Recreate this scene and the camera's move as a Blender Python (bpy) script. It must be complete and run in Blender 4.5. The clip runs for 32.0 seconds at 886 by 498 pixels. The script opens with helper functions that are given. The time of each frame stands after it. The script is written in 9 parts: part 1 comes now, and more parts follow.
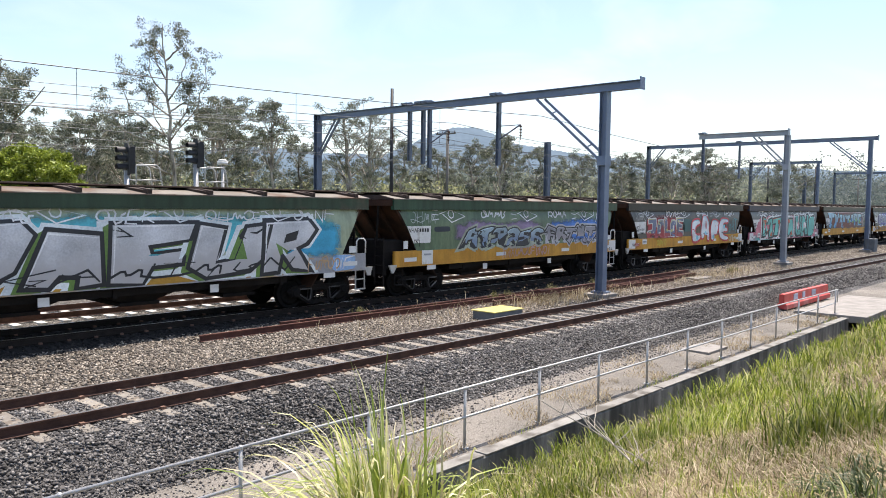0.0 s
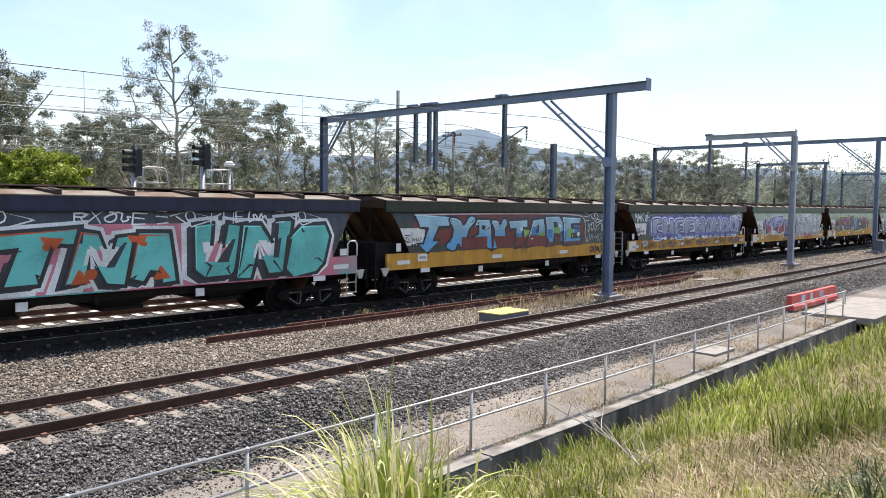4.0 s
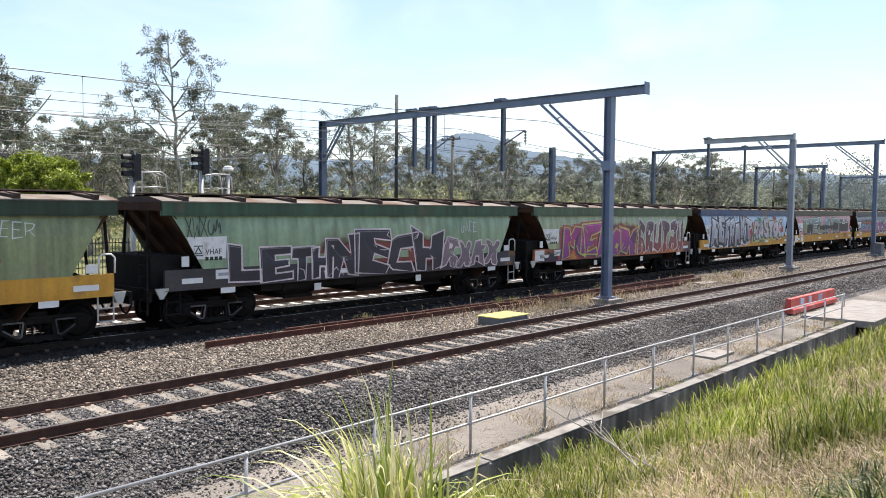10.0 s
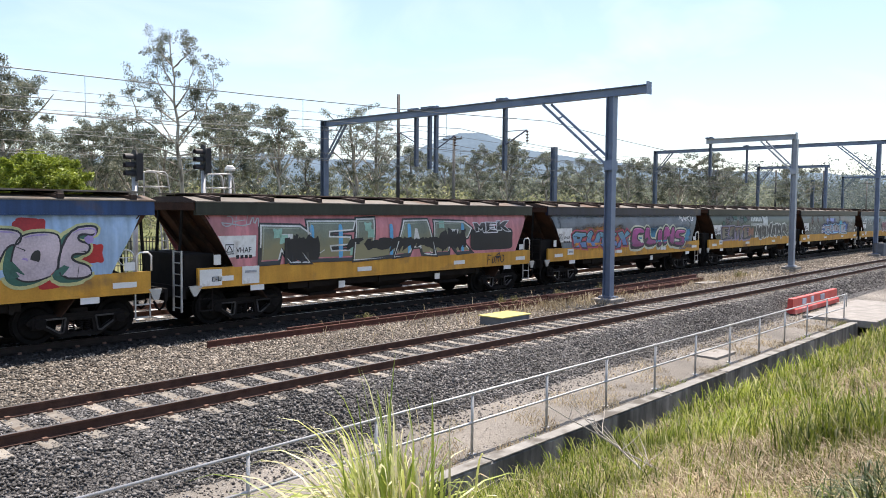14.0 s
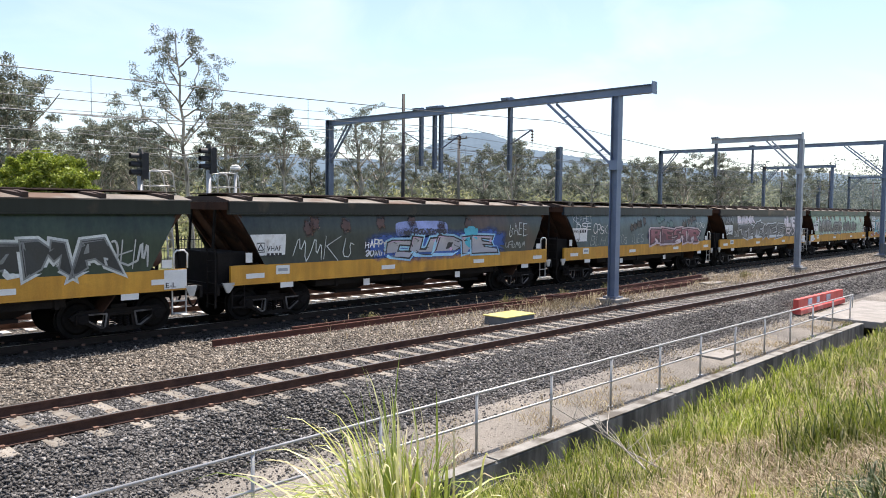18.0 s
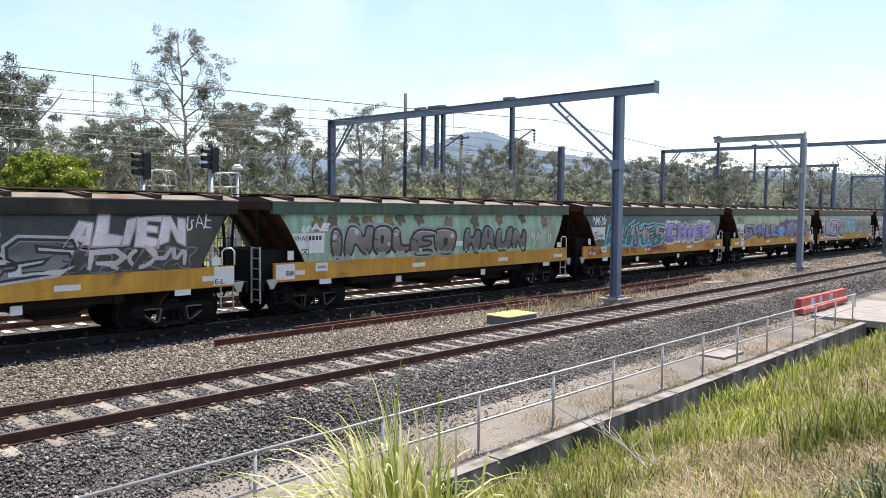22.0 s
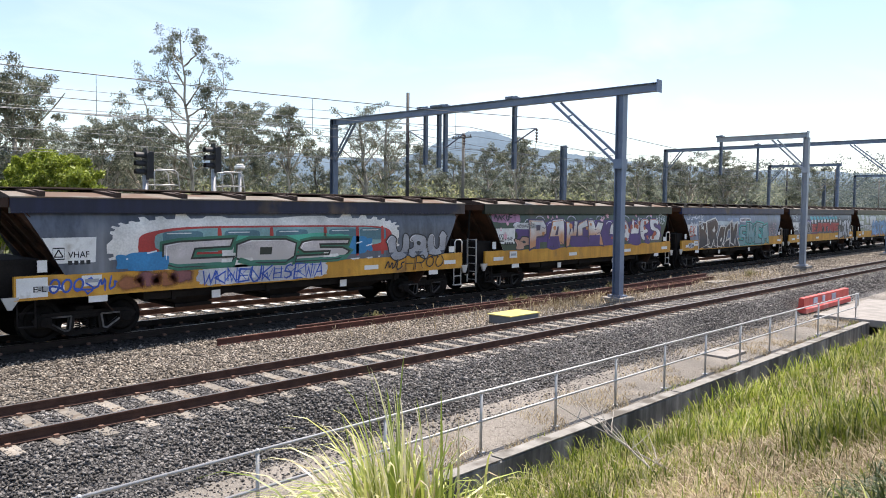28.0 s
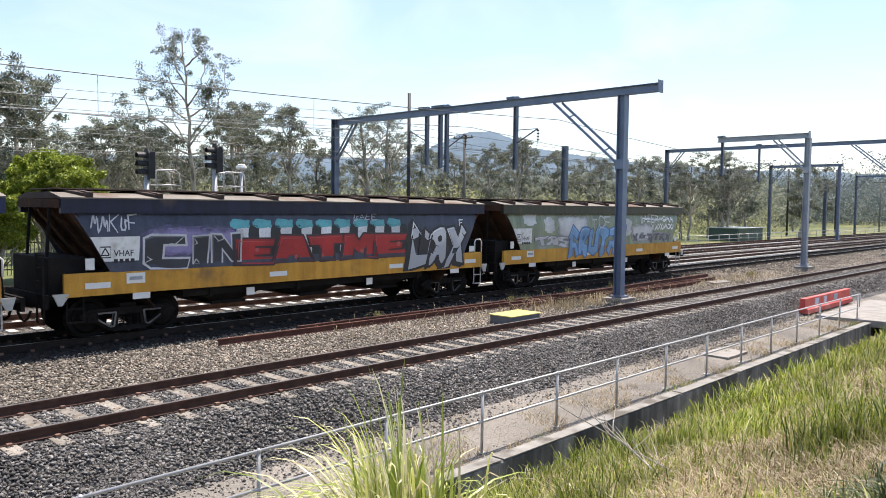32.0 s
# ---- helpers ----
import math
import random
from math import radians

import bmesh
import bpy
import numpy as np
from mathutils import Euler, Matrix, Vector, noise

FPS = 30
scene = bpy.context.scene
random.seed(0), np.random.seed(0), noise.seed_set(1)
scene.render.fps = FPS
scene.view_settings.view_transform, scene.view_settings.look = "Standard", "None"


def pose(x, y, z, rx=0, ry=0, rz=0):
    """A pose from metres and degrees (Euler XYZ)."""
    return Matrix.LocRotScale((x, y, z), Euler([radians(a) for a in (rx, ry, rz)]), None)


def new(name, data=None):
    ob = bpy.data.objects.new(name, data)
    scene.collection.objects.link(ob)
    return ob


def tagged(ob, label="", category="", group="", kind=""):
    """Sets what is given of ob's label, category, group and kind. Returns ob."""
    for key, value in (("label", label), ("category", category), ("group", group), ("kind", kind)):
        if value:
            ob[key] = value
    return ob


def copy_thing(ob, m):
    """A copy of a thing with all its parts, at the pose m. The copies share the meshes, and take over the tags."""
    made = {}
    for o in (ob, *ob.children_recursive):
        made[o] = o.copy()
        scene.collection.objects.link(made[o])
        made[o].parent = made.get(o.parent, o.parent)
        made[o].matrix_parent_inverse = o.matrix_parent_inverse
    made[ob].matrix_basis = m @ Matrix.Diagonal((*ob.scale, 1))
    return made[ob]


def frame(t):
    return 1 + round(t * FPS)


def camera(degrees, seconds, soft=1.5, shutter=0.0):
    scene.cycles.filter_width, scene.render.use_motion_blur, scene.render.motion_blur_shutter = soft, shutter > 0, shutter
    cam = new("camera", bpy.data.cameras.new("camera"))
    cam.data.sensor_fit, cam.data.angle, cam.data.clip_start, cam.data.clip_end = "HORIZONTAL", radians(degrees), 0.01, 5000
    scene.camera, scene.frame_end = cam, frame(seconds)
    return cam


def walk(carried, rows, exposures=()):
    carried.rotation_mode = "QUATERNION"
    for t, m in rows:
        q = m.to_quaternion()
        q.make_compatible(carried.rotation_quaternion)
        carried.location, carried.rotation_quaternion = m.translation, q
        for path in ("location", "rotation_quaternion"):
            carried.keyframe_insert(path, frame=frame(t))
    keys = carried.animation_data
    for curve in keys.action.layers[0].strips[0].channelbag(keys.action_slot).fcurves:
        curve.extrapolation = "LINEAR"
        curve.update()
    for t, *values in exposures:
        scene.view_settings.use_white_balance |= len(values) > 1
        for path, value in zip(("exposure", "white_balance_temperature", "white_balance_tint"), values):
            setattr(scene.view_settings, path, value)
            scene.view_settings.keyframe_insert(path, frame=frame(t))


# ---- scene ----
# ---------------------------------------------------------------- camera
EYE = (0.0, 0.0, 3.071)
FOV = 60.62
cam = camera(FOV, 32.0, soft=0.95)
# seconds, heading from the track's normal, pitch, roll (degrees)
CAM = [(0, 47.934, -3.416, 0.732), (1, 47.860, -3.387, 0.727), (2, 47.744, -3.334, 0.720),
       (3, 47.602, -3.309, 0.689), (3.5, 47.534, -3.305, 0.659), (5.5, 47.381, -3.166, 0.591), (6, 47.382, -3.130, 0.572),
       (7, 47.427, -3.072, 0.545), (8, 47.498, -3.016, 0.540), (9, 47.554, -2.970, 0.516), (10, 47.546, -2.987, 0.514),
       (11, 47.501, -2.995, 0.514), (12, 47.455, -2.994, 0.530), (13, 47.443, -3.011, 0.531), (14, 47.415, -3.013, 0.540),
       (14.5, 47.378, -3.023, 0.572), (16.5, 47.141, -3.091, 0.655), (17, 47.104, -3.070, 0.650), (18, 47.056, -3.046, 0.631),
       (19, 47.038, -3.017, 0.617), (20, 47.029, -3.002, 0.602), (21, 46.965, -3.049, 0.582), (22, 46.902, -3.082, 0.596),
       (23, 46.823, -3.112, 0.611), (24, 46.783, -3.157, 0.611), (25, 46.779, -3.163, 0.612), (25.5, 46.781, -3.164, 0.612),
       (27.5, 46.716, -3.155, 0.591), (28, 46.723, -3.137, 0.590), (29, 46.700, -3.119, 0.597), (30, 46.657, -3.105, 0.598),
       (31, 46.646, -3.095, 0.599), (32, 46.631, -3.117, 0.622)]


def heading(yaw, pitch, roll):
    y, p, r = radians(yaw), radians(pitch), radians(roll)
    return (Matrix.Translation(EYE) @ Matrix.Rotation(-y, 4, "Z") @ Matrix.Rotation(math.pi / 2 + p, 4, "X")
            @ Matrix.Rotation(r, 4, "Z"))


walk(cam, [(t, heading(a, b, c)) for t, a, b, c in CAM], [(0, 0.70, 6900, 14), (32, 0.70, 6900, 14)])

# ---------------------------------------------------------------- light
SUN = Vector((0.30, 0.10, 0.95)).normalized()
world = bpy.data.worlds.new("sky")
scene.world = world
world.use_nodes = True
wn = world.node_tree
sky = wn.nodes.new("ShaderNodeTexSky")
sky.sky_type = "NISHITA"
sky.sun_disc = False
sky.sun_elevation = math.asin(SUN.z)
sky.sun_rotation = math.atan2(SUN.x, SUN.y)
sky.air_density, sky.dust_density, sky.ozone_density = 1.0, 1.0, 2.2
# thin high cloud
sky_at, wisp_map, wisp, wisp_on, veil = (wn.nodes.new("ShaderNode" + k) for k in ("TexCoord", "Mapping", "TexNoise", "MapRange", "Mix"))
wisp_map.inputs["Scale"].default_value, wisp_map.inputs["Rotation"].default_value = (1.2, 3.2, 7.0), (0.2, 0.3, 0.6)
wisp.inputs["Scale"].default_value, wisp.inputs["Detail"].default_value, wisp.inputs["Distortion"].default_value = 1.6, 8, 0.6
wisp_on.inputs[1].default_value, wisp_on.inputs[2].default_value, wisp_on.inputs[4].default_value = 0.45, 0.78, 0.42
veil.data_type = "RGBA"
veil.inputs[7].default_value = (5.6, 6.1, 6.6, 1)
wn.links.new(sky_at.outputs["Generated"], wisp_map.inputs[0])
wn.links.new(wisp_map.outputs[0], wisp.inputs["Vector"])
wn.links.new(wisp.outputs[0], wisp_on.inputs[0])
wn.links.new(wisp_on.outputs[0], veil.inputs[0])
wn.links.new(sky.outputs[0], veil.inputs[6])
wn.links.new(veil.outputs[2], wn.nodes["Background"].inputs[0])
wn.nodes["Background"].inputs[1].default_value = 0.145
lamp = bpy.data.lights.new("sun", "SUN")
lamp.energy, lamp.angle, lamp.color = 4.95, radians(0.5), (1.0, 0.95, 0.88)
sun = new("sun", lamp)
sun.matrix_world = SUN.to_track_quat("Z", "Y").to_matrix().to_4x4()

# ---------------------------------------------------------------- materials


def material(name, low, high, rough=0.7, metal=0.0, scale=3.0, fine=40.0, bump=0.15, stain=None, stain_at=0.62, vary=0.0, stretch=(1, 1, 1), shift=False, streak=0.0, spec=0.5):
    """Two scales of noise between two colours, an optional stain, a fine relief, and a change from object to object."""
    m = bpy.data.materials.new(name)
    m.use_nodes = True
    t = m.node_tree
    n, l = t.nodes, t.links
    b = n["Principled BSDF"]
    co = n.new("ShaderNodeTexCoord")
    mp = n.new("ShaderNodeMapping")
    mp.inputs["Scale"].default_value = stretch
    l.new(co.outputs["Object"], mp.inputs[0])
    if shift:
        oi = n.new("ShaderNodeObjectInfo")
        far = n.new("ShaderNodeMath")
        far.operation = "MULTIPLY"
        far.inputs[1].default_value = 60
        l.new(oi.outputs["Random"], far.inputs[0])
        l.new(far.outputs[0], mp.inputs["Location"])
    big = n.new("ShaderNodeTexNoise")
    big.inputs["Scale"].default_value, big.inputs["Detail"].default_value = scale, 5
    small = n.new("ShaderNodeTexNoise")
    small.inputs["Scale"].default_value, small.inputs["Detail"].default_value = fine, 3
    for k in (big, small):
        l.new(mp.outputs[0], k.inputs["Vector"])
    add = n.new("ShaderNodeMath")
    add.operation = "MULTIPLY_ADD"
    l.new(small.outputs[0], add.inputs[0])
    add.inputs[1].default_value = 0.5
    l.new(big.outputs[0], add.inputs[2])
    rng = n.new("ShaderNodeMapRange")
    rng.inputs[1].default_value, rng.inputs[2].default_value = 0.5, 1.0
    l.new(add.outputs[0], rng.inputs[0])
    mix = n.new("ShaderNodeMix")
    mix.data_type = "RGBA"
    mix.inputs[6].default_value, mix.inputs[7].default_value = (*low, 1), (*high, 1)
    l.new(rng.outputs[0], mix.inputs[0])
    out = mix.outputs[2]
    if stain:
        sn = n.new("ShaderNodeTexNoise")
        sn.inputs["Scale"].default_value, sn.inputs["Detail"].default_value = scale * 0.7, 8
        l.new(mp.outputs[0], sn.inputs["Vector"])
        sr = n.new("ShaderNodeMapRange")
        sr.inputs[1].default_value, sr.inputs[2].default_value = stain_at - 0.06, stain_at + 0.06
        l.new(sn.outputs[0], sr.inputs[0])
        m2 = n.new("ShaderNodeMix")
        m2.data_type = "RGBA"
        l.new(sr.outputs[0], m2.inputs[0])
        l.new(out, m2.inputs[6])
        m2.inputs[7].default_value = (*stain, 1)
        out = m2.outputs[2]
    if streak:
        sm = n.new("ShaderNodeMapping")
        sm.inputs["Scale"].default_value = (5, 5, 0.45)
        l.new(mp.outputs[0], sm.inputs[0])
        sk = n.new("ShaderNodeTexNoise")
        sk.inputs["Scale"].default_value, sk.inputs["Detail"].default_value = 1.0, 6
        l.new(sm.outputs[0], sk.inputs["Vector"])
        kr = n.new("ShaderNodeMapRange")
        kr.inputs[1].default_value, kr.inputs[2].default_value = 0.35, 0.65
        kr.inputs[3].default_value, kr.inputs[4].default_value = 1 - streak, 1 + streak * 0.6
        l.new(sk.outputs[0], kr.inputs[0])
        kh = n.new("ShaderNodeHueSaturation")
        l.new(kr.outputs[0], kh.inputs["Value"])
        l.new(out, kh.inputs["Color"])
        out = kh.outputs[0]
    if vary:
        oi = n.new("ShaderNodeObjectInfo")
        vr = n.new("ShaderNodeMapRange")
        vr.inputs[3].default_value, vr.inputs[4].default_value = 1 - vary, 1 + vary
        l.new(oi.outputs["Random"], vr.inputs[0])
        hv = n.new("ShaderNodeHueSaturation")
        l.new(vr.outputs[0], hv.inputs["Value"])
        l.new(out, hv.inputs["Color"])
        out = hv.outputs[0]
    l.new(out, b.inputs["Base Color"])
    b.inputs["Roughness"].default_value, b.inputs["Metallic"].default_value = rough, metal
    b.inputs["Specular IOR Level"].default_value = spec
    if bump:
        bp = n.new("ShaderNodeBump")
        bp.inputs["Strength"].default_value = bump
        bp.inputs["Distance"].default_value = 0.02
        l.new(add.outputs[0], bp.inputs["Height"])
        l.new(bp.outputs[0], b.inputs["Normal"])
    return m


def island(name, colours, rough=0.8, trans=0.0, spread=0.25):
    """A colour that changes from loose piece to loose piece (stones, leaves, blades)."""
    m = bpy.data.materials.new(name)
    m.use_nodes = True
    t = m.node_tree
    n, l = t.nodes, t.links
    b = n["Principled BSDF"]
    g = n.new("ShaderNodeNewGeometry")
    r = n.new("ShaderNodeValToRGB")
    e = r.color_ramp.elements
    while len(e) < len(colours):
        e.new(0.5)
    for i, c in enumerate(colours):
        e[i].position, e[i].color = i / max(1, len(colours) - 1), (*c, 1)
    l.new(g.outputs["Random Per Island"], r.inputs[0])
    co = n.new("ShaderNodeTexCoord")
    ns = n.new("ShaderNodeTexNoise")
    ns.inputs["Scale"].default_value = 0.6
    l.new(co.outputs["Object"], ns.inputs["Vector"])
    mr = n.new("ShaderNodeMapRange")
    mr.inputs[1].default_value, mr.inputs[2].default_value = 0.3, 0.7
    mr.inputs[3].default_value, mr.inputs[4].default_value = 1 - spread, 1 + spread
    l.new(ns.outputs[0], mr.inputs[0])
    hv = n.new("ShaderNodeHueSaturation")
    l.new(mr.outputs[0], hv.inputs["Value"])
    l.new(r.outputs[0], hv.inputs["Color"])
    l.new(hv.outputs[0], b.inputs["Base Color"])
    b.inputs["Roughness"].default_value = rough
    if trans:
        tr = n.new("ShaderNodeBsdfTranslucent")
        l.new(hv.outputs[0], tr.inputs[0])
        mx = n.new("ShaderNodeMixShader")
        mx.inputs[0].default_value = trans
        l.new(b.outputs[0], mx.inputs[1])
        l.new(tr.outputs[0], mx.inputs[2])
        l.new(mx.outputs[0], n["Material Output"].inputs[0])
    return m


def pebbles(name, gap, colours, scale, relief=1.0, blot=(0.7, 1.3)):
    """Packed stones seen from afar: a colour for each cell, dark between them."""
    m = bpy.data.materials.new(name)
    m.use_nodes = True
    t = m.node_tree
    n, l = t.nodes, t.links
    b = n["Principled BSDF"]
    co = n.new("ShaderNodeTexCoord")
    vo = n.new("ShaderNodeTexVoronoi")
    vo.inputs["Scale"].default_value = scale
    ed = n.new("ShaderNodeTexVoronoi")
    ed.feature = "DISTANCE_TO_EDGE"
    ed.inputs["Scale"].default_value = scale
    big = n.new("ShaderNodeTexNoise")
    big.inputs["Scale"].default_value, big.inputs["Detail"].default_value = 0.5, 6
    for k in (vo, ed, big):
        l.new(co.outputs["Object"], k.inputs["Vector"])
    sp = n.new("ShaderNodeSeparateColor")
    l.new(vo.outputs["Color"], sp.inputs[0])
    r = n.new("ShaderNodeValToRGB")
    e = r.color_ramp.elements
    while len(e) < len(colours):
        e.new(0.5)
    for i, c in enumerate(colours):
        e[i].position, e[i].color = i / (len(colours) - 1), (*c, 1)
    l.new(sp.outputs[0], r.inputs[0])
    mr = n.new("ShaderNodeMapRange")
    mr.inputs[2].default_value = 0.12
    l.new(ed.outputs["Distance"], mr.inputs[0])
    mix = n.new("ShaderNodeMix")
    mix.data_type = "RGBA"
    mix.inputs[6].default_value = (*gap, 1)
    l.new(mr.outputs[0], mix.inputs[0])
    l.new(r.outputs[0], mix.inputs[7])
    sr = n.new("ShaderNodeMapRange")
    sr.inputs[1].default_value, sr.inputs[2].default_value = 0.3, 0.7
    sr.inputs[3].default_value, sr.inputs[4].default_value = blot
    l.new(big.outputs[0], sr.inputs[0])
    hv = n.new("ShaderNodeHueSaturation")
    l.new(sr.outputs[0], hv.inputs["Value"])
    l.new(mix.outputs[2], hv.inputs["Color"])
    l.new(hv.outputs[0], b.inputs["Base Color"])
    b.inputs["Roughness"].default_value = 0.9
    bp = n.new("ShaderNodeBump")
    bp.inputs["Strength"].default_value, bp.inputs["Distance"].default_value = relief, 0.03
    l.new(mr.outputs[0], bp.inputs["Height"])
    l.new(bp.outputs[0], b.inputs["Normal"])
    return m


PAINTS = {}


def paint(colour, rough=0.55):
    """Sprayed or brushed paint of one colour, a little uneven."""
    key = tuple(round(c, 3) for c in colour) + (rough,)
    if key not in PAINTS:
        PAINTS[key] = material("paint", tuple(c * 0.62 for c in colour), tuple(min(1, c * 1.22) for c in colour), rough, 0, 1.3, 22, 0.03)
    return PAINTS[key]


M_BALLAST = pebbles("ballast_bed", (0.045, 0.044, 0.043), [(0.06, 0.058, 0.056), (0.105, 0.10, 0.098), (0.19, 0.18, 0.17)], 20)
M_BALLAST_YARD = pebbles("yard_bed", (0.035, 0.031, 0.027), [(0.06, 0.053, 0.045), (0.12, 0.108, 0.092), (0.22, 0.20, 0.172)], 15)
M_STONE = island("ballast_stone", [(0.040, 0.037, 0.036), (0.074, 0.070, 0.067), (0.122, 0.117, 0.112), (0.29, 0.275, 0.26)], 0.95)
M_STONE_WARM = island("weathered_stone", [(0.055, 0.045, 0.036), (0.12, 0.10, 0.08), (0.21, 0.18, 0.145), (0.40, 0.355, 0.295)], 0.9)
# stones under the train: its shade is put into their colour
M_STONE_SHADE = island("shaded_stone", [(0.008, 0.008, 0.008), (0.02, 0.018, 0.016), (0.045, 0.04, 0.036)], 0.9)
M_PATH_STONE = island("path_stone", [(0.17, 0.155, 0.13), (0.24, 0.22, 0.19), (0.36, 0.34, 0.30)], 0.9)
M_PATH = pebbles("gravel_path", (0.14, 0.125, 0.105), [(0.145, 0.13, 0.11), (0.20, 0.18, 0.155), (0.27, 0.25, 0.22)], 70, 0.3, (0.6, 1.25))
M_SOIL = material("bank_soil", (0.045, 0.036, 0.022), (0.12, 0.095, 0.05), 0.95, 0, 1.5, 30, 0.5, stain=(0.20, 0.16, 0.09), stain_at=0.57)
M_FIELD = material("field_grass", (0.07, 0.09, 0.025), (0.15, 0.165, 0.06), 0.95, 0, 0.15, 3, 0.4, stain=(0.20, 0.18, 0.085), stain_at=0.58)
M_CONCRETE = material("concrete", (0.20, 0.185, 0.165), (0.31, 0.29, 0.265), 0.85, 0, 2.5, 40, 0.2, stain=(0.20, 0.19, 0.17), stain_at=0.6)
M_WALL = material("drain_concrete", (0.13, 0.13, 0.125), (0.27, 0.265, 0.25), 0.9, 0, 1.4, 25, 0.25, stain=(0.07, 0.07, 0.065), stain_at=0.53, stretch=(1, 1, 0.35), streak=0.4)
M_COPING = material("coping_concrete", (0.17, 0.16, 0.145), (0.29, 0.28, 0.255), 0.9, 0, 2.5, 30, 0.2, stain=(0.10, 0.09, 0.075), stain_at=0.57)
M_SLEEPER = material("sleeper_concrete", (0.17, 0.15, 0.125), (0.30, 0.275, 0.235), 0.9, 0, 5, 50, 0.2, stain=(0.16, 0.13, 0.10), stain_at=0.56, vary=0.2)
# near-black bed, the deep shade below the wagons in its colour
M_BED_SHADE = pebbles("shaded_ballast", (0.006, 0.006, 0.006), [(0.010, 0.010, 0.009), (0.020, 0.018, 0.017), (0.035, 0.032, 0.03)], 17)
M_SLEEPER_PALE = material("pale_sleeper", (0.46, 0.44, 0.40), (0.64, 0.62, 0.57), 0.9, 0, 5, 50, 0.2, vary=0.12)
M_RAIL = material("rail_steel", (0.045, 0.022, 0.016), (0.10, 0.052, 0.038), 0.75, 0.0, 4, 60, 0.1, spec=0.25)
# rail and sleeper under the train, darkened in colour for its shade
M_RAIL_SHADE = material("shaded_rail", (0.012, 0.009, 0.008), (0.03, 0.022, 0.018), 0.7, 0, 4, 60, 0.1, spec=0.2)
M_SLEEPER_SHADE = material("shaded_sleeper", (0.012, 0.011, 0.010), (0.04, 0.036, 0.032), 0.9, 0, 5, 50, 0.2, spec=0.2)
M_RAILTOP = material("rail_head", (0.22, 0.21, 0.20), (0.34, 0.33, 0.31), 0.35, 0.8, 3, 60, 0.02)
M_RUST = material("rusty_rail", (0.06, 0.020, 0.014), (0.13, 0.048, 0.032), 0.85, 0.1, 3, 60, 0.2)
M_CLIP = material("rusty_clip", (0.13, 0.07, 0.05), (0.24, 0.14, 0.10), 0.8, 0.2, 8, 60, 0.1)
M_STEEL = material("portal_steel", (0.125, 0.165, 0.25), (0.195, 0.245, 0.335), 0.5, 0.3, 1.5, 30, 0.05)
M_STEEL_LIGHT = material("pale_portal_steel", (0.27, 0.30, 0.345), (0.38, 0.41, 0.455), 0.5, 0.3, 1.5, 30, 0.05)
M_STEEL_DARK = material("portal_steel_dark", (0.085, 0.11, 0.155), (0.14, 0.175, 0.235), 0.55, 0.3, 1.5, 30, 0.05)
M_GALV = material("galvanised", (0.36, 0.36, 0.355), (0.52, 0.52, 0.51), 0.5, 0.45, 5, 60, 0.05)
M_WIRE = material("wire", (0.06, 0.07, 0.08), (0.10, 0.11, 0.12), 0.5, 0.3, 3, 30, 0)
M_INSUL = material("insulator", (0.05, 0.03, 0.03), (0.09, 0.05, 0.05), 0.25, 0, 3, 30, 0)
M_WOODPOLE = material("timber_pole", (0.10, 0.092, 0.085), (0.20, 0.185, 0.17), 0.9, 0, 2, 30, 0.3, stretch=(6, 6, 0.5))
M_BLACK = material("black_metal", (0.012, 0.012, 0.014), (0.03, 0.03, 0.033), 0.6, 0.1, 3, 40, 0.05)
M_RED = material("red_plastic", (0.50, 0.05, 0.04), (0.66, 0.10, 0.08), 0.55, 0, 2, 30, 0.05, stain=(0.62, 0.22, 0.20), stain_at=0.6)
M_YELLOW = material("yellow_lid", (0.46, 0.39, 0.10), (0.58, 0.50, 0.18), 0.6, 0, 2, 30, 0.05)
M_GREYBOX = material("grey_pit", (0.10, 0.11, 0.12), (0.17, 0.18, 0.19), 0.7, 0, 3, 30, 0.1)
M_GREEN_SHED = material("green_shed", (0.045, 0.085, 0.075), (0.07, 0.115, 0.10), 0.5, 0.2, 0.6, 20, 0.03)
M_BARK = material("gum_bark", (0.22, 0.19, 0.16), (0.48, 0.44, 0.39), 0.85, 0, 1.5, 14, 0.3, stretch=(2, 2, 0.5), stain=(0.12, 0.10, 0.08), stain_at=0.58)
# bluer and greyer than the leaf itself: some haze mixed into the colour
M_LEAF = island("gum_leaf", [(0.052, 0.066, 0.050), (0.112, 0.131, 0.096), (0.19, 0.208, 0.155), (0.33, 0.338, 0.265)], 0.42, 0.42)
M_LEAF_BRIGHT = island("shrub_leaf", [(0.09, 0.13, 0.014), (0.22, 0.28, 0.028), (0.42, 0.47, 0.075)], 0.5, 0.3)
# far leaves lightened, with haze put into their colour
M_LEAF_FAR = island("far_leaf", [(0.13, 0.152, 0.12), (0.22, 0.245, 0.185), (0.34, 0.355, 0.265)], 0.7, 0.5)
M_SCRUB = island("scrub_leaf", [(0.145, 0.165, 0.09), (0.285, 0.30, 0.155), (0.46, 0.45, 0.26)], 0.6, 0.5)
# distant leaves tinted blue to stand in for haze
M_LEAF_HAZE = island("haze_leaf", [(0.10, 0.128, 0.125), (0.16, 0.195, 0.185), (0.24, 0.27, 0.245)], 0.7, 0.4)
M_GRASS = island("bank_grass", [(0.05, 0.085, 0.010), (0.15, 0.205, 0.022), (0.29, 0.35, 0.045), (0.44, 0.47, 0.11), (0.68, 0.63, 0.34)], 0.45, 0.40, 0.4)
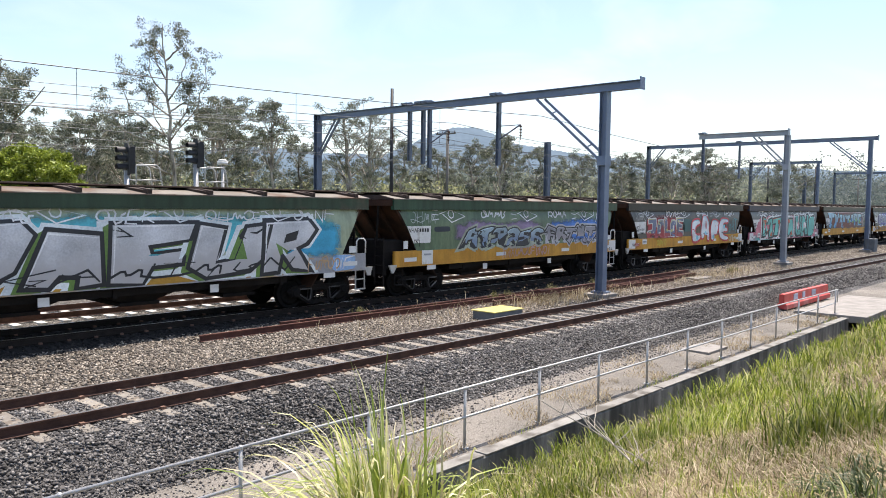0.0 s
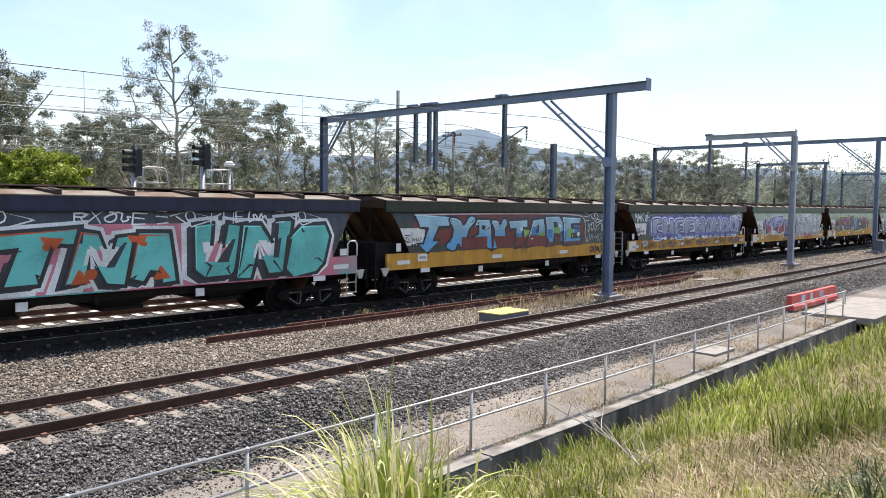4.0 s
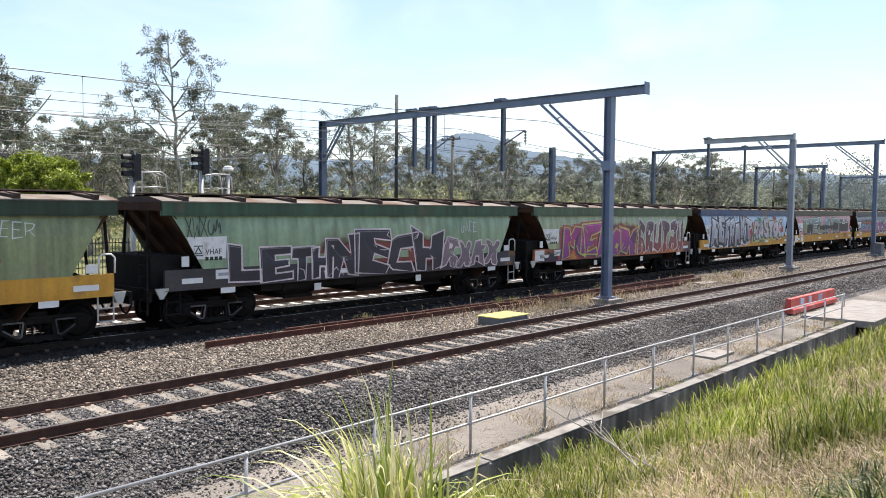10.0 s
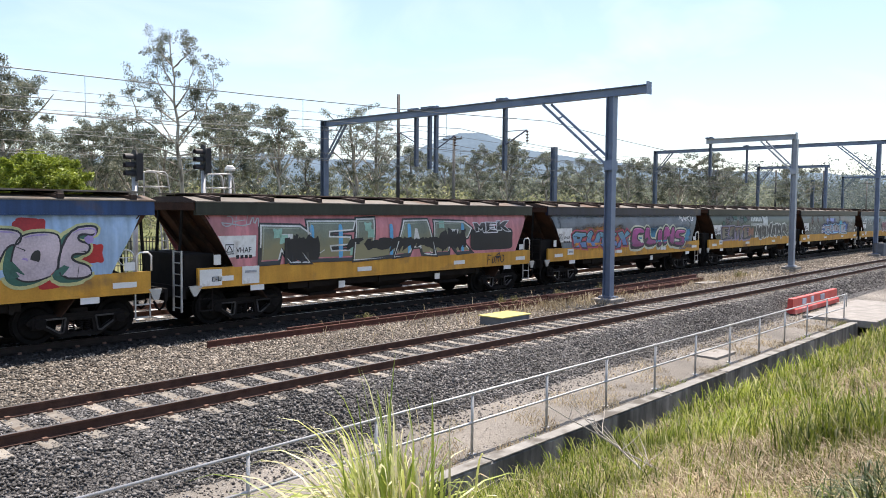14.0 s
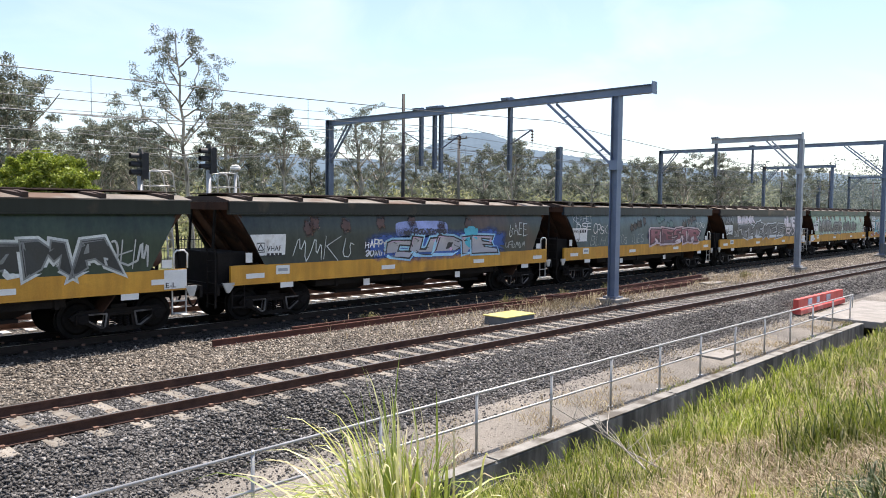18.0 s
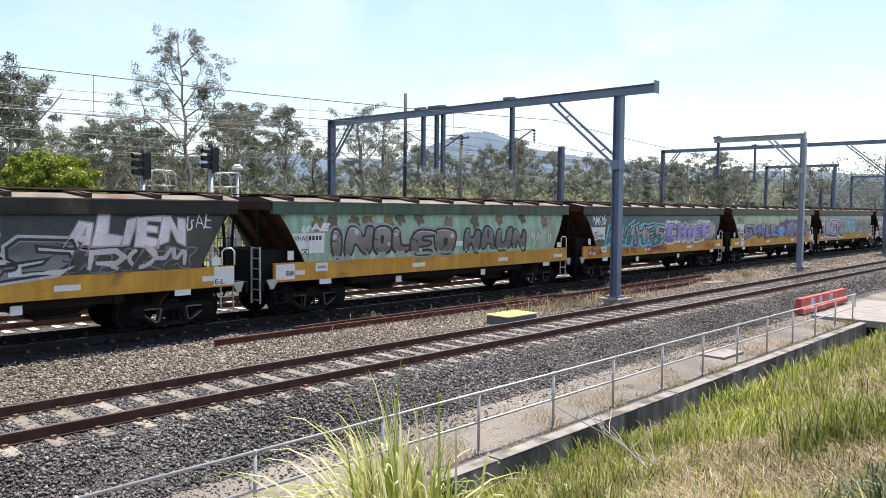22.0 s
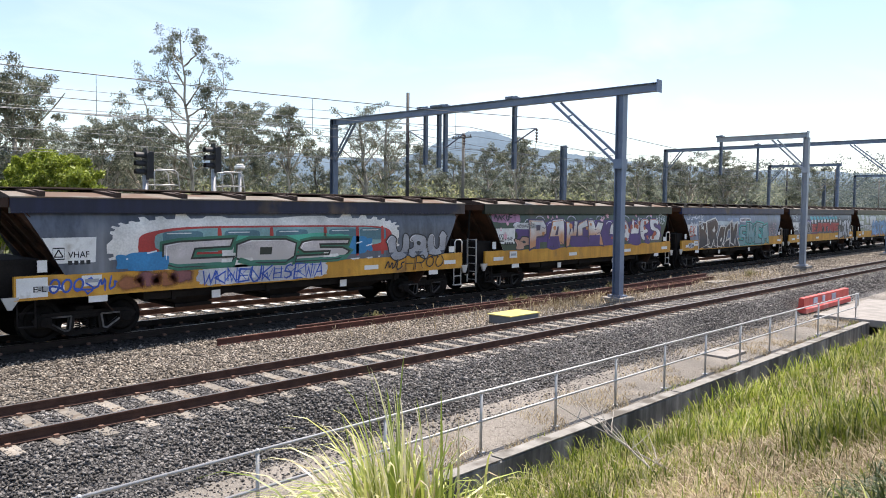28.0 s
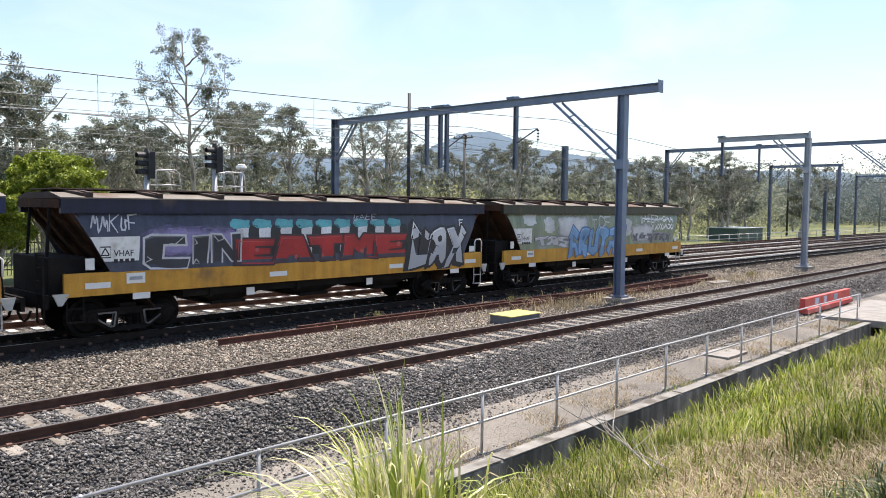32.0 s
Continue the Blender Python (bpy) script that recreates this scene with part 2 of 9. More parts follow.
M_STRAW = island("dry_grass", [(0.14, 0.096, 0.048), (0.40, 0.31, 0.18), (0.68, 0.585, 0.40)], 0.6, 0.35)
M_TUFT_DRY = island("dry_tuft", [(0.34, 0.28, 0.15), (0.55, 0.48, 0.29), (0.74, 0.68, 0.47)], 0.6, 0.35)
M_TUFT = island("tall_tuft", [(0.15, 0.21, 0.035), (0.33, 0.40, 0.075), (0.54, 0.55, 0.19), (0.80, 0.76, 0.48)], 0.4, 0.4)
# the hills' blue is distance haze painted as base colour
M_HILL_HAZE = material("haze_hill", (0.065, 0.105, 0.145), (0.105, 0.155, 0.20), 1.0, 0, 0.006, 0.06, 0)
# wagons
# underframe, bogie and wheel: grime plus the underside's deep shade in the colour
M_UNDER = material("underframe_grime_shade", (0.008, 0.007, 0.007), (0.022, 0.019, 0.017), 0.9, 0, 2, 25, 0.2, spec=0.15)
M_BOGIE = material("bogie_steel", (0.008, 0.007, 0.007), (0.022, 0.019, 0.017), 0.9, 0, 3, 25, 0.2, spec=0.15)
# pale flange colour: dust, and the light on its top edge painted in
M_DUSTY_LIT = material("lit_dusty_casting", (0.05, 0.047, 0.045), (0.17, 0.16, 0.155), 0.85, 0, 3, 25, 0.2, stain=(0.03, 0.027, 0.025), stain_at=0.55, vary=0.6, shift=True)
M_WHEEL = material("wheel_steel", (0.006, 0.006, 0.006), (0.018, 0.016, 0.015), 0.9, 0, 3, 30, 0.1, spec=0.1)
M_ENDSHEET = material("rusty_end_sheet", (0.03, 0.017, 0.012), (0.085, 0.04, 0.024), 0.9, 0, 1.2, 20, 0.15, spec=0.2, stain=(0.018, 0.015, 0.013), stain_at=0.56)
M_ROOF = material("wagon_roof", (0.12, 0.105, 0.088), (0.23, 0.205, 0.172), 0.85, 0.0, 1.2, 25, 0.1, stain=(0.12, 0.075, 0.05), stain_at=0.56, shift=True)
M_RIB = material("roof_rib", (0.03, 0.02, 0.015), (0.075, 0.045, 0.034), 0.85, 0.1, 3, 30, 0.1)
M_WHITE = material("white_plate", (0.62, 0.62, 0.60), (0.80, 0.80, 0.78), 0.6, 0, 3, 40, 0.03, stain=(0.42, 0.38, 0.33), stain_at=0.66)
M_SILL = material("yellow_sill", (0.46, 0.21, 0.02), (0.64, 0.33, 0.04), 0.6, 0, 1.6, 30, 0.04, stain=(0.25, 0.13, 0.04), stain_at=0.66, shift=True, streak=0.15)
M_TANK = material("brake_tank", (0.10, 0.05, 0.035), (0.20, 0.11, 0.08), 0.7, 0.1, 4, 30, 0.1)
M_INK = material("black_stencil", (0.015, 0.015, 0.017), (0.03, 0.03, 0.033), 0.7, 0, 5, 50, 0)


M_FADED = material("faded_print", (0.22, 0.24, 0.27), (0.42, 0.43, 0.45), 0.7, 0, 9, 60, 0)


# ---------------------------------------------------------------- mesh helpers


def part(name, bm, mat, parent=None, label=""):
    me = bpy.data.meshes.new(name)
    bm.to_mesh(me)
    bm.free()
    for k in (mat if isinstance(mat, (list, tuple)) else [mat]):
        me.materials.append(k)
    ob = new(name, me)
    if parent:
        ob.parent = parent
    if label:
        ob["label"] = label
    return ob


def again(name, src, parent, x=0, y=0, z=0, rz=0):
    """Another object on the mesh of src."""
    ob = new(name, src.data)
    ob.parent = parent
    ob.matrix_basis = pose(x, y, z, 0, 0, rz)
    if "label" in src:
        ob["label"] = src["label"]
    return ob


def thing(name, label, category, at=(0, 0, 0), group="", kind="", rz=0):
    ob = new(name)
    ob.matrix_basis = pose(*at, 0, 0, rz)
    return tagged(ob, label, category, group, kind)


def box(bm, x0, x1, y0, y1, z0, z1, bev=0.0):
    v = [bm.verts.new((x, y, z)) for x in (x0, x1) for y in (y0, y1) for z in (z0, z1)]
    fs = [bm.faces.new([v[i] for i in q]) for q in ((0, 1, 3, 2), (4, 6, 7, 5), (0, 4, 5, 1), (2, 3, 7, 6), (0, 2, 6, 4), (1, 5, 7, 3))]
    if bev:
        es = {e for f in fs for e in f.edges}
        bmesh.ops.bevel(bm, geom=list(es), offset=bev, segments=2, affect="EDGES", profile=0.6)
    return bm


def tube(bm, a, b, r, r2=None, seg=8, caps=True):
    a, b = Vector(a), Vector(b)
    r2 = r if r2 is None else r2
    w = (b - a).normalized()
    u = w.orthogonal().normalized()
    v = w.cross(u)
    ring = []
    for p, q in ((a, r), (b, r2)):
        ring.append([bm.verts.new(p + (u * math.cos(k) + v * math.sin(k)) * q) for k in [2 * math.pi * i / seg for i in range(seg)]])
    for i in range(seg):
        f = bm.faces.new((ring[0][i], ring[0][(i + 1) % seg], ring[1][(i + 1) % seg], ring[1][i]))
        f.smooth = seg > 5
    if caps and seg > 2:
        bm.faces.new(ring[0][::-1])
        bm.faces.new(ring[1])
    return bm


def pipe(bm, pts, r, seg=6):
    """One bent pipe along many points."""
    pts = [Vector(p) for p in pts]
    rings = []
    for i, p in enumerate(pts):
        w = (pts[min(i + 1, len(pts) - 1)] - pts[max(i - 1, 0)]).normalized()
        u = w.cross(Vector((0.31, 0.87, 0.38))).normalized()
        v = w.cross(u)
        rings.append([bm.verts.new(p + (u * math.cos(k) + v * math.sin(k)) * r) for k in [2 * math.pi * j / seg for j in range(seg)]])
    for a, b in zip(rings, rings[1:]):
        for j in range(seg):
            f = bm.faces.new((a[j], a[(j + 1) % seg], b[(j + 1) % seg], b[j]))
            f.smooth = True
    bm.faces.new(rings[0][::-1])
    bm.faces.new(rings[-1])
    return bm


def bar(bm, a, b, w, h):
    """A square bar from a to b, h along z as far as it can be."""
    a, b = Vector(a), Vector(b)
    d = (b - a).normalized()
    s = d.cross(Vector((0, 0, 1)))
    s = (s if s.length > 1e-4 else Vector((1, 0, 0))).normalized() * w / 2
    t = s.cross(d).normalized() * h / 2
    r = [[bm.verts.new(p + k) for k in (s + t, s - t, -s - t, -s + t)] for p in (a, b)]
    for i in range(4):
        bm.faces.new((r[0][i], r[1][i], r[1][(i + 1) % 4], r[0][(i + 1) % 4]))
    bm.faces.new(r[0])
    bm.faces.new(r[1][::-1])
    return bm


def plate(bm, pts, t, axis="y"):
    """A flat plate: outline pts in the plane across the axis, with thickness t along it from the plane's offset pts[i][2]."""
    lo, hi = [], []
    for a, b, c in pts:
        if axis == "y":
            lo.append(bm.verts.new((a, c, b)))
            hi.append(bm.verts.new((a, c + t, b)))
        elif axis == "x":
            lo.append(bm.verts.new((c, a, b)))
            hi.append(bm.verts.new((c + t, a, b)))
        else:
            lo.append(bm.verts.new((a, b, c)))
            hi.append(bm.verts.new((a, b, c + t)))
    n = len(pts)
    bm.faces.new(lo)
    bm.faces.new(hi[::-1])
    for i in range(n):
        bm.faces.new((lo[i], hi[i], hi[(i + 1) % n], lo[(i + 1) % n]))
    bmesh.ops.recalc_face_normals(bm, faces=bm.faces[:])
    return bm


def extrude_x(bm, prof, x0, x1, step=None):
    """A closed outline (y, z) drawn along x."""
    xs = [x0, x1] if not step else list(np.linspace(x0, x1, max(2, int((x1 - x0) / step) + 1)))
    rows = [[bm.verts.new((x, y, z)) for y, z in prof] for x in xs]
    n = len(prof)
    for a, b in zip(rows, rows[1:]):
        for i in range(n):
            bm.faces.new((a[i], a[(i + 1) % n], b[(i + 1) % n], b[i]))
    bm.faces.new(rows[0][::-1])
    bm.faces.new(rows[-1])
    bmesh.ops.recalc_face_normals(bm, faces=bm.faces[:])
    return bm


def soup(name, verts, faces, mat, parent=None, label=""):
    """One mesh out of many loose pieces, all faces with the same number of corners."""
    me = bpy.data.meshes.new(name)
    verts, faces = np.asarray(verts, np.float32), np.asarray(faces, np.int32)
    k = faces.shape[1]
    me.vertices.add(len(verts))
    me.vertices.foreach_set("co", verts.ravel())
    me.loops.add(faces.size)
    me.loops.foreach_set("vertex_index", faces.ravel())
    me.polygons.add(len(faces))
    me.polygons.foreach_set("loop_start", np.arange(0, faces.size, k, dtype=np.int32))
    me.polygons.foreach_set("loop_total", np.full(len(faces), k, np.int32))
    me.update(calc_edges=True)
    me.materials.append(mat)
    ob = new(name, me)
    if parent:
        ob.parent = parent
    if label:
        ob["label"] = label
    return ob


rng = np.random.default_rng(7)

# ---------------------------------------------------------------- ground, tracks
NEAR_Y, TRAIN_Y = 11.83, 18.65
TRACKS = (NEAR_Y, TRAIN_Y, 22.15, 26.2, 30.0)
# unseen ground behind the eye falls away so wagon sides mirror the sky
PROFILE = [(-2500, -12), (-200, -3.0), (-40, 0.6), (-6, 1.5), (-1, 1.45), (0.6, 1.25), (2.5, 0.55), (4.5, -0.22), (6.0, -0.80), (6.35, -0.98),
           (6.45, -1.5), (7.2, -1.52), (7.32, -0.86), (8.4, -0.82), (9.5, -0.80), (9.75, -0.66), (10.35, -0.25), (10.6, -0.19), (13.05, -0.19),
           (13.5, -0.27), (15.3, -0.30), (17.0, -0.27), (17.35, -0.20), (20.0, -0.20), (20.6, -0.24), (21.2, -0.20), (31.3, -0.20),
           (32.2, -0.45), (34, -0.55), (45, -0.5), (70, -0.3), (150, 0.5), (400, 2), (3000, 8)]


def ground_z(y):
    return float(np.interp(y, [p[0] for p in PROFILE], [p[1] for p in PROFILE]))


def build_ground():
    ys = []
    for (a, _), (b, _) in zip(PROFILE, PROFILE[1:]):
        n = max(1, int((b - a) / 0.5)) if -8 < a < 40 else (4 if abs(b - a) > 20 else 2)
        ys += [a + (b - a) * i / n for i in range(n)]
    ys.append(PROFILE[-1][0])
    xs = list(np.arange(-30, 80, 0.7)) + list(np.linspace(80, 300, 40)) + [400, 600, 1000, 1800, 3200]
    xs = [-2500, -800, -300, -120, -60] + xs
    bm = bmesh.new()
    rows = []
    for y in ys:
        row = []
        for x in xs:
            z = ground_z(y)
            amp = 0.05 if y < 6.3 else (0.015 if y < 9.6 else (0.02 if y < 32 else 0.08))
            if 6.3 < y < 7.35 or (y > 400 or y < -60):
                amp = 0
            z += amp * noise.noise(Vector((x * 0.6, y * 0.6, 0.3))) + amp * 0.6 * noise.noise(Vector((x * 2.1, y * 2.1, 4)))
            row.append(bm.verts.new((x, y, z)))
        rows.append(row)
    for j in range(len(ys) - 1):
        y = 0.5 * (ys[j] + ys[j + 1])
        # behind the eye, unseen: the paler field colour, added to brighten the wagon sides
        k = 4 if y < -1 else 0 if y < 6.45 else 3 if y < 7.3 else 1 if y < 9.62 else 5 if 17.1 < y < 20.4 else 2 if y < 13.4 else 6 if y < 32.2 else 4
        for i in range(len(xs) - 1):
            f = bm.faces.new((rows[j][i], rows[j][i + 1], rows[j + 1][i + 1], rows[j + 1][i]))
            f.material_index = k
            f.smooth = True
    # the sixth material carries the train's shade in its colour
    ob = part("ground", bm, [M_SOIL, M_PATH, M_BALLAST, M_WALL, M_FIELD, M_BED_SHADE, M_BALLAST_YARD])
    return tagged(ob, "grassy bank, gravel path and ballasted rail bed", "ground", kind="structure")


def stones(name, label, mat, x0, x1, y0, y1, count, size, flat=0.75, clear=(), parent=None, bare=None):
    """Loose crushed stone lying on the bed."""
    x, y = rng.uniform(x0, x1, count), rng.uniform(y0, y1, count)
    keep = np.ones(count, bool)
    for a, b in clear:
        keep &= ~((y > a) & (y < b))
    if bare:
        d = np.abs((x + 3.47 + 0.3063) % 0.6126 - 0.3063)
        keep &= ~((y > bare[0]) & (y < bare[1]) & (d < 0.11) & (rng.random(count) < 0.70))
    x, y = x[keep], y[keep]
    n = len(x)
    z = np.interp(y, [p[0] for p in PROFILE], [p[1] for p in PROFILE]) + rng.uniform(-0.4, 0.6, n) * size
    s = size * rng.uniform(0.55, 1.35, n)
    base = np.array([(1, 0, 0), (-1, 0, 0), (0, 1, 0), (0, -1, 0), (0, 0, 1), (0, 0, -1)], float)
    v = base[None] * rng.uniform(0.5, 1.3, (n, 6, 1)) + rng.uniform(-0.5, 0.5, (n, 6, 3))
    a = rng.uniform(0, 2 * math.pi, n)
    tilt = rng.uniform(-0.9, 0.9, n)
    c, d = np.cos(tilt)[:, None], np.sin(tilt)[:, None]
    v = np.stack([v[..., 0], v[..., 1] * c - v[..., 2] * d, v[..., 1] * d + v[..., 2] * c], -1)
    c, d = np.cos(a)[:, None], np.sin(a)[:, None]
    v = np.stack([v[..., 0] * c - v[..., 1] * d, v[..., 0] * d + v[..., 1] * c, v[..., 2] * flat], -1)
    v = v * s[:, None, None] + np.stack([x, y, z], -1)[:, None]
    f = np.array([(0, 2, 4), (2, 1, 4), (1, 3, 4), (3, 0, 4), (2, 0, 5), (1, 2, 5), (3, 1, 5), (0, 3, 5)])
    faces = (np.arange(n)[:, None, None] * 6 + f[None]).reshape(-1, 3)
    ob = soup(name, v.reshape(-1, 3), faces, mat, parent)
    return tagged(ob, label, "gravel", kind="stuff") if not parent else ob


RAIL_PROF = [(-0.065, -0.165), (0.065, -0.165), (0.065, -0.152), (0.012, -0.135), (0.011, -0.045), (0.034, -0.036), (0.035, -0.004), (0.028, 0.0),
             (-0.028, 0.0), (-0.035, -0.004), (-0.034, -0.036), (-0.011, -0.045), (-0.012, -0.135), (-0.065, -0.152)]


def build_tracks():
    sleeper = None
    for n, yc in enumerate(TRACKS):
        x1 = 420
        tr = thing("rail_track", "steel rails on grey concrete sleepers in crushed stone" if n == 0 else "steel rails on concrete sleepers across the yard", "railway track",
                   (0, yc, 0), kind="structure")
        for s in (-0.7525, 0.7525):
            bm = bmesh.new()
            extrude_x(bm, [(y + s, z) for y, z in RAIL_PROF], -60, x1)
            for f in bm.faces:
                f.material_index = 1 if f.normal.z > 0.5 and f.calc_center_median().z > -0.002 else 0
            part("rail", bm, [M_RAIL_SHADE if n == 1 else M_RAIL, M_RAILTOP], tr, "brown rusty rail with a worn head")
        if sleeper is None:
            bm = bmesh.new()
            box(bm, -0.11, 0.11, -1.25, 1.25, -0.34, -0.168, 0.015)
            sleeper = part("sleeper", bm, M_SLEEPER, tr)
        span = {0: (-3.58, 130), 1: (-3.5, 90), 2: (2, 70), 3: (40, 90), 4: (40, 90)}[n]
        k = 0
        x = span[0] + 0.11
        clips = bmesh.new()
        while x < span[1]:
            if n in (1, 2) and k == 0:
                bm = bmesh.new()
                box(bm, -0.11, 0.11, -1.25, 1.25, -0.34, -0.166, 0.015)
                sleeper = part("sleeper", bm, M_SLEEPER_PALE if n == 2 else M_SLEEPER_SHADE, tr)
                sleeper.matrix_basis = pose(x, 0, 0)
            elif n == 0 and k == 0:
                sleeper.matrix_basis = pose(x, 0, 0)
            else:
                again("sleeper", sleeper, tr, x, random.uniform(-0.015, 0.015), random.uniform(-0.004, 0.004), random.uniform(-0.6, 0.6))
            if n < 2 and x < 60:
                for s in (-0.7525, 0.7525):
                    for e in (-0.095, 0.095):
                        box(clips, x - 0.035, x + 0.035, s + e - 0.035, s + e + 0.035, -0.17, -0.125)
            x += 0.6126
            k += 1
        if n < 2:
            part("rail_clips", clips, M_CLIP, tr, "small rusty rail clips")["kind"] = "stuff"
        else:
            clips.free()


def build_old_rails():
    for k, (xa, ya, xb, yb, roll) in enumerate(((9.35, 16.15, 22.5, 15.95, 0), (11.9, 16.52, 24.6, 16.30, 1), (21.0, 15.75, 35.4, 15.45, 0), (23.6, 16.05, 34.0, 15.85, 1), (19.6, 15.42, 33.2, 15.22, 0), (22.0, 15.22, 35.0, 15.62, 1), (26.0, 15.05, 32.4, 15.02, 0))):
        L = math.hypot(xb - xa, yb - ya)
        bm = bmesh.new()
        extrude_x(bm, [(y, z + 0.165) for y, z in RAIL_PROF], 0, L)
        ob = part("old_rail", bm, M_RUST)
        z = ground_z(16) + 0.015 + (0.17 if k == 5 else 0)
        ob.matrix_basis = pose(xa, ya, z, 0, 0, math.degrees(math.atan2(yb - ya, xb - xa)))
        tagged(ob, "long rust-red spare rail lying on the stones", "rail", "spare rails between the tracks")


FENCE_Y, FENCE_X, FENCE_STEP, FENCE_TOP, FENCE_BASE = 7.72, 9.127, 2.066, 0.137, -0.842


def build_fence():
    f = thing("handrail_fence", "galvanised two-rail pipe handrail along the drain", "fence", (0, FENCE_Y, FENCE_BASE))
    h = FENCE_TOP - FENCE_BASE
    first, last = -4, 10
    xa, xb = FENCE_X + first * FENCE_STEP, FENCE_X + last * FENCE_STEP
    bm = bmesh.new()
    tube(bm, (0, 0, -0.03), (0, 0, h - 0.02), 0.024, seg=10)
    box(bm, -0.06, 0.06, -0.06, 0.06, -0.03, 0.012)
    post = part("post", bm, M_GALV, f)
    post.matrix_basis = pose(xa, 0, 0)
    for i in range(first + 1, last + 1):
        again("post", post, f, FENCE_X + i * FENCE_STEP, 0, 0)
    for nm, z in (("top_rail", h), ("middle_rail", h * 0.52)):
        bm = bmesh.new()
        tube(bm, (xa, 0, z), (xb + (0.25 if z == h else 0), 0, z), 0.021, seg=10)
        if z == h:
            tube(bm, (xb + 0.25, 0, h + 0.015), (xb + 0.25, 0, h * 0.52), 0.021, seg=10)
        part(nm, bm, M_GALV, f)
    bm = bmesh.new()
    bmesh.ops.create_uvsphere(bm, u_segments=8, v_segments=6, radius=0.034)
    ball = part("ball_joint", bm, M_GALV, f)
    ball.matrix_basis = pose(xa, 0, h)
    for i in range(first, last + 1):
        for z in (h, h * 0.52):
            if (i, z) != (first, h):
                again("ball_joint", ball, f, FENCE_X + i * FENCE_STEP, 0, z)


def build_drain():
    bm = bmesh.new()
    extrude_x(bm, [(7.17, -1.56), (7.16, -0.83), (7.19, -0.80), (7.40, -0.80), (7.41, -1.56)], -12, 29.4, 1.5)
    w = tagged(part("wall_drain", bm, [M_WALL]), "weathered grey concrete drain wall beside the path", "wall", kind="structure")
    bm = bmesh.new()
    x = -12
    while x < 29.2:
        b = min(x + 2.95, 29.39)
        box(bm, x, b, 7.16, 7.40, -0.797, -0.775, 0.008)
        x += 3.0
    part("coping", bm, M_COPING, w, "pale concrete coping")
    bm = bmesh.new()
    box(bm, 29.45, 36.5, 6.6, 9.0, -0.95, -0.70, 0.03)
    box(bm, 29.45, 36.5, 6.55, 6.75, -1.6, -0.93)
    tagged(part("culvert_slab", bm, M_CONCRETE), "pale concrete slab over the drain", "slab", kind="structure")
    bm = bmesh.new()
    box(bm, 29.6, 31.4, 6.42, 6.52, -1.45, -0.9)
    tagged(part("drain_grate", bm, M_BLACK), "dark grate at the mouth of the culvert", "grate")
    # far drain side
    bm = bmesh.new()
    box(bm, 19.45, 20.75, 8.05, 8.85, -0.86, -0.765, 0.012)
    tagged(part("pit_lid", bm, M_CONCRETE), "pale concrete pit lid set in the gravel path", "pit lid")


def build_lineside():
    b = thing("cable_pit", "grey cable pit with a pale yellow lid beside the rails", "box", (16.9, 13.25, -0.27))
    bm = bmesh.new()
    box(bm, 0, 1.34, 0, 0.80, 0, 0.24, 0.02)
    part("body", bm, M_GREYBOX, b)
    bm = bmesh.new()
    box(bm, -0.04, 1.38, -0.04, 0.84, 0.242, 0.275, 0.012)
    part("lid", bm, M_YELLOW, b, "pale yellow lid")
    r = thing("safety_barrier", "long red plastic barrier with scuffed pale patches", "barrier", (29.7, 9.55, -0.74))
    bm = bmesh.new()
    extrude_x(bm, [(-0.2, 0), (0.2, 0), (0.19, 0.16), (0.10, 0.24), (0.09, 0.56), (-0.09, 0.56), (-0.10, 0.24), (-0.19, 0.16)], 0, 5.6, 0.7)
    part("body", bm, M_RED, r)
    for x, w in ((1.05, 0.45), (2.1, 0.3), (3.3, 0.5)):
        part("patch", box(bmesh.new(), x, x + w, -0.115, -0.09, 0.28, 0.50), paint((0.45, 0.5, 0.62)), r, "pale blue-grey scuffed patch")
    for x, y, w in ((33.6, 14.5, 0.9),):
        bm = bmesh.new()
        box(bm, x, x + 1.6, y, y + 0.6, -0.33, -0.22, 0.01)
        tagged(part("cable_cover", bm, M_CONCRETE), "small concrete cable trough cover", "cover")


# ---------------------------------------------------------------- overhead structures


def h_column(bm, x, y, z0, z1, w=0.30, t=0.022):
    a, b, c = w / 2, w / 2 - t, t / 2
    pts = [(-a, -a), (a, -a), (a, -b), (c, -b), (c, b), (a, b), (a, a), (-a, a), (-a, b), (-c, b), (-c, -b), (-a, -b)]
    plate(bm, [(x + u, y + v, z0) for u, v in pts], z1 - z0, "z")


def h_beam_y(bm, x, y0, y1, z, w=0.26, h=0.30, t=0.022):
    a, b, c, d = w / 2, h / 2, h / 2 - t, t / 2
    pts = [(-a, -b), (a, -b), (a, -c), (d, -c), (d, c), (a, c), (a, b), (-a, b), (-a, c), (-d, c), (-d, -c), (-a, -c)]
    plate(bm, [(x + u, z + v, y0) for u, v in pts], y1 - y0, "y")


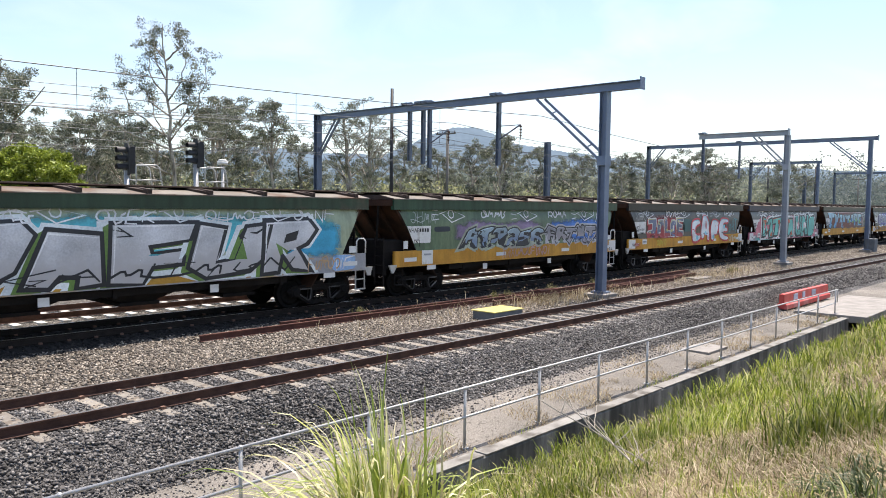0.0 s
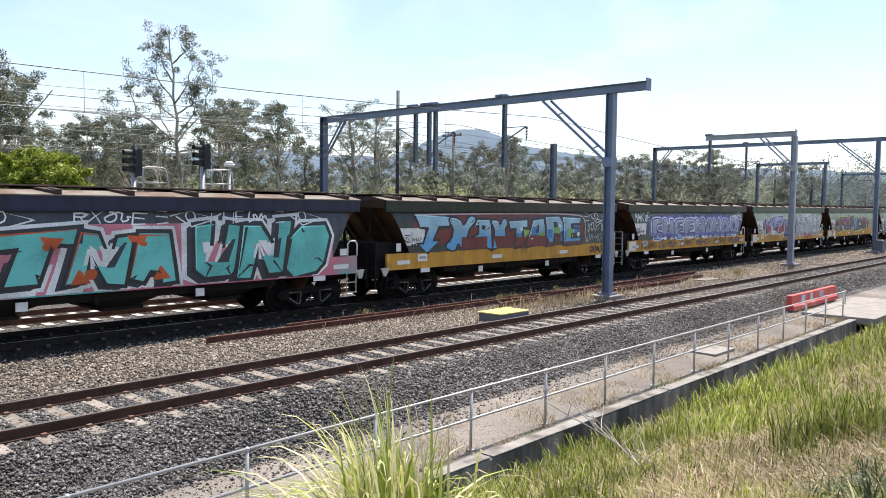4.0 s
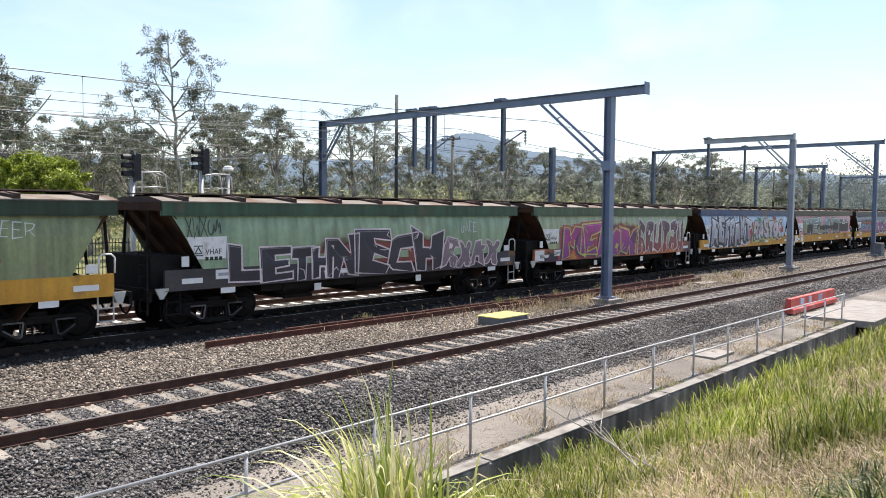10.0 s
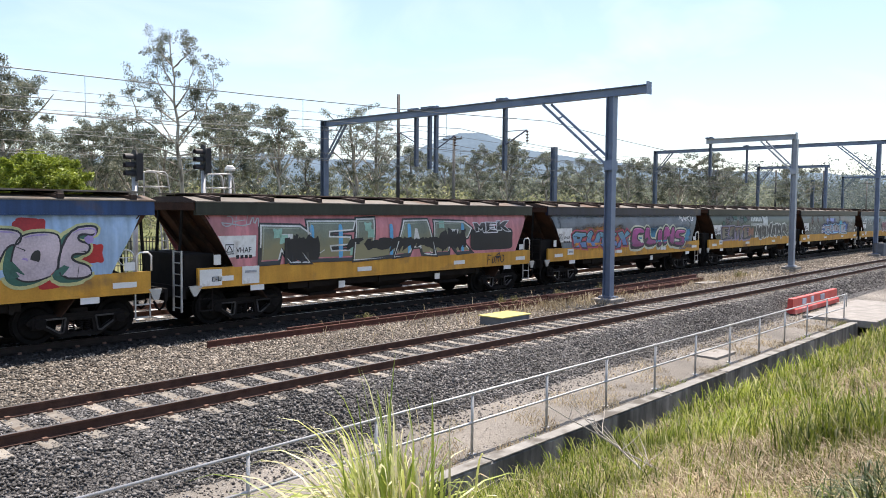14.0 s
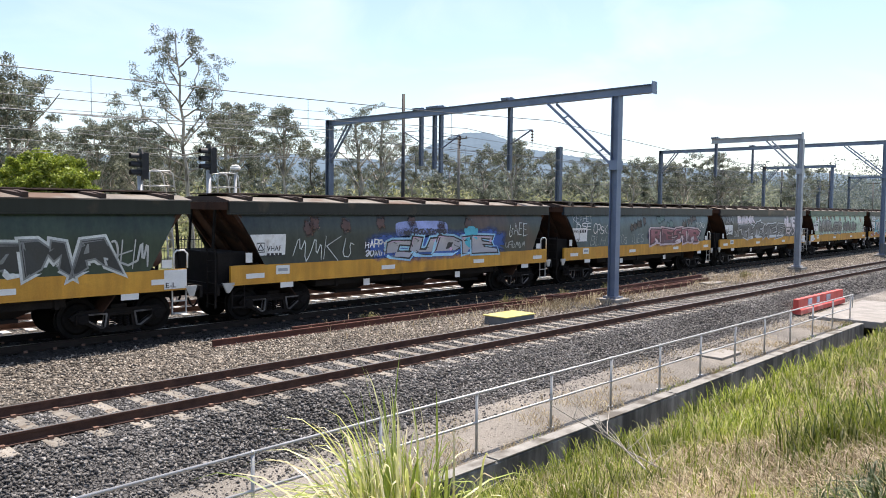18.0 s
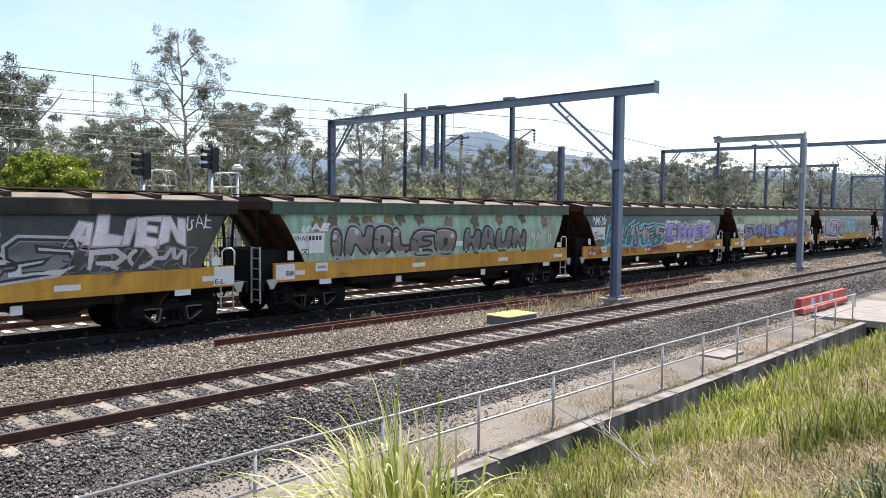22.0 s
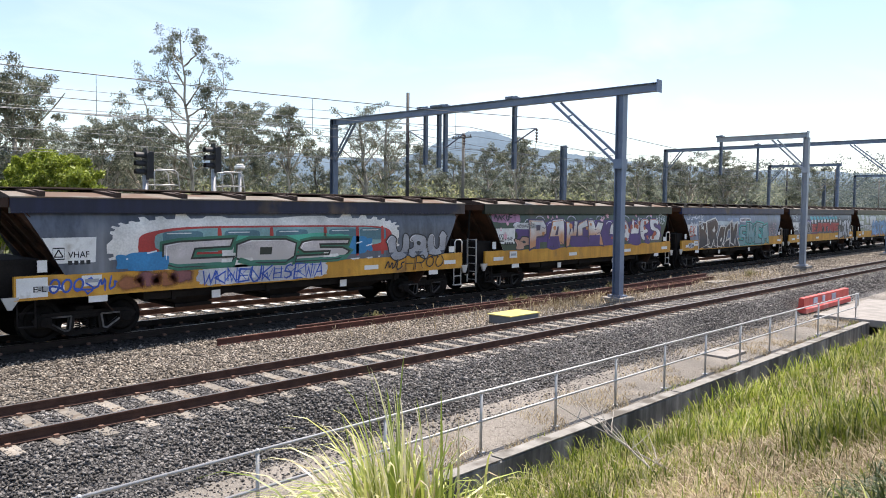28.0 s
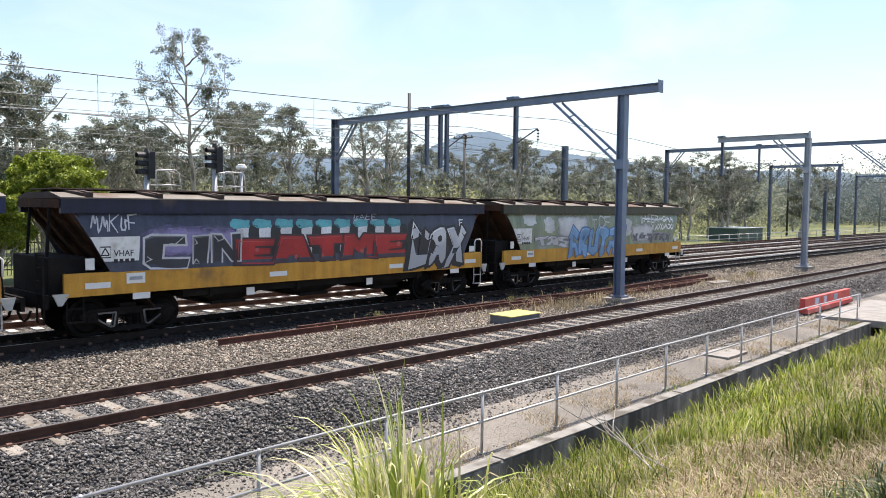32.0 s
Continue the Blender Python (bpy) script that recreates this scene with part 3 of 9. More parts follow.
def arm(parent, x, y, z, side, drop):
    """A registration arm with its insulator string, hung from a drop post."""
    bm = bmesh.new()
    tube(bm, (x, y, z), (x, y + side * 1.1, z + 0.55), 0.03, seg=6)
    tube(bm, (x, y, z + 0.55), (x, y + side * 1.1, z + 0.55), 0.018, seg=6)
    part("registration_arm", bm, M_STEEL_DARK, parent)
    bm = bmesh.new()
    for k in range(4):
        tube(bm, (x, y + side * 1.12, z + 0.50 - k * 0.12), (x, y + side * 1.12, z + 0.44 - k * 0.12), 0.07, 0.03, seg=8)
    tube(bm, (x, y + side * 1.12, z + 0.55), (x, y + side * 1.12, z - 0.05), 0.015, seg=6)
    part("insulator", bm, M_INSUL, parent, "dark ribbed insulator")


def portal(x, y0, y1, z, over=1.45, drops=(), base_z=-0.3, far_base=True, brace=True, reach=2.95, rise=2.6, steel=None):
    steel = steel or M_STEEL
    p = thing("catenary_portal", "blue-grey steel portal frame carrying the overhead wires", "portal", (x, y0, base_z), "portals over the tracks")
    zz = z - base_z
    bm = bmesh.new()
    h_column(bm, 0, 0, 0.25, zz - 0.15)
    part("mast", bm, steel, p)
    bm = bmesh.new()
    box(bm, -0.5, 0.5, -0.42, 0.42, -0.25, 0.18, 0.03)
    part("footing", bm, M_CONCRETE, p, "pale concrete footing")
    bm = bmesh.new()
    box(bm, -0.26, 0.26, -0.26, 0.26, 0.18, 0.25)
    part("base_plate", bm, steel, p)
    yb = y1 - y0
    bm = bmesh.new()
    h_beam_y(bm, 0, -over, yb + 0.15, zz)
    part("beam", bm, steel, p)
    bm = bmesh.new()
    box(bm, -0.17, 0.17, -over - 0.03, -over, zz - 0.19, zz + 0.24)
    part("end_plate", bm, steel, p)
    if far_base:
        bm = bmesh.new()
        h_column(bm, 0, yb, 0.0, zz + 0.15)
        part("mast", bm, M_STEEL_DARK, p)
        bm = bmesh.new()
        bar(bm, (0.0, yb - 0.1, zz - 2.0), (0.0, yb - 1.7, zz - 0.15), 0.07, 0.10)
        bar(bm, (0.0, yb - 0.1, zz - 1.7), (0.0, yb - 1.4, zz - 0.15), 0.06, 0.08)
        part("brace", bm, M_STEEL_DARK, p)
    if brace:
        bm = bmesh.new()
        for e, o in ((-0.11, 0.0), (0.11, 0.24)):
            bar(bm, (e, 0.12, zz - rise + o), (e, reach - o, zz - 0.18), 0.06, 0.09)
        for k in range(2):
            q = 0.2 + 0.55 * k
            u, v = 0.12 + (reach - 0.12) * q, zz - rise + (rise - 0.18) * q
            bar(bm, (-0.11, u, v), (0.11, u - 0.1, v + 0.12), 0.05, 0.05)
        part("brace", bm, steel, p)
        bm = bmesh.new()
        box(bm, -0.2, 0.2, -0.17, 0.17, zz - rise - 0.2, zz - rise + 0.15)
        part("bracket", bm, steel, p)
    for yd, zd, ar in drops:
        bm = bmesh.new()
        h_column(bm, 0.22, yd - y0, zd - base_z, zz + 0.3, 0.155, 0.016)
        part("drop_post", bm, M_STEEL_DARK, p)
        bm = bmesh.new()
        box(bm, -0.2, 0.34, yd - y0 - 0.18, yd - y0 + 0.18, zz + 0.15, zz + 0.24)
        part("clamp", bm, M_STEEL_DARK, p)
        if ar:
            arm(p, 0.22, yd - y0, zd - base_z + 1.05, ar, 0)
    return p


def build_portals():
    portal(24.43, 14.23, 30.7, 7.33, 1.43, drops=((19.27, 4.66, -1), (23.13, 4.66, -1), (23.52, 4.85, 0), (24.36, 5.0, 1)))
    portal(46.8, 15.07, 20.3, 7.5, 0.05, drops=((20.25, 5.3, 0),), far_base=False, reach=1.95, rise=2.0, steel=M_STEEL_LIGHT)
    portal(66.6, 15.2, 34.0, 8.6, 0.5, drops=((25.5, 5.6, -1),))
    portal(92.0, 26.2, 33.7, 8.3, 0.3, brace=False)
    portal(128.0, 17.0, 34.0, 8.5, 0.5)


def catenary(bm, xs, y, z, sag, r=0.012):
    """A wire hung between supports."""
    pts = []
    for a, b in zip(xs, xs[1:]):
        n = 8
        for i in range(n):
            q = i / n
            pts.append((a + (b - a) * q, y, z - sag * 4 * q * (1 - q)))
    pts.append((xs[-1], y, z))
    pipe(bm, pts, r, 4)
    return pts


def build_wires():
    sup = [-28, 24.43, 66.6, 128, 200]
    for y, zc, zw in ((17.0, 6.15, 5.05), (21.5, 6.15, 5.05), (25.6, 6.2, 5.1)):
        w = thing("overhead_wire", "thin dark catenary and contact wire over the track", "wire", (0, 0, 0), "overhead wires")
        bm = bmesh.new()
        catenary(bm, sup, y, zc + 0.35, 0.7)
        part("catenary_wire", bm, M_WIRE, w)
        bm = bmesh.new()
        catenary(bm, sup, y, zw, 0.05, 0.010)
        part("contact_wire", bm, M_WIRE, w)
        for a, b in zip(sup, sup[1:]):
            for k in range(1, 9):
                q = k / 9
                bm = bmesh.new()
                tube(bm, (a + (b - a) * q, y, zc + 0.35 - 0.7 * 4 * q * (1 - q)), (a + (b - a) * q, y, zw - 0.2 * q * (1 - q)), 0.006, seg=4, caps=False)
                part("dropper", bm, M_WIRE, w)
    for y, z in ((30.7, 7.9), (31.2, 7.2), (33.0, 6.6), (34.2, 7.4), (34.6, 5.7), (29.2, 5.5)):
        bm = bmesh.new()
        catenary(bm, sup, y, z, 0.6, 0.011)
        tagged(part("feeder_wire", bm, M_WIRE), "thin dark feeder wire above the yard", "wire", "overhead wires")


build_ground()
build_tracks()

# ---------------------------------------------------------------- hopper wagons
PITCH, EAVE_LEN = 15.233, 14.15
BENDS = (1.54, 2.2, 2.4, 2.55, 2.7, 2.92)


def side_y(z):
    """How far the wagon's side stands out at the height z."""
    if z < 1.54:
        return -1.372
    return float(np.interp(z, BENDS, (-1.35, -1.35, -1.339, -1.320, -1.288, -1.232)))


def wagon_side(sign):
    """The hopper's side sheet, with slanting ends."""
    bm = bmesh.new()
    zs = [1.52, 1.86, *BENDS[1:]]
    rows = []
    for z in zs:
        q = (z - 1.54) / (2.92 - 1.54)
        xa = 1.03 - 0.78 * q
        xb = 13.10 + 0.78 * q
        rows.append([bm.verts.new((xa + (xb - xa) * i / 10, -sign * side_y(z), z)) for i in range(11)])
    for a, b in zip(rows, rows[1:]):
        for i in range(10):
            f = bm.faces.new((a[i], a[i + 1], b[i + 1], b[i]) if sign < 0 else (a[i], b[i], b[i + 1], a[i + 1]))
            f.smooth = True
    return bm


WAGON_MESH = {}


def shared(key, make, name, mat, parent, label="", **kw):
    """The first one is built, the others stand on its mesh."""
    if key in WAGON_MESH:
        ob = again(name, WAGON_MESH[key], parent, **kw)
    else:
        ob = part(name, make(), mat, parent, label)
        if kw:
            ob.matrix_basis = pose(kw.get("x", 0), kw.get("y", 0), kw.get("z", 0), 0, 0, kw.get("rz", 0))
        WAGON_MESH[key] = ob
    return ob


def side_frame():
    """A cast bogie side frame with two openings, spring nest and axle boxes."""
    bm = bmesh.new()
    y = 0.0
    t = 0.10
    outer = [(-1.12, 0.50), (-0.98, 0.62), (-0.62, 0.66), (0.62, 0.66), (0.98, 0.62), (1.12, 0.50), (1.05, 0.36), (0.78, 0.38), (0.42, 0.16), (-0.42, 0.16), (-0.78, 0.38), (-1.05, 0.36)]
    def strip(pts, w):
        for (ax, az), (bx, bz) in zip(pts, pts[1:]):
            bar(bm, (ax, y, az), (bx, y, bz), t, w)
    strip([(-1.12, 0.47), (-0.95, 0.60), (0.95, 0.60), (1.12, 0.47)], 0.11)
    strip([(-1.05, 0.42), (-0.80, 0.40), (-0.40, 0.17), (0.40, 0.17), (0.80, 0.40), (1.05, 0.42)], 0.10)
    strip([(-0.34, 0.17), (-0.28, 0.60)], 0.09)
    strip([(0.34, 0.17), (0.28, 0.60)], 0.09)
    return bm


def opening_rim(s):
    """The raised flange round a triangular opening of the side frame."""
    bm = bmesh.new()
    pts = [(s * 0.33, 0.555), (s * 0.80, 0.555), (s * 0.83, 0.47), (s * 0.46, 0.225), (s * 0.38, 0.24), (s * 0.33, 0.555)]
    for y in (-0.065, 0.065):
        for (ax, az), (bx, bz) in zip(pts, pts[1:]):
            bar(bm, (ax, y, az), (bx, y, bz), 0.035, 0.035)
    return bm


def coil_spring():
    pts = [(0.055 * math.cos(q), 0.055 * math.sin(q), 0.20 + 0.30 * q / 37.7) for q in np.linspace(0, 37.7, 60)]
    return pipe(bmesh.new(), pts, 0.016, 4)


def axle_box():
    bm = bmesh.new()
    box(bm, -0.15, 0.15, -0.09, 0.09, 0.34, 0.58, 0.03)
    tube(bm, (0, -0.13, 0.46), (0, 0.05, 0.46), 0.11, seg=12)
    return bm


def wheelset():
    bm = bmesh.new()
    for s in (-1, 1):
        tube(bm, (0, s * 0.69, 0.46), (0, s * 0.80, 0.46), 0.46, seg=28)
        tube(bm, (0, s * 0.655, 0.46), (0, s * 0.69, 0.46), 0.485, seg=28)
        tube(bm, (0, s * 0.80, 0.46), (0, s * 0.815, 0.46), 0.37, 0.30, seg=20)
        tube(bm, (0, s * 0.80, 0.46), (0, s * 0.86, 0.46), 0.12, seg=12)
    tube(bm, (0, -0.69, 0.46), (0, 0.69, 0.46), 0.08, seg=10)
    return bm


def bogie(w, x):
    b = new("bogie")
    b.parent = w
    b.matrix_basis = pose(x, 0, 0)
    b["label"] = "three-piece cast steel bogie"
    for s in (-1, 1):
        shared("frame", side_frame, "side_frame", M_BOGIE, b, "grimy cast side frame with triangular openings, shade in its black", y=s * 0.98)
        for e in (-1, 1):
            shared("rim%d" % e, lambda: opening_rim(e), "opening_rim", M_DUSTY_LIT, b, "dusty pale flange of the opening, light from above in its colour", y=s * 0.98)
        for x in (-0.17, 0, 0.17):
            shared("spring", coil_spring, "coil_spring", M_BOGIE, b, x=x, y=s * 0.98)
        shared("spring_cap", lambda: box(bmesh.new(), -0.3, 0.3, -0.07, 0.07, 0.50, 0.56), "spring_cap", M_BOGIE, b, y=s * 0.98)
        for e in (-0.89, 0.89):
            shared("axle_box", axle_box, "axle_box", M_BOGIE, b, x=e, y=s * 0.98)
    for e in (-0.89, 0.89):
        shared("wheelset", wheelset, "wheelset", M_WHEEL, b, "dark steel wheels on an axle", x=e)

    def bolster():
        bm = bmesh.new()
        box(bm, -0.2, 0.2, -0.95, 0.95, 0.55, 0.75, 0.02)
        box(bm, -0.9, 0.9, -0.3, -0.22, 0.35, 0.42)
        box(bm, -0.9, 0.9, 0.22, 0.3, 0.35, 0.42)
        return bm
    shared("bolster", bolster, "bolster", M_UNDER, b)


def fascia(s):
    bm = bmesh.new()
    return extrude_x(bm, [(s * 1.22, 2.86), (s * 1.365, 2.86), (s * 1.365, 2.884), (s * 1.352, 2.888), (s * 1.352, 3.185), (s * 1.22, 3.185)], 0, EAVE_LEN)


def roof_sheet():
    bm = bmesh.new()
    prof = [(-1.375, 3.187), (-1.375, 3.215), (-0.72, 3.335), (0.72, 3.335), (1.375, 3.215), (1.375, 3.187)]
    extrude_x(bm, prof, -0.02, EAVE_LEN + 0.02)
    for f in bm.faces:
        f.material_index = 1 if abs(f.normal.x) > 0.9 else 0
    return bm


def roof_rib():
    bm = bmesh.new()
    plate(bm, [(-1.36, 3.222, 0), (-1.36, 3.33, 0), (-1.27, 3.345, 0), (-0.70, 3.39, 0), (0.70, 3.39, 0), (1.27, 3.345, 0), (1.36, 3.33, 0), (1.36, 3.222, 0), (0.7, 3.342, 0), (-0.7, 3.342, 0)], 0.13, "x")
    # a dark wedge on the roof slope beside the rib, at either side
    for s in (-1, 1):
        v = [bm.verts.new(p) for p in ((0.0, s * 1.33, 3.226), (-0.26, s * 0.72, 3.338), (0.0, s * 0.72, 3.338), (0.0, s * 1.33, 3.30), (-0.26, s * 0.72, 3.385), (0.0, s * 0.72, 3.385))]
        for q in ((0, 1, 4, 3), (1, 2, 5, 4), (3, 4, 5), (0, 2, 1), (2, 0, 3, 5)):
            bm.faces.new([v[i] for i in q])
    bmesh.ops.recalc_face_normals(bm, faces=bm.faces[:])
    return bm


def roof_hatch():
    bm = bmesh.new()
    box(bm, 0.05, EAVE_LEN - 0.05, -0.76, 0.76, 3.392, 3.42, 0.01)
    for k in range(9):
        x = 0.8 + k * 1.45
        box(bm, x, x + 1.2, -0.5, 0.5, 3.421, 3.44, 0.008)
    return bm


def roof_walkway():
    bm = bmesh.new()
    for k in range(9):
        x = 0.5 + k * 1.64
        box(bm, x, x + 0.12, -1.30, -1.20, 3.23, 3.39)
    for y in (-1.28, -1.12):
        bar(bm, (0.1, y, 3.405), (EAVE_LEN - 0.1, y, 3.405), 0.05, 0.03)
    box(bm, 0.1, EAVE_LEN - 0.1, -1.10, -0.72, 3.40, 3.42)
    return bm


def sill(s):
    bm = bmesh.new()
    return extrude_x(bm, [(s * 1.20, 1.015), (s * 1.385, 1.015), (s * 1.385, 1.038), (s * 1.368, 1.042), (s * 1.368, 1.53), (s * 1.28, 1.53), (s * 1.28, 1.038), (s * 1.20, 1.038)], 0.03, 14.03)


def end_sheet(m):
    bm = bmesh.new()
    pts = [(0.06, 3.18), (0.09, 3.18), (2.15, 0.62), (2.12, 0.62)]
    v = [[bm.verts.new((m(x), y, z)) for x, z in pts] for y in (-1.27, 1.27)]
    for i in range(4):
        bm.faces.new((v[0][i], v[0][(i + 1) % 4], v[1][(i + 1) % 4], v[1][i]))
    bm.faces.new(v[0])
    bm.faces.new(v[1][::-1])
    bmesh.ops.recalc_face_normals(bm, faces=bm.faces[:])
    return bm


def end_header(m):
    bm = bmesh.new()
    return box(bm, min(m(-0.02), m(0.14)), max(m(-0.02), m(0.14)), -1.29, 1.29, 2.98, 3.18)


def build_end(w, e):
    """One end of a wagon: the sloping sheet, its stiffeners, header and posts."""
    m = (lambda x: x) if not e else (lambda x: EAVE_LEN - x)
    k = "r" if e else "l"
    shared("end" + k, lambda: end_sheet(m), "end_sheet", M_ENDSHEET, w, "rust-brown sloping end sheet")
    shared("header" + k, lambda: end_header(m), "end_header", M_ENDSHEET, w)
    for y in (-1.2, -0.42, 0.42, 1.2):
        shared("stiff" + k, lambda: bar(bmesh.new(), (m(0.02), 0, 3.12), (m(1.62), 0, 1.14), 0.09, 0.10), "stiffener", M_ENDSHEET, w, y=y)
    for y in (-0.62, 0.62):
        shared("post" + k, lambda: bar(bmesh.new(), (m(-0.12), 0, 1.04), (m(0.02), 0, 3.05), 0.055, 0.055), "end_post", M_UNDER, w, y=y)
    for y in (-1.2, 1.2):
        shared("strut" + k, lambda: bar(bmesh.new(), (m(-0.04), 0, 1.04), (m(0.95), 0, 1.56), 0.07, 0.07), "strut", M_UNDER, w, y=y)


def end_platform(s):
    bm = bmesh.new()
    m = (lambda x: x) if not s else (lambda x: EAVE_LEN - x)
    a, b = sorted((m(-0.28), m(1.7)))
    box(bm, a, b, -1.28, 1.28, 0.98, 1.05)
    a, b = sorted((m(-0.34), m(-0.26)))
    return box(bm, a, b, -1.3, 1.3, 0.78, 1.08)


def centre_sill():
    return box(bmesh.new(), -0.3, EAVE_LEN + 0.3, -0.28, 0.28, 0.72, 1.02)


def hopper_floor():
    return box(bmesh.new(), 2.9, 11.25, -1.16, 1.16, 0.80, 1.025)


def chute():
    """A hopper outlet: four sloping sheets and a door box."""
    bm = bmesh.new()
    top = [(-1.45, -1.24, 1.03), (1.45, -1.24, 1.03), (1.45, 1.24, 1.03), (-1.45, 1.24, 1.03)]
    bot = [(-0.42, -0.85, 0.60), (0.42, -0.85, 0.60), (0.42, 0.85, 0.60), (-0.42, 0.85, 0.60)]
    a, b = [bm.verts.new(p) for p in top], [bm.verts.new(p) for p in bot]
    for i in range(4):
        bm.faces.new((a[i], a[(i + 1) % 4], b[(i + 1) % 4], b[i]))
    bm.faces.new(b)
    bm.faces.new(a[::-1])
    box(bm, -0.5, 0.5, -0.95, 0.95, 0.52, 0.598)
    return bm


def coupler(e):
    bm = bmesh.new()
    m = (lambda x: x) if not e else (lambda x: EAVE_LEN - x)
    box(bm, *sorted((m(-0.55), m(-0.30))), -0.10, 0.10, 0.76, 0.98, 0.03)
    return box(bm, *sorted((m(-0.68), m(-0.52))), -0.17, 0.17, 0.72, 1.02, 0.05)


def brake_hose(e):
    x0, x1, y = ((-0.32, -0.54, -0.35), (EAVE_LEN + 0.32, EAVE_LEN + 0.52, 0.35))[e]
    pts = [Vector((x0 + (x1 - x0) * q, y * (1 - 0.5 * q), 0.85 - 0.42 * math.sin(math.pi * (0.15 + 0.7 * q)))) for q in (0, 0.25, 0.5, 0.75, 1)]
    return pipe(bmesh.new(), pts, 0.03, 6)


def ladder(xa, y, z0, z1, wide=0.36):
    bm = bmesh.new()
    for x in (xa, xa + wide):
        bar(bm, (x, y, z0), (x, y, z1), 0.035, 0.035)
    z = z0 + 0.12
    while z < z1:
        tube(bm, (xa, y, z), (xa + wide, y, z), 0.016, seg=6)
        z += 0.29
    return bm


def left_ladder():
    bm = bmesh.new()
    for y in (-1.26, -0.86):
        bar(bm, (-0.36, y, 0.45), (-0.36, y, 1.98), 0.04, 0.04)
    for k in range(6):
        tube(bm, (-0.36, -1.26, 0.55 + k * 0.28), (-0.36, -0.86, 0.55 + k * 0.28), 0.016, seg=6)
    return bm


def hoop(x, w=0.36, z0=1.54, z1=1.98, y=-1.30):
    bm = bmesh.new()
    pts = [Vector(p) for p in ((x, y, z0), (x, y, z1 - 0.08), (x + 0.08, y, z1), (x + w - 0.08, y, z1), (x + w, y, z1 - 0.08), (x + w, y, z0))]
    return pipe(bm, pts, 0.022, 8)


def footstep(x):
    bm = bmesh.new()
    for e in (0, 0.36):
        bar(bm, (x + e, -1.3, 0.42), (x + e, -1.3, 1.04), 0.03, 0.03)
    bar(bm, (x, -1.3, 0.44), (x + 0.36, -1.3, 0.44), 0.12, 0.03)
    bar(bm, (x, -1.3, 0.74), (x + 0.36, -1.3, 0.74), 0.03, 0.03)
    return bm


def lever_bracket(e):
    bm = bmesh.new()
    if e:
        return plate(bm, [(13.98, 1.10, -1.385), (14.30, 1.10, -1.385), (14.22, 0.84, -1.385), (14.10, 0.84, -1.385)], 0.05)
    return plate(bm, [(-0.22, 1.10, -1.385), (0.12, 1.10, -1.385), (0.12, 1.04, -1.385), (-0.02, 0.84, -1.385), (-0.10, 0.84, -1.385)], 0.05)


def small_plate(w, h):
    bm = bmesh.new()
    box(bm, -w / 2, w / 2, -0.012, 0.0, -h / 2, h / 2)
    return bm


def tank():
    bm = bmesh.new()
    tube(bm, (12.4, -0.78, 1.84), (13.5, -0.78, 1.84), 0.27, seg=18)
    tube(bm, (13.5, -0.78, 1.84), (13.58, -0.78, 1.84), 0.27, 0.22, 18)
    tube(bm, (13.58, -0.78, 1.84), (13.62, -0.78, 1.84), 0.22, 0.10, 18)
    box(bm, 12.95, 13.35, -0.95, -0.25, 1.06, 1.58)
    return bm


def brake_wheel():
    bm = bmesh.new()
    c, n = Vector((13.55, -1.12, 1.86)), 16
    pts = [c + Vector((0.19 * math.cos(2 * math.pi * i / n), 0, 0.19 * math.sin(2 * math.pi * i / n))) for i in range(n)]
    for i in range(n):
        tube(bm, pts[i], pts[(i + 1) % n], 0.018, seg=6)
    for i in range(0, n, 4):
        tube(bm, c, pts[i], 0.012, seg=5)
    tube(bm, (13.55, -1.1, 1.06), c, 0.03, seg=6)
    return bm


def body_paint(name, low, high, stain, at=0.66):
    return material(name, low, high, 0.34, 0.0, 0.55, 14, 0.02, stain=stain, stain_at=at, stretch=(1, 1, 0.6), shift=True, streak=0.26, spec=0.42)


def text_mesh(s, w, h, bold=0.0):
    """Letters scaled into w x h, as a flat bmesh in x and z, starting at the origin."""
    cu = bpy.data.curves.new("letters", "FONT")
    cu.body = s
    cu.offset = bold
    cu.resolution_u = 3
    ob = bpy.data.objects.new("letters", cu)
    scene.collection.objects.link(ob)
    dg = bpy.context.evaluated_depsgraph_get()
    me = bpy.data.meshes.new_from_object(ob.evaluated_get(dg))
    bm = bmesh.new()
    bm.from_mesh(me)
    bpy.data.objects.remove(ob)
    bpy.data.curves.remove(cu)
    bpy.data.meshes.remove(me)
    xs = [v.co.x for v in bm.verts]
    ys = [v.co.y for v in bm.verts]
    x0, x1, y0, y1 = min(xs), max(xs), min(ys), max(ys)
    for v in bm.verts:
        v.co = Vector(((v.co.x - x0) / (x1 - x0) * w, 0, (v.co.y - y0) / (y1 - y0) * h))
    return bm


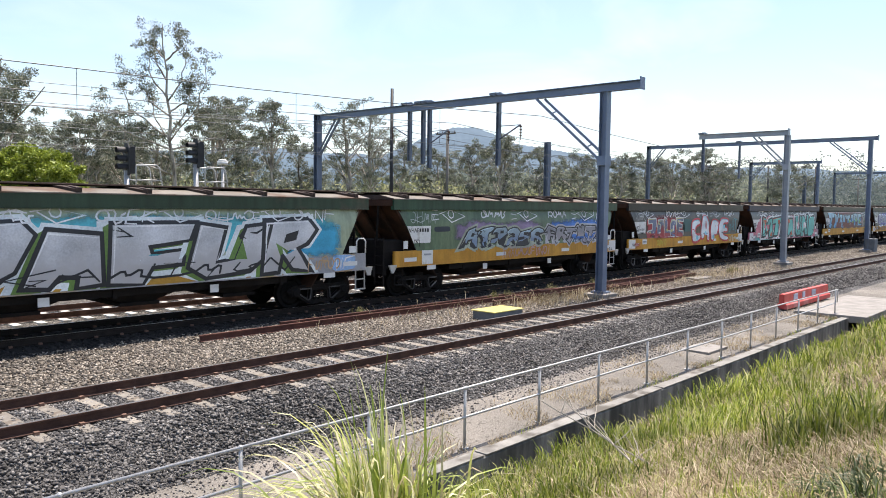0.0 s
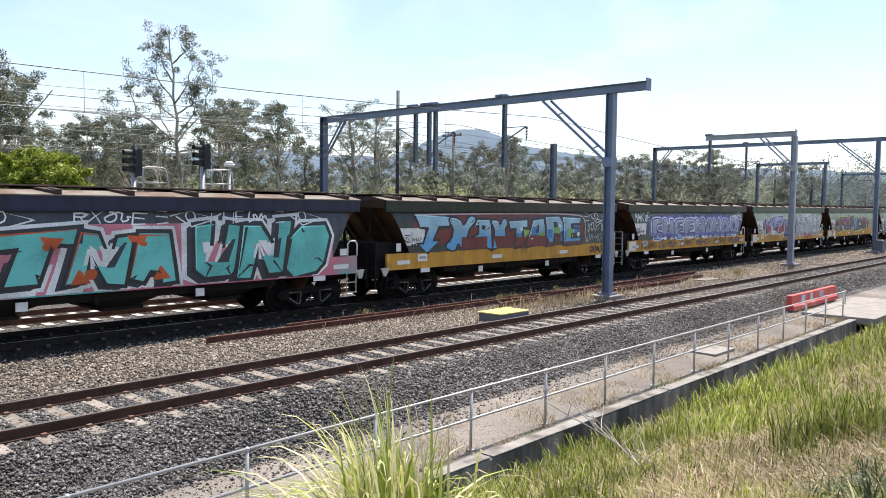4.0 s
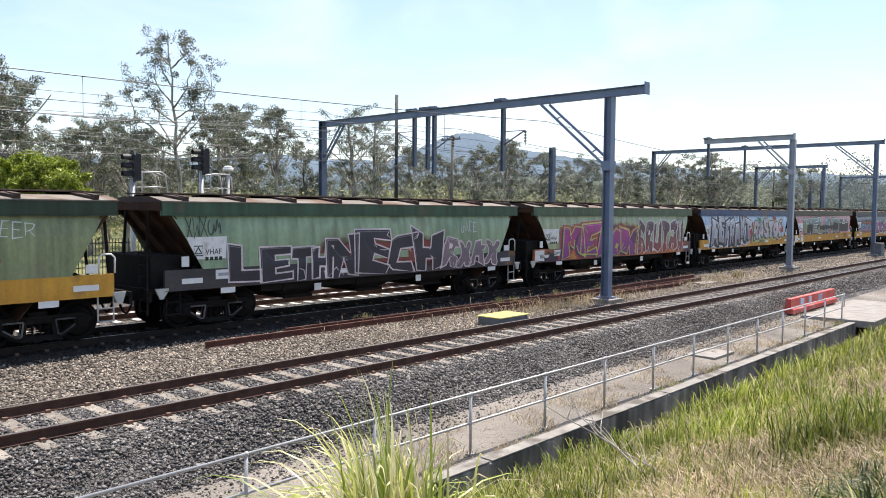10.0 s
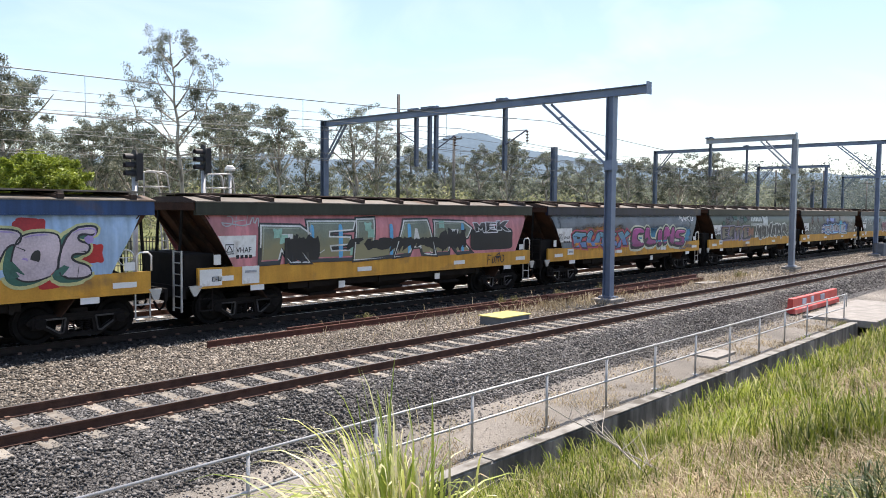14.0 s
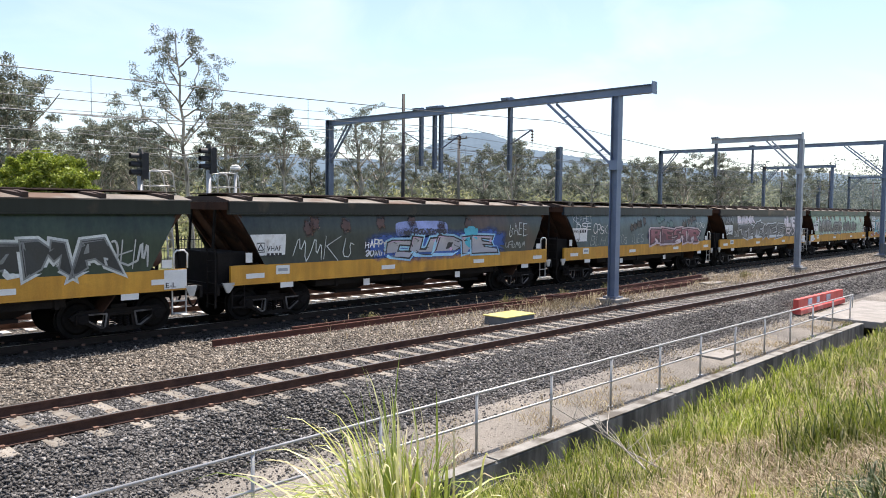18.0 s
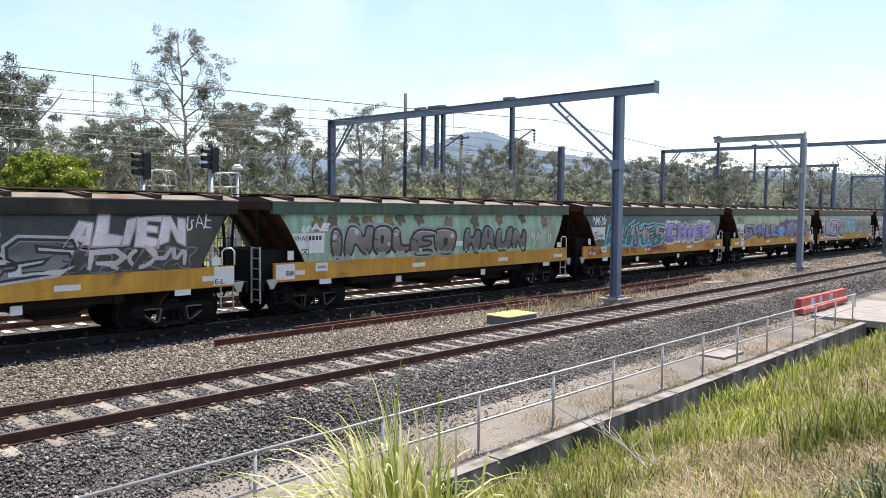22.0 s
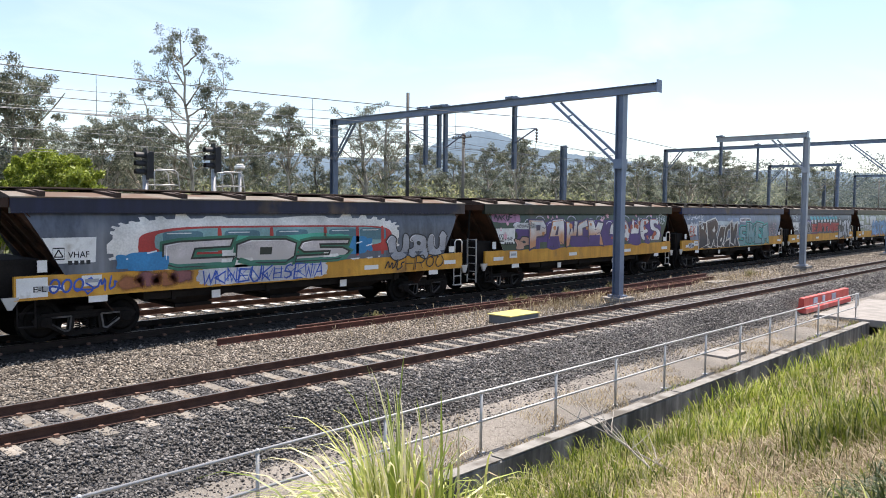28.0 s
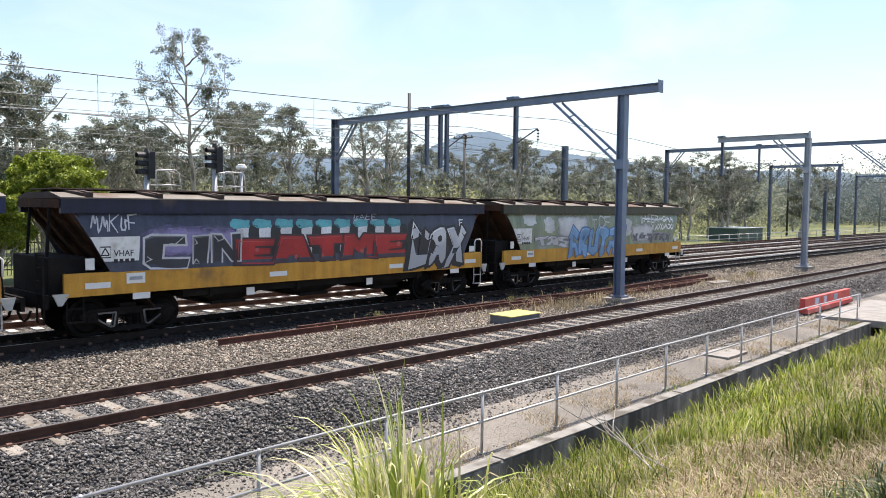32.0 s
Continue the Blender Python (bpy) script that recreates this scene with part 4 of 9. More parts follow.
def wagon(i, low, high, fas, stain, walkway=False, tank_on=False, wheel_on=False, sill_mat=None, label="", at=0.66):
    w = thing("hopper_wagon", label, "grain wagon", (0, TRAIN_Y, 0), "wagons of the train")
    m = body_paint("wagon_paint", low, high, stain, at)
    for s in (-1, 1):
        part("side_panel", wagon_side(s), m, w)
    fm = material("fascia_paint", tuple(c * 0.8 for c in fas), tuple(c * 1.15 for c in fas), 0.38, 0, 1.0, 25, 0.02, stain=(0.10, 0.07, 0.05), stain_at=0.66, shift=True, streak=0.3, spec=0.35)
    for s in (-1, 1):
        part("fascia", fascia(s), fm, w)
    for s in (-1, 1):
        if sill_mat is None:
            shared("sill%d" % s, lambda: sill(s), "side_sill", M_SILL, w, "yellow side sill")
        else:
            part("side_sill", sill(s), sill_mat, w)
    shared("roof", roof_sheet, "roof", [M_ROOF, M_RIB], w, "dusty brown roof sheets")
    for k in range(9):
        shared("rib", roof_rib, "roof_rib", M_RIB, w, "rusty roof rib with a dark wedge beside it", x=0.55 + k * 1.63)
    shared("hatch", roof_hatch, "roof_hatch", M_RIB, w, "dark brown roof hatch")
    if walkway:
        shared("walkway", roof_walkway, "roof_walkway", M_ROOF, w)
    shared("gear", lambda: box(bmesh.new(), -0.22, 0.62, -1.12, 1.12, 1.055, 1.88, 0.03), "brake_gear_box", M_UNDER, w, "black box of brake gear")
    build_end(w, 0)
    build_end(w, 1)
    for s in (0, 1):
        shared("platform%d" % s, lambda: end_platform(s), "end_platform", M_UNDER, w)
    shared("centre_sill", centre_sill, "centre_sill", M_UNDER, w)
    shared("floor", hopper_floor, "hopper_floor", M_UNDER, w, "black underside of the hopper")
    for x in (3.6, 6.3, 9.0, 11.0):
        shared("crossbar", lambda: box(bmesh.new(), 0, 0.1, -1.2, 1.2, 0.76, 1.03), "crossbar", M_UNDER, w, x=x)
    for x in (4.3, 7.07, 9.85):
        shared("chute", chute, "chute", M_UNDER, w, "black discharge chute", x=x)
    for e in (0, 1):
        shared("coupler%d" % e, lambda: coupler(e), "coupler", M_UNDER, w)
        shared("hose%d" % e, lambda: brake_hose(e), "brake_hose", M_UNDER, w)
    pale = i in (5, 21, 22, 11, 17)
    shared("left_ladder%d" % pale, left_ladder, "ladder", M_GALV if pale else M_BOGIE, w)
    shared("hoop", lambda: hoop(13.72), "handrail", M_WHITE, w, "white grab rail")
    shared("step_r", lambda: footstep(13.68), "footstep", M_GALV, w)
    shared("step_l", lambda: footstep(0.1), "footstep", M_BOGIE, w)
    for e in (0, 1):
        shared("bracket%d" % e, lambda: lever_bracket(e), "uncoupling_bracket", M_GALV, w)
    if tank_on:
        shared("tank", tank, "brake_tank", M_TANK, w, "rusty brake cylinder")
    if wheel_on:
        shared("brake_wheel", brake_wheel, "brake_wheel", M_WHITE, w)
    bogie(w, 1.62)
    bogie(w, 12.53)
    # plates
    for x in (0.75, 5.55, 9.9, 13.4):
        shared("plate_a", lambda: small_plate(0.56, 0.13), "reflector", M_WHITE, w, "white reflector plate", x=x, y=-1.37, z=1.24)
    shared("plate_b", lambda: small_plate(0.42, 0.16), "number_plate", M_WHITE, w, "white plate under the sill", x=1.75, y=-1.37, z=0.95)
    shared("plate_b2", lambda: small_plate(0.42, 0.16), "number_plate", M_WHITE, w, "", x=12.6, y=-1.37, z=0.95)
    for x in (4.75, 8.9):
        shared("plate_c", lambda: small_plate(0.24, 0.2), "tag_plate", M_WHITE, w, "", x=x, y=-1.26, z=0.82)
    if i in (1, 7, 11, 19):
        shared("plate_tall", lambda: small_plate(0.52, 0.46), "maker_plate", M_WHITE, w, "white painted panel on the sill", x=1.55, y=-1.37, z=1.29)
        shared("plate_tall_print", lambda: small_plate(0.34, 0.06), "print", M_FADED, w, "faded print", x=1.55, y=-1.383, z=1.38)
    else:
        shared("plate_low", lambda: small_plate(0.44, 0.24), "maker_plate", M_WHITE, w, "small white panel on the sill", x=1.62, y=-1.37, z=1.36)
        shared("plate_low_print", lambda: small_plate(0.30, 0.08), "print", M_FADED, w, "", x=1.62, y=-1.383, z=1.36)
    shared("plate_d", lambda: small_plate(0.2, 0.26), "tag_plate", M_WHITE, w, "", x=0.62, y=-1.27, z=1.72)
    if i in (2, 3, 5, 6, 7, 9, 11, 17, 21):
        shared("end_plate", lambda: small_plate(0.62, 0.42), "end_plate", M_WHITE, w, "white end plate", x=0.38, y=-1.37, z=1.28)
        if "EL" not in WAGON_MESH:
            bm = text_mesh("E-L", 0.26, 0.12, 0.01)
            for v in bm.verts:
                v.co += Vector((0.40, -1.3845, 1.18))
            for f in bm.faces:
                f.normal_update()
                if f.normal.y > 0:
                    f.normal_flip()
            WAGON_MESH["EL"] = part("end_letters", bm, M_INK, w)
        else:
            again("end_letters", WAGON_MESH["EL"], w)
    if i in (1, 2, 13, 16, 19):
        shared("end_plate_r", lambda: small_plate(0.58, 0.46), "end_plate", M_WHITE, w, "white end plate with black letters", x=13.73, y=-1.372, z=1.285)
        if "ELR" not in WAGON_MESH:
            bm = text_mesh("E-L", 0.27, 0.12, 0.01)
            for v in bm.verts:
                v.co += Vector((13.47, -1.3875, 1.09))
            for f in bm.faces:
                f.normal_update()
                if f.normal.y > 0:
                    f.normal_flip()
            WAGON_MESH["ELR"] = part("end_letters", bm, M_INK, w)
        else:
            again("end_letters", WAGON_MESH["ELR"], w)
    shared("plate_e", lambda: small_plate(0.26, 0.2), "tag_plate", M_WHITE, w, "", x=13.55, y=-1.30, z=1.66)
    return w


def data_panel(w, style):
    """The white panel with the class code, the maker's triangle and small print."""
    bm = bmesh.new()
    plate(bm, [(0.60, 2.33, 0), (1.74, 2.33, 0), (1.70, 1.55, 0), (1.03, 1.55, 0)], -0.004)
    for v in bm.verts:
        v.co.y += -1.352
    p = part("data_panel", bm, M_WHITE, w, "white data panel")
    tx, tz = (0.93, 1.98) if style == 0 else (1.05, 1.75)
    s = 0.12
    for nm, loop in (("square_mark", ((-s, -s), (s, -s), (s, s), (-s, s))), ("triangle_mark", ((-0.09, -0.07), (0.09, -0.07), (0, 0.09)))):
        bm = bmesh.new()
        for k, a in enumerate(loop):
            b = loop[(k + 1) % len(loop)]
            bar(bm, (tx + a[0], -1.3575, tz + a[1]), (tx + b[0], -1.3575, tz + b[1]), 0.002, 0.026)
        part(nm, bm, M_INK, p, "black stencilled outline")
    # number and small print as bars
    for k in range(4):
        bm = bmesh.new()
        if style == 0:
            box(bm, 1.12 + k * 0.13, 1.21 + k * 0.13, -1.3585, -1.3565, 1.72, 1.82)
        else:
            box(bm, 1.18 + k * 0.12, 1.26 + k * 0.12, -1.3585, -1.3565, 2.13, 2.25)
        part("number_bar", bm, M_INK, p)
    for k in range(3):
        bm = bmesh.new()
        box(bm, 1.12 + k * 0.2, 1.25 + k * 0.2, -1.3585, -1.3565, 1.61, 1.635)
        part("print_bar", bm, M_INK, p)
    bm = text_mesh("VHAF", 0.46, 0.14, 0.01)
    for v in bm.verts:
        v.co += Vector((1.12, -1.3585, 1.88) if style == 0 else (0.68, -1.3585, 2.12))
    for f in bm.faces:
        f.normal_update()
        if f.normal.y > 0:
            f.normal_flip()
    part("class_code", bm, M_INK, p)

# ---------------------------------------------------------------- trees


def leaf_cloud(centres, radii, per, size, flat=0.75, droop=0.4):
    """Small leaf sprays round many centres: pairs of narrow triangles."""
    c = np.repeat(np.asarray(centres, float), per, axis=0)
    r = np.repeat(np.asarray(radii, float), per)
    n = len(c)
    d = rng.normal(size=(n, 3))
    d /= np.linalg.norm(d, axis=1)[:, None]
    p = c + d * (r * rng.uniform(0.15, 1.0, n) ** 0.6)[:, None] * np.array([1, 1, flat])
    u = rng.normal(size=(n, 3))
    u[:, 2] -= droop
    u /= np.linalg.norm(u, axis=1)[:, None]
    v = np.cross(u, rng.normal(size=(n, 3)))
    v /= np.linalg.norm(v, axis=1)[:, None]
    s = size * rng.uniform(0.6, 1.4, n)
    q = np.stack([p - u * s[:, None], p + v * (s * 0.34)[:, None], p + u * s[:, None], p - v * (s * 0.34)[:, None]], 1)
    return q.reshape(-1, 3), np.arange(n * 4).reshape(-1, 4)


def limb(bm, a, b, r0, r1, rnd, bend=0.12, n=4, seg=7):
    a, b = Vector(a), Vector(b)
    L = (b - a).length
    pts = [a.lerp(b, k / n) + (Vector((rnd.uniform(-1, 1), rnd.uniform(-1, 1), rnd.uniform(-0.5, 0.5))) * bend * L / n if 0 < k < n else Vector()) for k in range(n + 1)]
    for k in range(n):
        q0, q1 = k / n, (k + 1) / n
        tube(bm, pts[k], pts[k + 1], r0 + (r1 - r0) * q0, r0 + (r1 - r0) * q1, seg, caps=False)
    return pts


def gum_tree(seed, h, spread, open_=0.5, leaf=0.2, mat=None, per=26, clear=0.35, nlimb=9, tight=1.0):
    """A eucalypt: pale trunk that forks, rising limbs, leaf clusters at their ends with gaps between."""
    rnd = random.Random(seed)
    t = thing("gum_tree", "tall eucalyptus with a pale trunk and thin grey-green foliage", "tree")
    bm = bmesh.new()
    top = Vector((rnd.uniform(-0.06, 0.06) * h, rnd.uniform(-0.06, 0.06) * h, h * 0.9))
    trunk = limb(bm, (0, 0, -0.3), top, 0.022 * h, 0.006 * h, rnd, 0.25, 8, 9)
    centres, radii = [], []
    for k in range(nlimb):
        q = clear + (0.95 - clear) * (k + rnd.uniform(0, 0.8)) / nlimb
        j = min(7, int(q * 8))
        base = trunk[j].lerp(trunk[j + 1], q * 8 - j)
        ang = k * 2.4 + rnd.uniform(-0.5, 0.5)
        reach = spread * rnd.uniform(0.55, 1.0) * (1.15 - 0.6 * abs(q - 0.6) / 0.4)
        tip = base + Vector((math.cos(ang) * reach, math.sin(ang) * reach, reach * rnd.uniform(0.55, 1.15)))
        pts = limb(bm, base, tip, 0.010 * h * (1.2 - q), 0.0025 * h, rnd, 0.22, 4, 6)
        for e in range(5):
            s = pts[2 + e % 3] + Vector((rnd.uniform(-1, 1), rnd.uniform(-1, 1), rnd.uniform(-0.3, 0.9))) * reach * 0.42
            limb(bm, pts[1 + e % 3], s, 0.0035 * h * (1.1 - q), 0.0012 * h, rnd, 0.2, 2, 5)
            centres.append(s)
            radii.append(spread * tight * rnd.uniform(0.16, 0.30))
            if rnd.random() > open_:
                centres.append(s + Vector((rnd.uniform(-1, 1), rnd.uniform(-1, 1), rnd.uniform(-0.4, 0.6))) * spread * 0.28)
                radii.append(spread * tight * rnd.uniform(0.12, 0.24))
    for _ in range(4):
        centres.append(top + Vector((rnd.uniform(-1, 1), rnd.uniform(-1, 1), rnd.uniform(-0.2, 0.7))) * spread * 0.25)
        radii.append(spread * 0.22)
    part("trunk", bm, M_BARK, t, "smooth pale bark")
    v, f = leaf_cloud([tuple(c) for c in centres], [1.02 * r for r in radii], int(per * 1.25), leaf * 0.95, 0.72)
    soup("crown", v, f, mat or M_LEAF, t)
    return t


def lumpy_shrub(at, r, h, lumps, leaf, seed):
    """A dense crown of rounded leaf clumps with dark gaps between."""
    rnd = random.Random(seed)
    t = thing("green_shrub", "dense bright green leafy tree behind the yard fence", "shrub", at, "bright green shrubs")
    bm = bmesh.new()
    cs, rs = [], []
    for k in range(lumps):
        a, e = k * 2.4 + rnd.uniform(-0.3, 0.3), math.asin(-0.6 + 1.6 * (k + 0.5) / lumps)
        q = rnd.uniform(0.72, 1.0)
        p = Vector((math.cos(a) * math.cos(e) * r * q, math.sin(a) * math.cos(e) * r * q, h - 2.3 + math.sin(e) * 1.75 * q))
        limb(bm, (0, 0, -0.1), p, 0.05, 0.012, rnd, 0.2, 3, 5)
        big = r * rnd.uniform(0.26, 0.36)
        cs.append(p)
        rs.append(big)
        for j in range(5):
            cs.append(p + Vector((rnd.uniform(-1, 1), rnd.uniform(-1, 1), rnd.uniform(-0.3, 0.9))) * big)
            rs.append(big * rnd.uniform(0.35, 0.55))
    part("stem", bm, M_BARK, t)
    v, f = leaf_cloud([tuple(c) for c in cs], rs, 300, leaf, 0.85, -0.2)
    soup("foliage", v, f, M_LEAF_BRIGHT, t)
    return t


def tall_gum(az, dist):
    """The tall open eucalypt: a straight trunk, long rising limbs, airy leaf clusters."""
    rnd = random.Random(77)
    x, y = at_pixelish(az, dist)
    t = thing("gum_tree", "tall slender eucalyptus with open airy foliage against the sky", "tree", (x, y, ground_z(y)), "eucalyptus trees behind the yard", rz=-az)
    bm = bmesh.new()
    top = Vector((-1.1, 0, 17.0))
    trunk = limb(bm, (0, 0, -0.3), top, 0.22, 0.03, rnd, 0.08, 10, 9)
    # height of the fork, reach to the side, height of the tip
    arms = ((8.9, -4.3, 13.5), (11.9, -2.2, 15.0), (11.6, 0.6, 15.2), (8.6, 2.1, 15.1), (9.0, 1.0, 13.4), (8.0, -5.2, 11.2), (8.0, 3.8, 10.2), (8.8, -1.9, 11.9), (14.6, 0.3, 16.4),
            (14.8, -1.9, 16.7), (7.0, -3.0, 9.6), (6.6, 2.4, 9.0), (10.4, -2.6, 13.0), (10.8, 0.9, 12.4), (6.0, -4.4, 8.6), (13.2, -1.7, 15.6))
    cs, rs = [], []
    for z0, u, z1 in arms:
        q = z0 / 17.3 * 10
        j = min(9, int(q))
        base = trunk[j].lerp(trunk[j + 1], q - j)
        tip = Vector((u, rnd.uniform(-0.6, 0.6) * max(1.2, abs(u)), z1))
        mid = base.lerp(tip, 0.5) + Vector((0.25 * (tip.x - base.x), 0, -0.10 * (z1 - z0)))
        a = limb(bm, base, mid, 0.075, 0.05, rnd, 0.15, 3, 6)
        b = limb(bm, mid, tip, 0.05, 0.015, rnd, 0.25, 4, 5)
        for p in a[2:] + b[1:]:
            far = (p - base).length / max(0.1, (tip - base).length)
            for e in range(2 if far > 0.5 else 1):
                s = p + Vector((rnd.gauss(0, 0.42), rnd.gauss(0, 0.45), rnd.uniform(-0.1, 0.75)))
                limb(bm, p, s, 0.014, 0.006, rnd, 0.2, 2, 4)
                if (far > 0.55 and rnd.random() < 0.75) or rnd.random() < 0.18:
                    for g in range(2):
                        cs.append(s + Vector((rnd.gauss(0, 0.24), rnd.gauss(0, 0.3), rnd.gauss(0, 0.16))))
                        rs.append(rnd.uniform(0.26, 0.52))
    part("trunk", bm, M_BARK, t, "smooth grey bark")
    v, f = leaf_cloud([tuple(c) for c in cs], [1.12 * r for r in rs], 62, 0.082, 0.75)
    soup("crown", v, f, M_LEAF, t)
    return t


def domed_gum(az, dist, rise, wide, deep, seed):
    """A gum with a bare pale trunk and a domed crown of dense clumps, some leaves low on the trunk."""
    rnd = random.Random(seed)
    x, y = at_pixelish(az, dist)
    g = ground_z(y)
    h = 3.07 + rise * dist - g
    t = thing("gum_tree", "eucalyptus with a pale bare trunk and a domed crown", "tree", (x, y, g), "eucalyptus trees behind the yard", rz=-az)
    bm = bmesh.new()
    trunk = limb(bm, (0, 0, -0.3), (rnd.uniform(-0.2, 0.2), 0, h - 0.5), 0.16, 0.03, rnd, 0.12, 9, 9)
    cs, rs = [], []
    for k in range(26):
        q = rnd.uniform(0.05, 1.0)
        zz = h - deep * (1 - q) - 0.25
        r = wide / 2 * math.sqrt(max(0.05, 1 - q ** 2.2)) * rnd.uniform(0.5, 1.0)
        a = k * 2.4
        tip = Vector((math.cos(a) * r, math.sin(a) * r, zz))
        j = max(3, min(8, int((zz - 0.9 - 0.5 * r) / h * 9)))
        limb(bm, trunk[j], tip, 0.05, 0.012, rnd, 0.2, 4, 5)
        for e in range(3):
            cs.append(tip + Vector((rnd.gauss(0, 0.22), rnd.gauss(0, 0.22), rnd.gauss(0, 0.14))))
            rs.append(rnd.uniform(0.28, 0.48))
    for k in range(8):
        tip = trunk[3 + k % 2] + Vector((rnd.uniform(-1, 1) * wide * 0.5, rnd.uniform(-1, 1), rnd.uniform(-0.4, 0.8)))
        limb(bm, trunk[2 + k % 2], tip, 0.05, 0.015, rnd, 0.2, 4, 5)
        cs.append(tip)
        rs.append(rnd.uniform(0.3, 0.5))
    part("trunk", bm, M_BARK, t, "smooth pale bark")
    v, f = leaf_cloud([tuple(c) for c in cs], rs, 80, 0.09, 0.78)
    soup("crown", v, f, M_LEAF, t)
    return t


def at_pixelish(azimuth, dist):
    """A place at a bearing from the track's normal and a distance from the eye."""
    a = radians(azimuth)
    return math.sin(a) * dist, math.cos(a) * dist


def build_trees():
    protos = [gum_tree(3, 16, 3.4, 0.2, 0.11, per=70, nlimb=11, tight=0.7), gum_tree(11, 13, 3.4, 0.1, 0.10, per=130, clear=0.25, nlimb=11, tight=0.7), gum_tree(23, 18, 4.3, 0.25, 0.10, per=70, clear=0.40, nlimb=13, tight=0.62), gum_tree(31, 10, 3.2, 0.1, 0.10, per=110, clear=0.2, tight=0.75),
              gum_tree(47, 14, 3.8, 0.15, 0.10, per=130, clear=0.28, nlimb=12, tight=0.7)]
    # bearing, distance, rise of the top seen from the eye, kind
    spots = [(17.2, 50, 0.150, 4), (15.0, 49, 0.158, 1), (16.2, 56, 0.135, 1), (19.0, 60, 0.085, 3), (21.5, 66, 0.095, 4), (23.6, 66, 0.118, 0), (25.3, 70, 0.09, 4), (31.0, 60, 0.135, 0),
             (31.6, 66, 0.125, 1), (33.6, 80, 0.085, 4), (37.6, 80, 0.075, 3), (40.9, 68, 0.137, 2), (42.6, 66, 0.125, 2), (44.8, 75, 0.085, 4), (47.5, 80, 0.07, 1), (50.0, 82, 0.08, 4),
             (52.5, 80, 0.088, 0), (55.0, 84, 0.075, 1), (58.2, 90, 0.068, 4), (61.0, 92, 0.066, 1), (63.2, 95, 0.06, 3), (66.8, 100, 0.072, 1), (68.4, 105, 0.052, 4), (71.8, 115, 0.055, 3)]
    rnd = random.Random(5)
    used = set()
    for az, dist, rise, k in spots:
        x, y = at_pixelish(az, dist)
        h = (3.07 + rise * dist - ground_z(y)) / 0.98
        p = protos[k]
        ph = (16, 13, 18, 10, 14)[k]
        if k not in used:
            used.add(k)
            t = p
        else:
            t = copy_thing(p, Matrix())
        t.matrix_basis = pose(x, y, ground_z(y) - 0.1, 0, 0, rnd.uniform(0, 360)) @ Matrix.Scale(h / ph, 4)
        tagged(t, group="eucalyptus trees behind the yard")
    for i in range(60):
        az = 14 + 64 * (i + rnd.random()) / 60
        dist = rnd.uniform(75, 120) if az < 50 else rnd.uniform(100, 170)
        x, y = at_pixelish(az, dist)
        if y < 42 or (30 < az < 46 and i % 2):
            continue
        k = rnd.choice((0, 1, 3, 4, 4, 1))
        h = (dist * (0.062 if az < 40 else 0.052) * rnd.uniform(0.7, 1.15) + 3.3) / 1.06
        if k not in used:
            used.add(k)
            t = protos[k]
        else:
            t = copy_thing(protos[k], Matrix())
        t.matrix_basis = pose(x, y, ground_z(y) - 0.1, 0, 0, rnd.uniform(0, 360)) @ Matrix.Scale(h / (16, 13, 18, 10, 14)[k], 4)
        tagged(t, group="eucalyptus trees behind the yard")
    tall_gum(28.75, 56).scale = (0.93, 0.93, 0.915)
    domed_gum(35.2, 60, 0.128, 3.6, 3.0, 3)
    domed_gum(31.6, 63, 0.132, 4.6, 3.2, 8)
    domed_gum(22.6, 60, 0.098, 5.0, 4.2, 21)
    domed_gum(25.0, 63, 0.112, 5.0, 4.6, 22)
    domed_gum(27.2, 66, 0.086, 5.4, 4.2, 23)
    domed_gum(52.2, 70, 0.092, 4.6, 4.0, 12)
    domed_gum(64.6, 96, 0.068, 6.0, 4.2, 15)
    domed_gum(67.2, 100, 0.066, 6.5, 4.2, 16)
    x, y = at_pixelish(19.6, 40)
    lumpy_shrub((x, y, ground_z(y)), 1.8, 6.5, 36, 0.085, 4)
    x, y = at_pixelish(15.6, 39)
    lumpy_shrub((x, y, ground_z(y)), 1.7, 5.0, 26, 0.085, 5)
    # low scrub behind the yard
    n = 900
    az = rng.uniform(12, 74, n)
    dist = rng.uniform(62, 150, n)
    cs = np.stack([np.sin(np.radians(az)) * dist, np.cos(np.radians(az)) * dist, np.zeros(n)], -1)
    cs = cs[cs[:, 1] > 44]
    hh = rng.uniform(0.5, 4.5, len(cs))
    cs[:, 2] = np.interp(cs[:, 1], [p[0] for p in PROFILE], [p[1] for p in PROFILE]) + hh
    v, f = leaf_cloud(cs, rng.uniform(1.2, 2.6, len(cs)), 110, 0.22, 0.9, 0.1)
    tagged(soup("scrub", v, f, M_SCRUB), "grey-green scrub under the gum trees", "bush", kind="stuff")
    # woods behind the scrub
    n = 1700
    az = rng.uniform(10, 72, n)
    dist = rng.uniform(120, 190, n)
    cs = np.stack([np.sin(np.radians(az)) * dist, np.cos(np.radians(az)) * dist, np.zeros(n)], -1)
    lump = np.array([noise.noise(Vector((a * 0.5, 3.1, 0))) for a in az])
    cs[:, 2] = rng.uniform(0.1, 1.0, n) * (8.5 + 4 * lump) * dist / 150 * np.where((az > 30) & (az < 46), 0.62, np.where(az < 26, 1.3, 1.0))
    k = cs[:, 1] > 46
    v, f = leaf_cloud(cs[k], rng.uniform(1.6, 3.0, n)[k], 60, 0.36, 0.85, 0.1)
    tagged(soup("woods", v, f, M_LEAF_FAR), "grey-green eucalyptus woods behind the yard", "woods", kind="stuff")
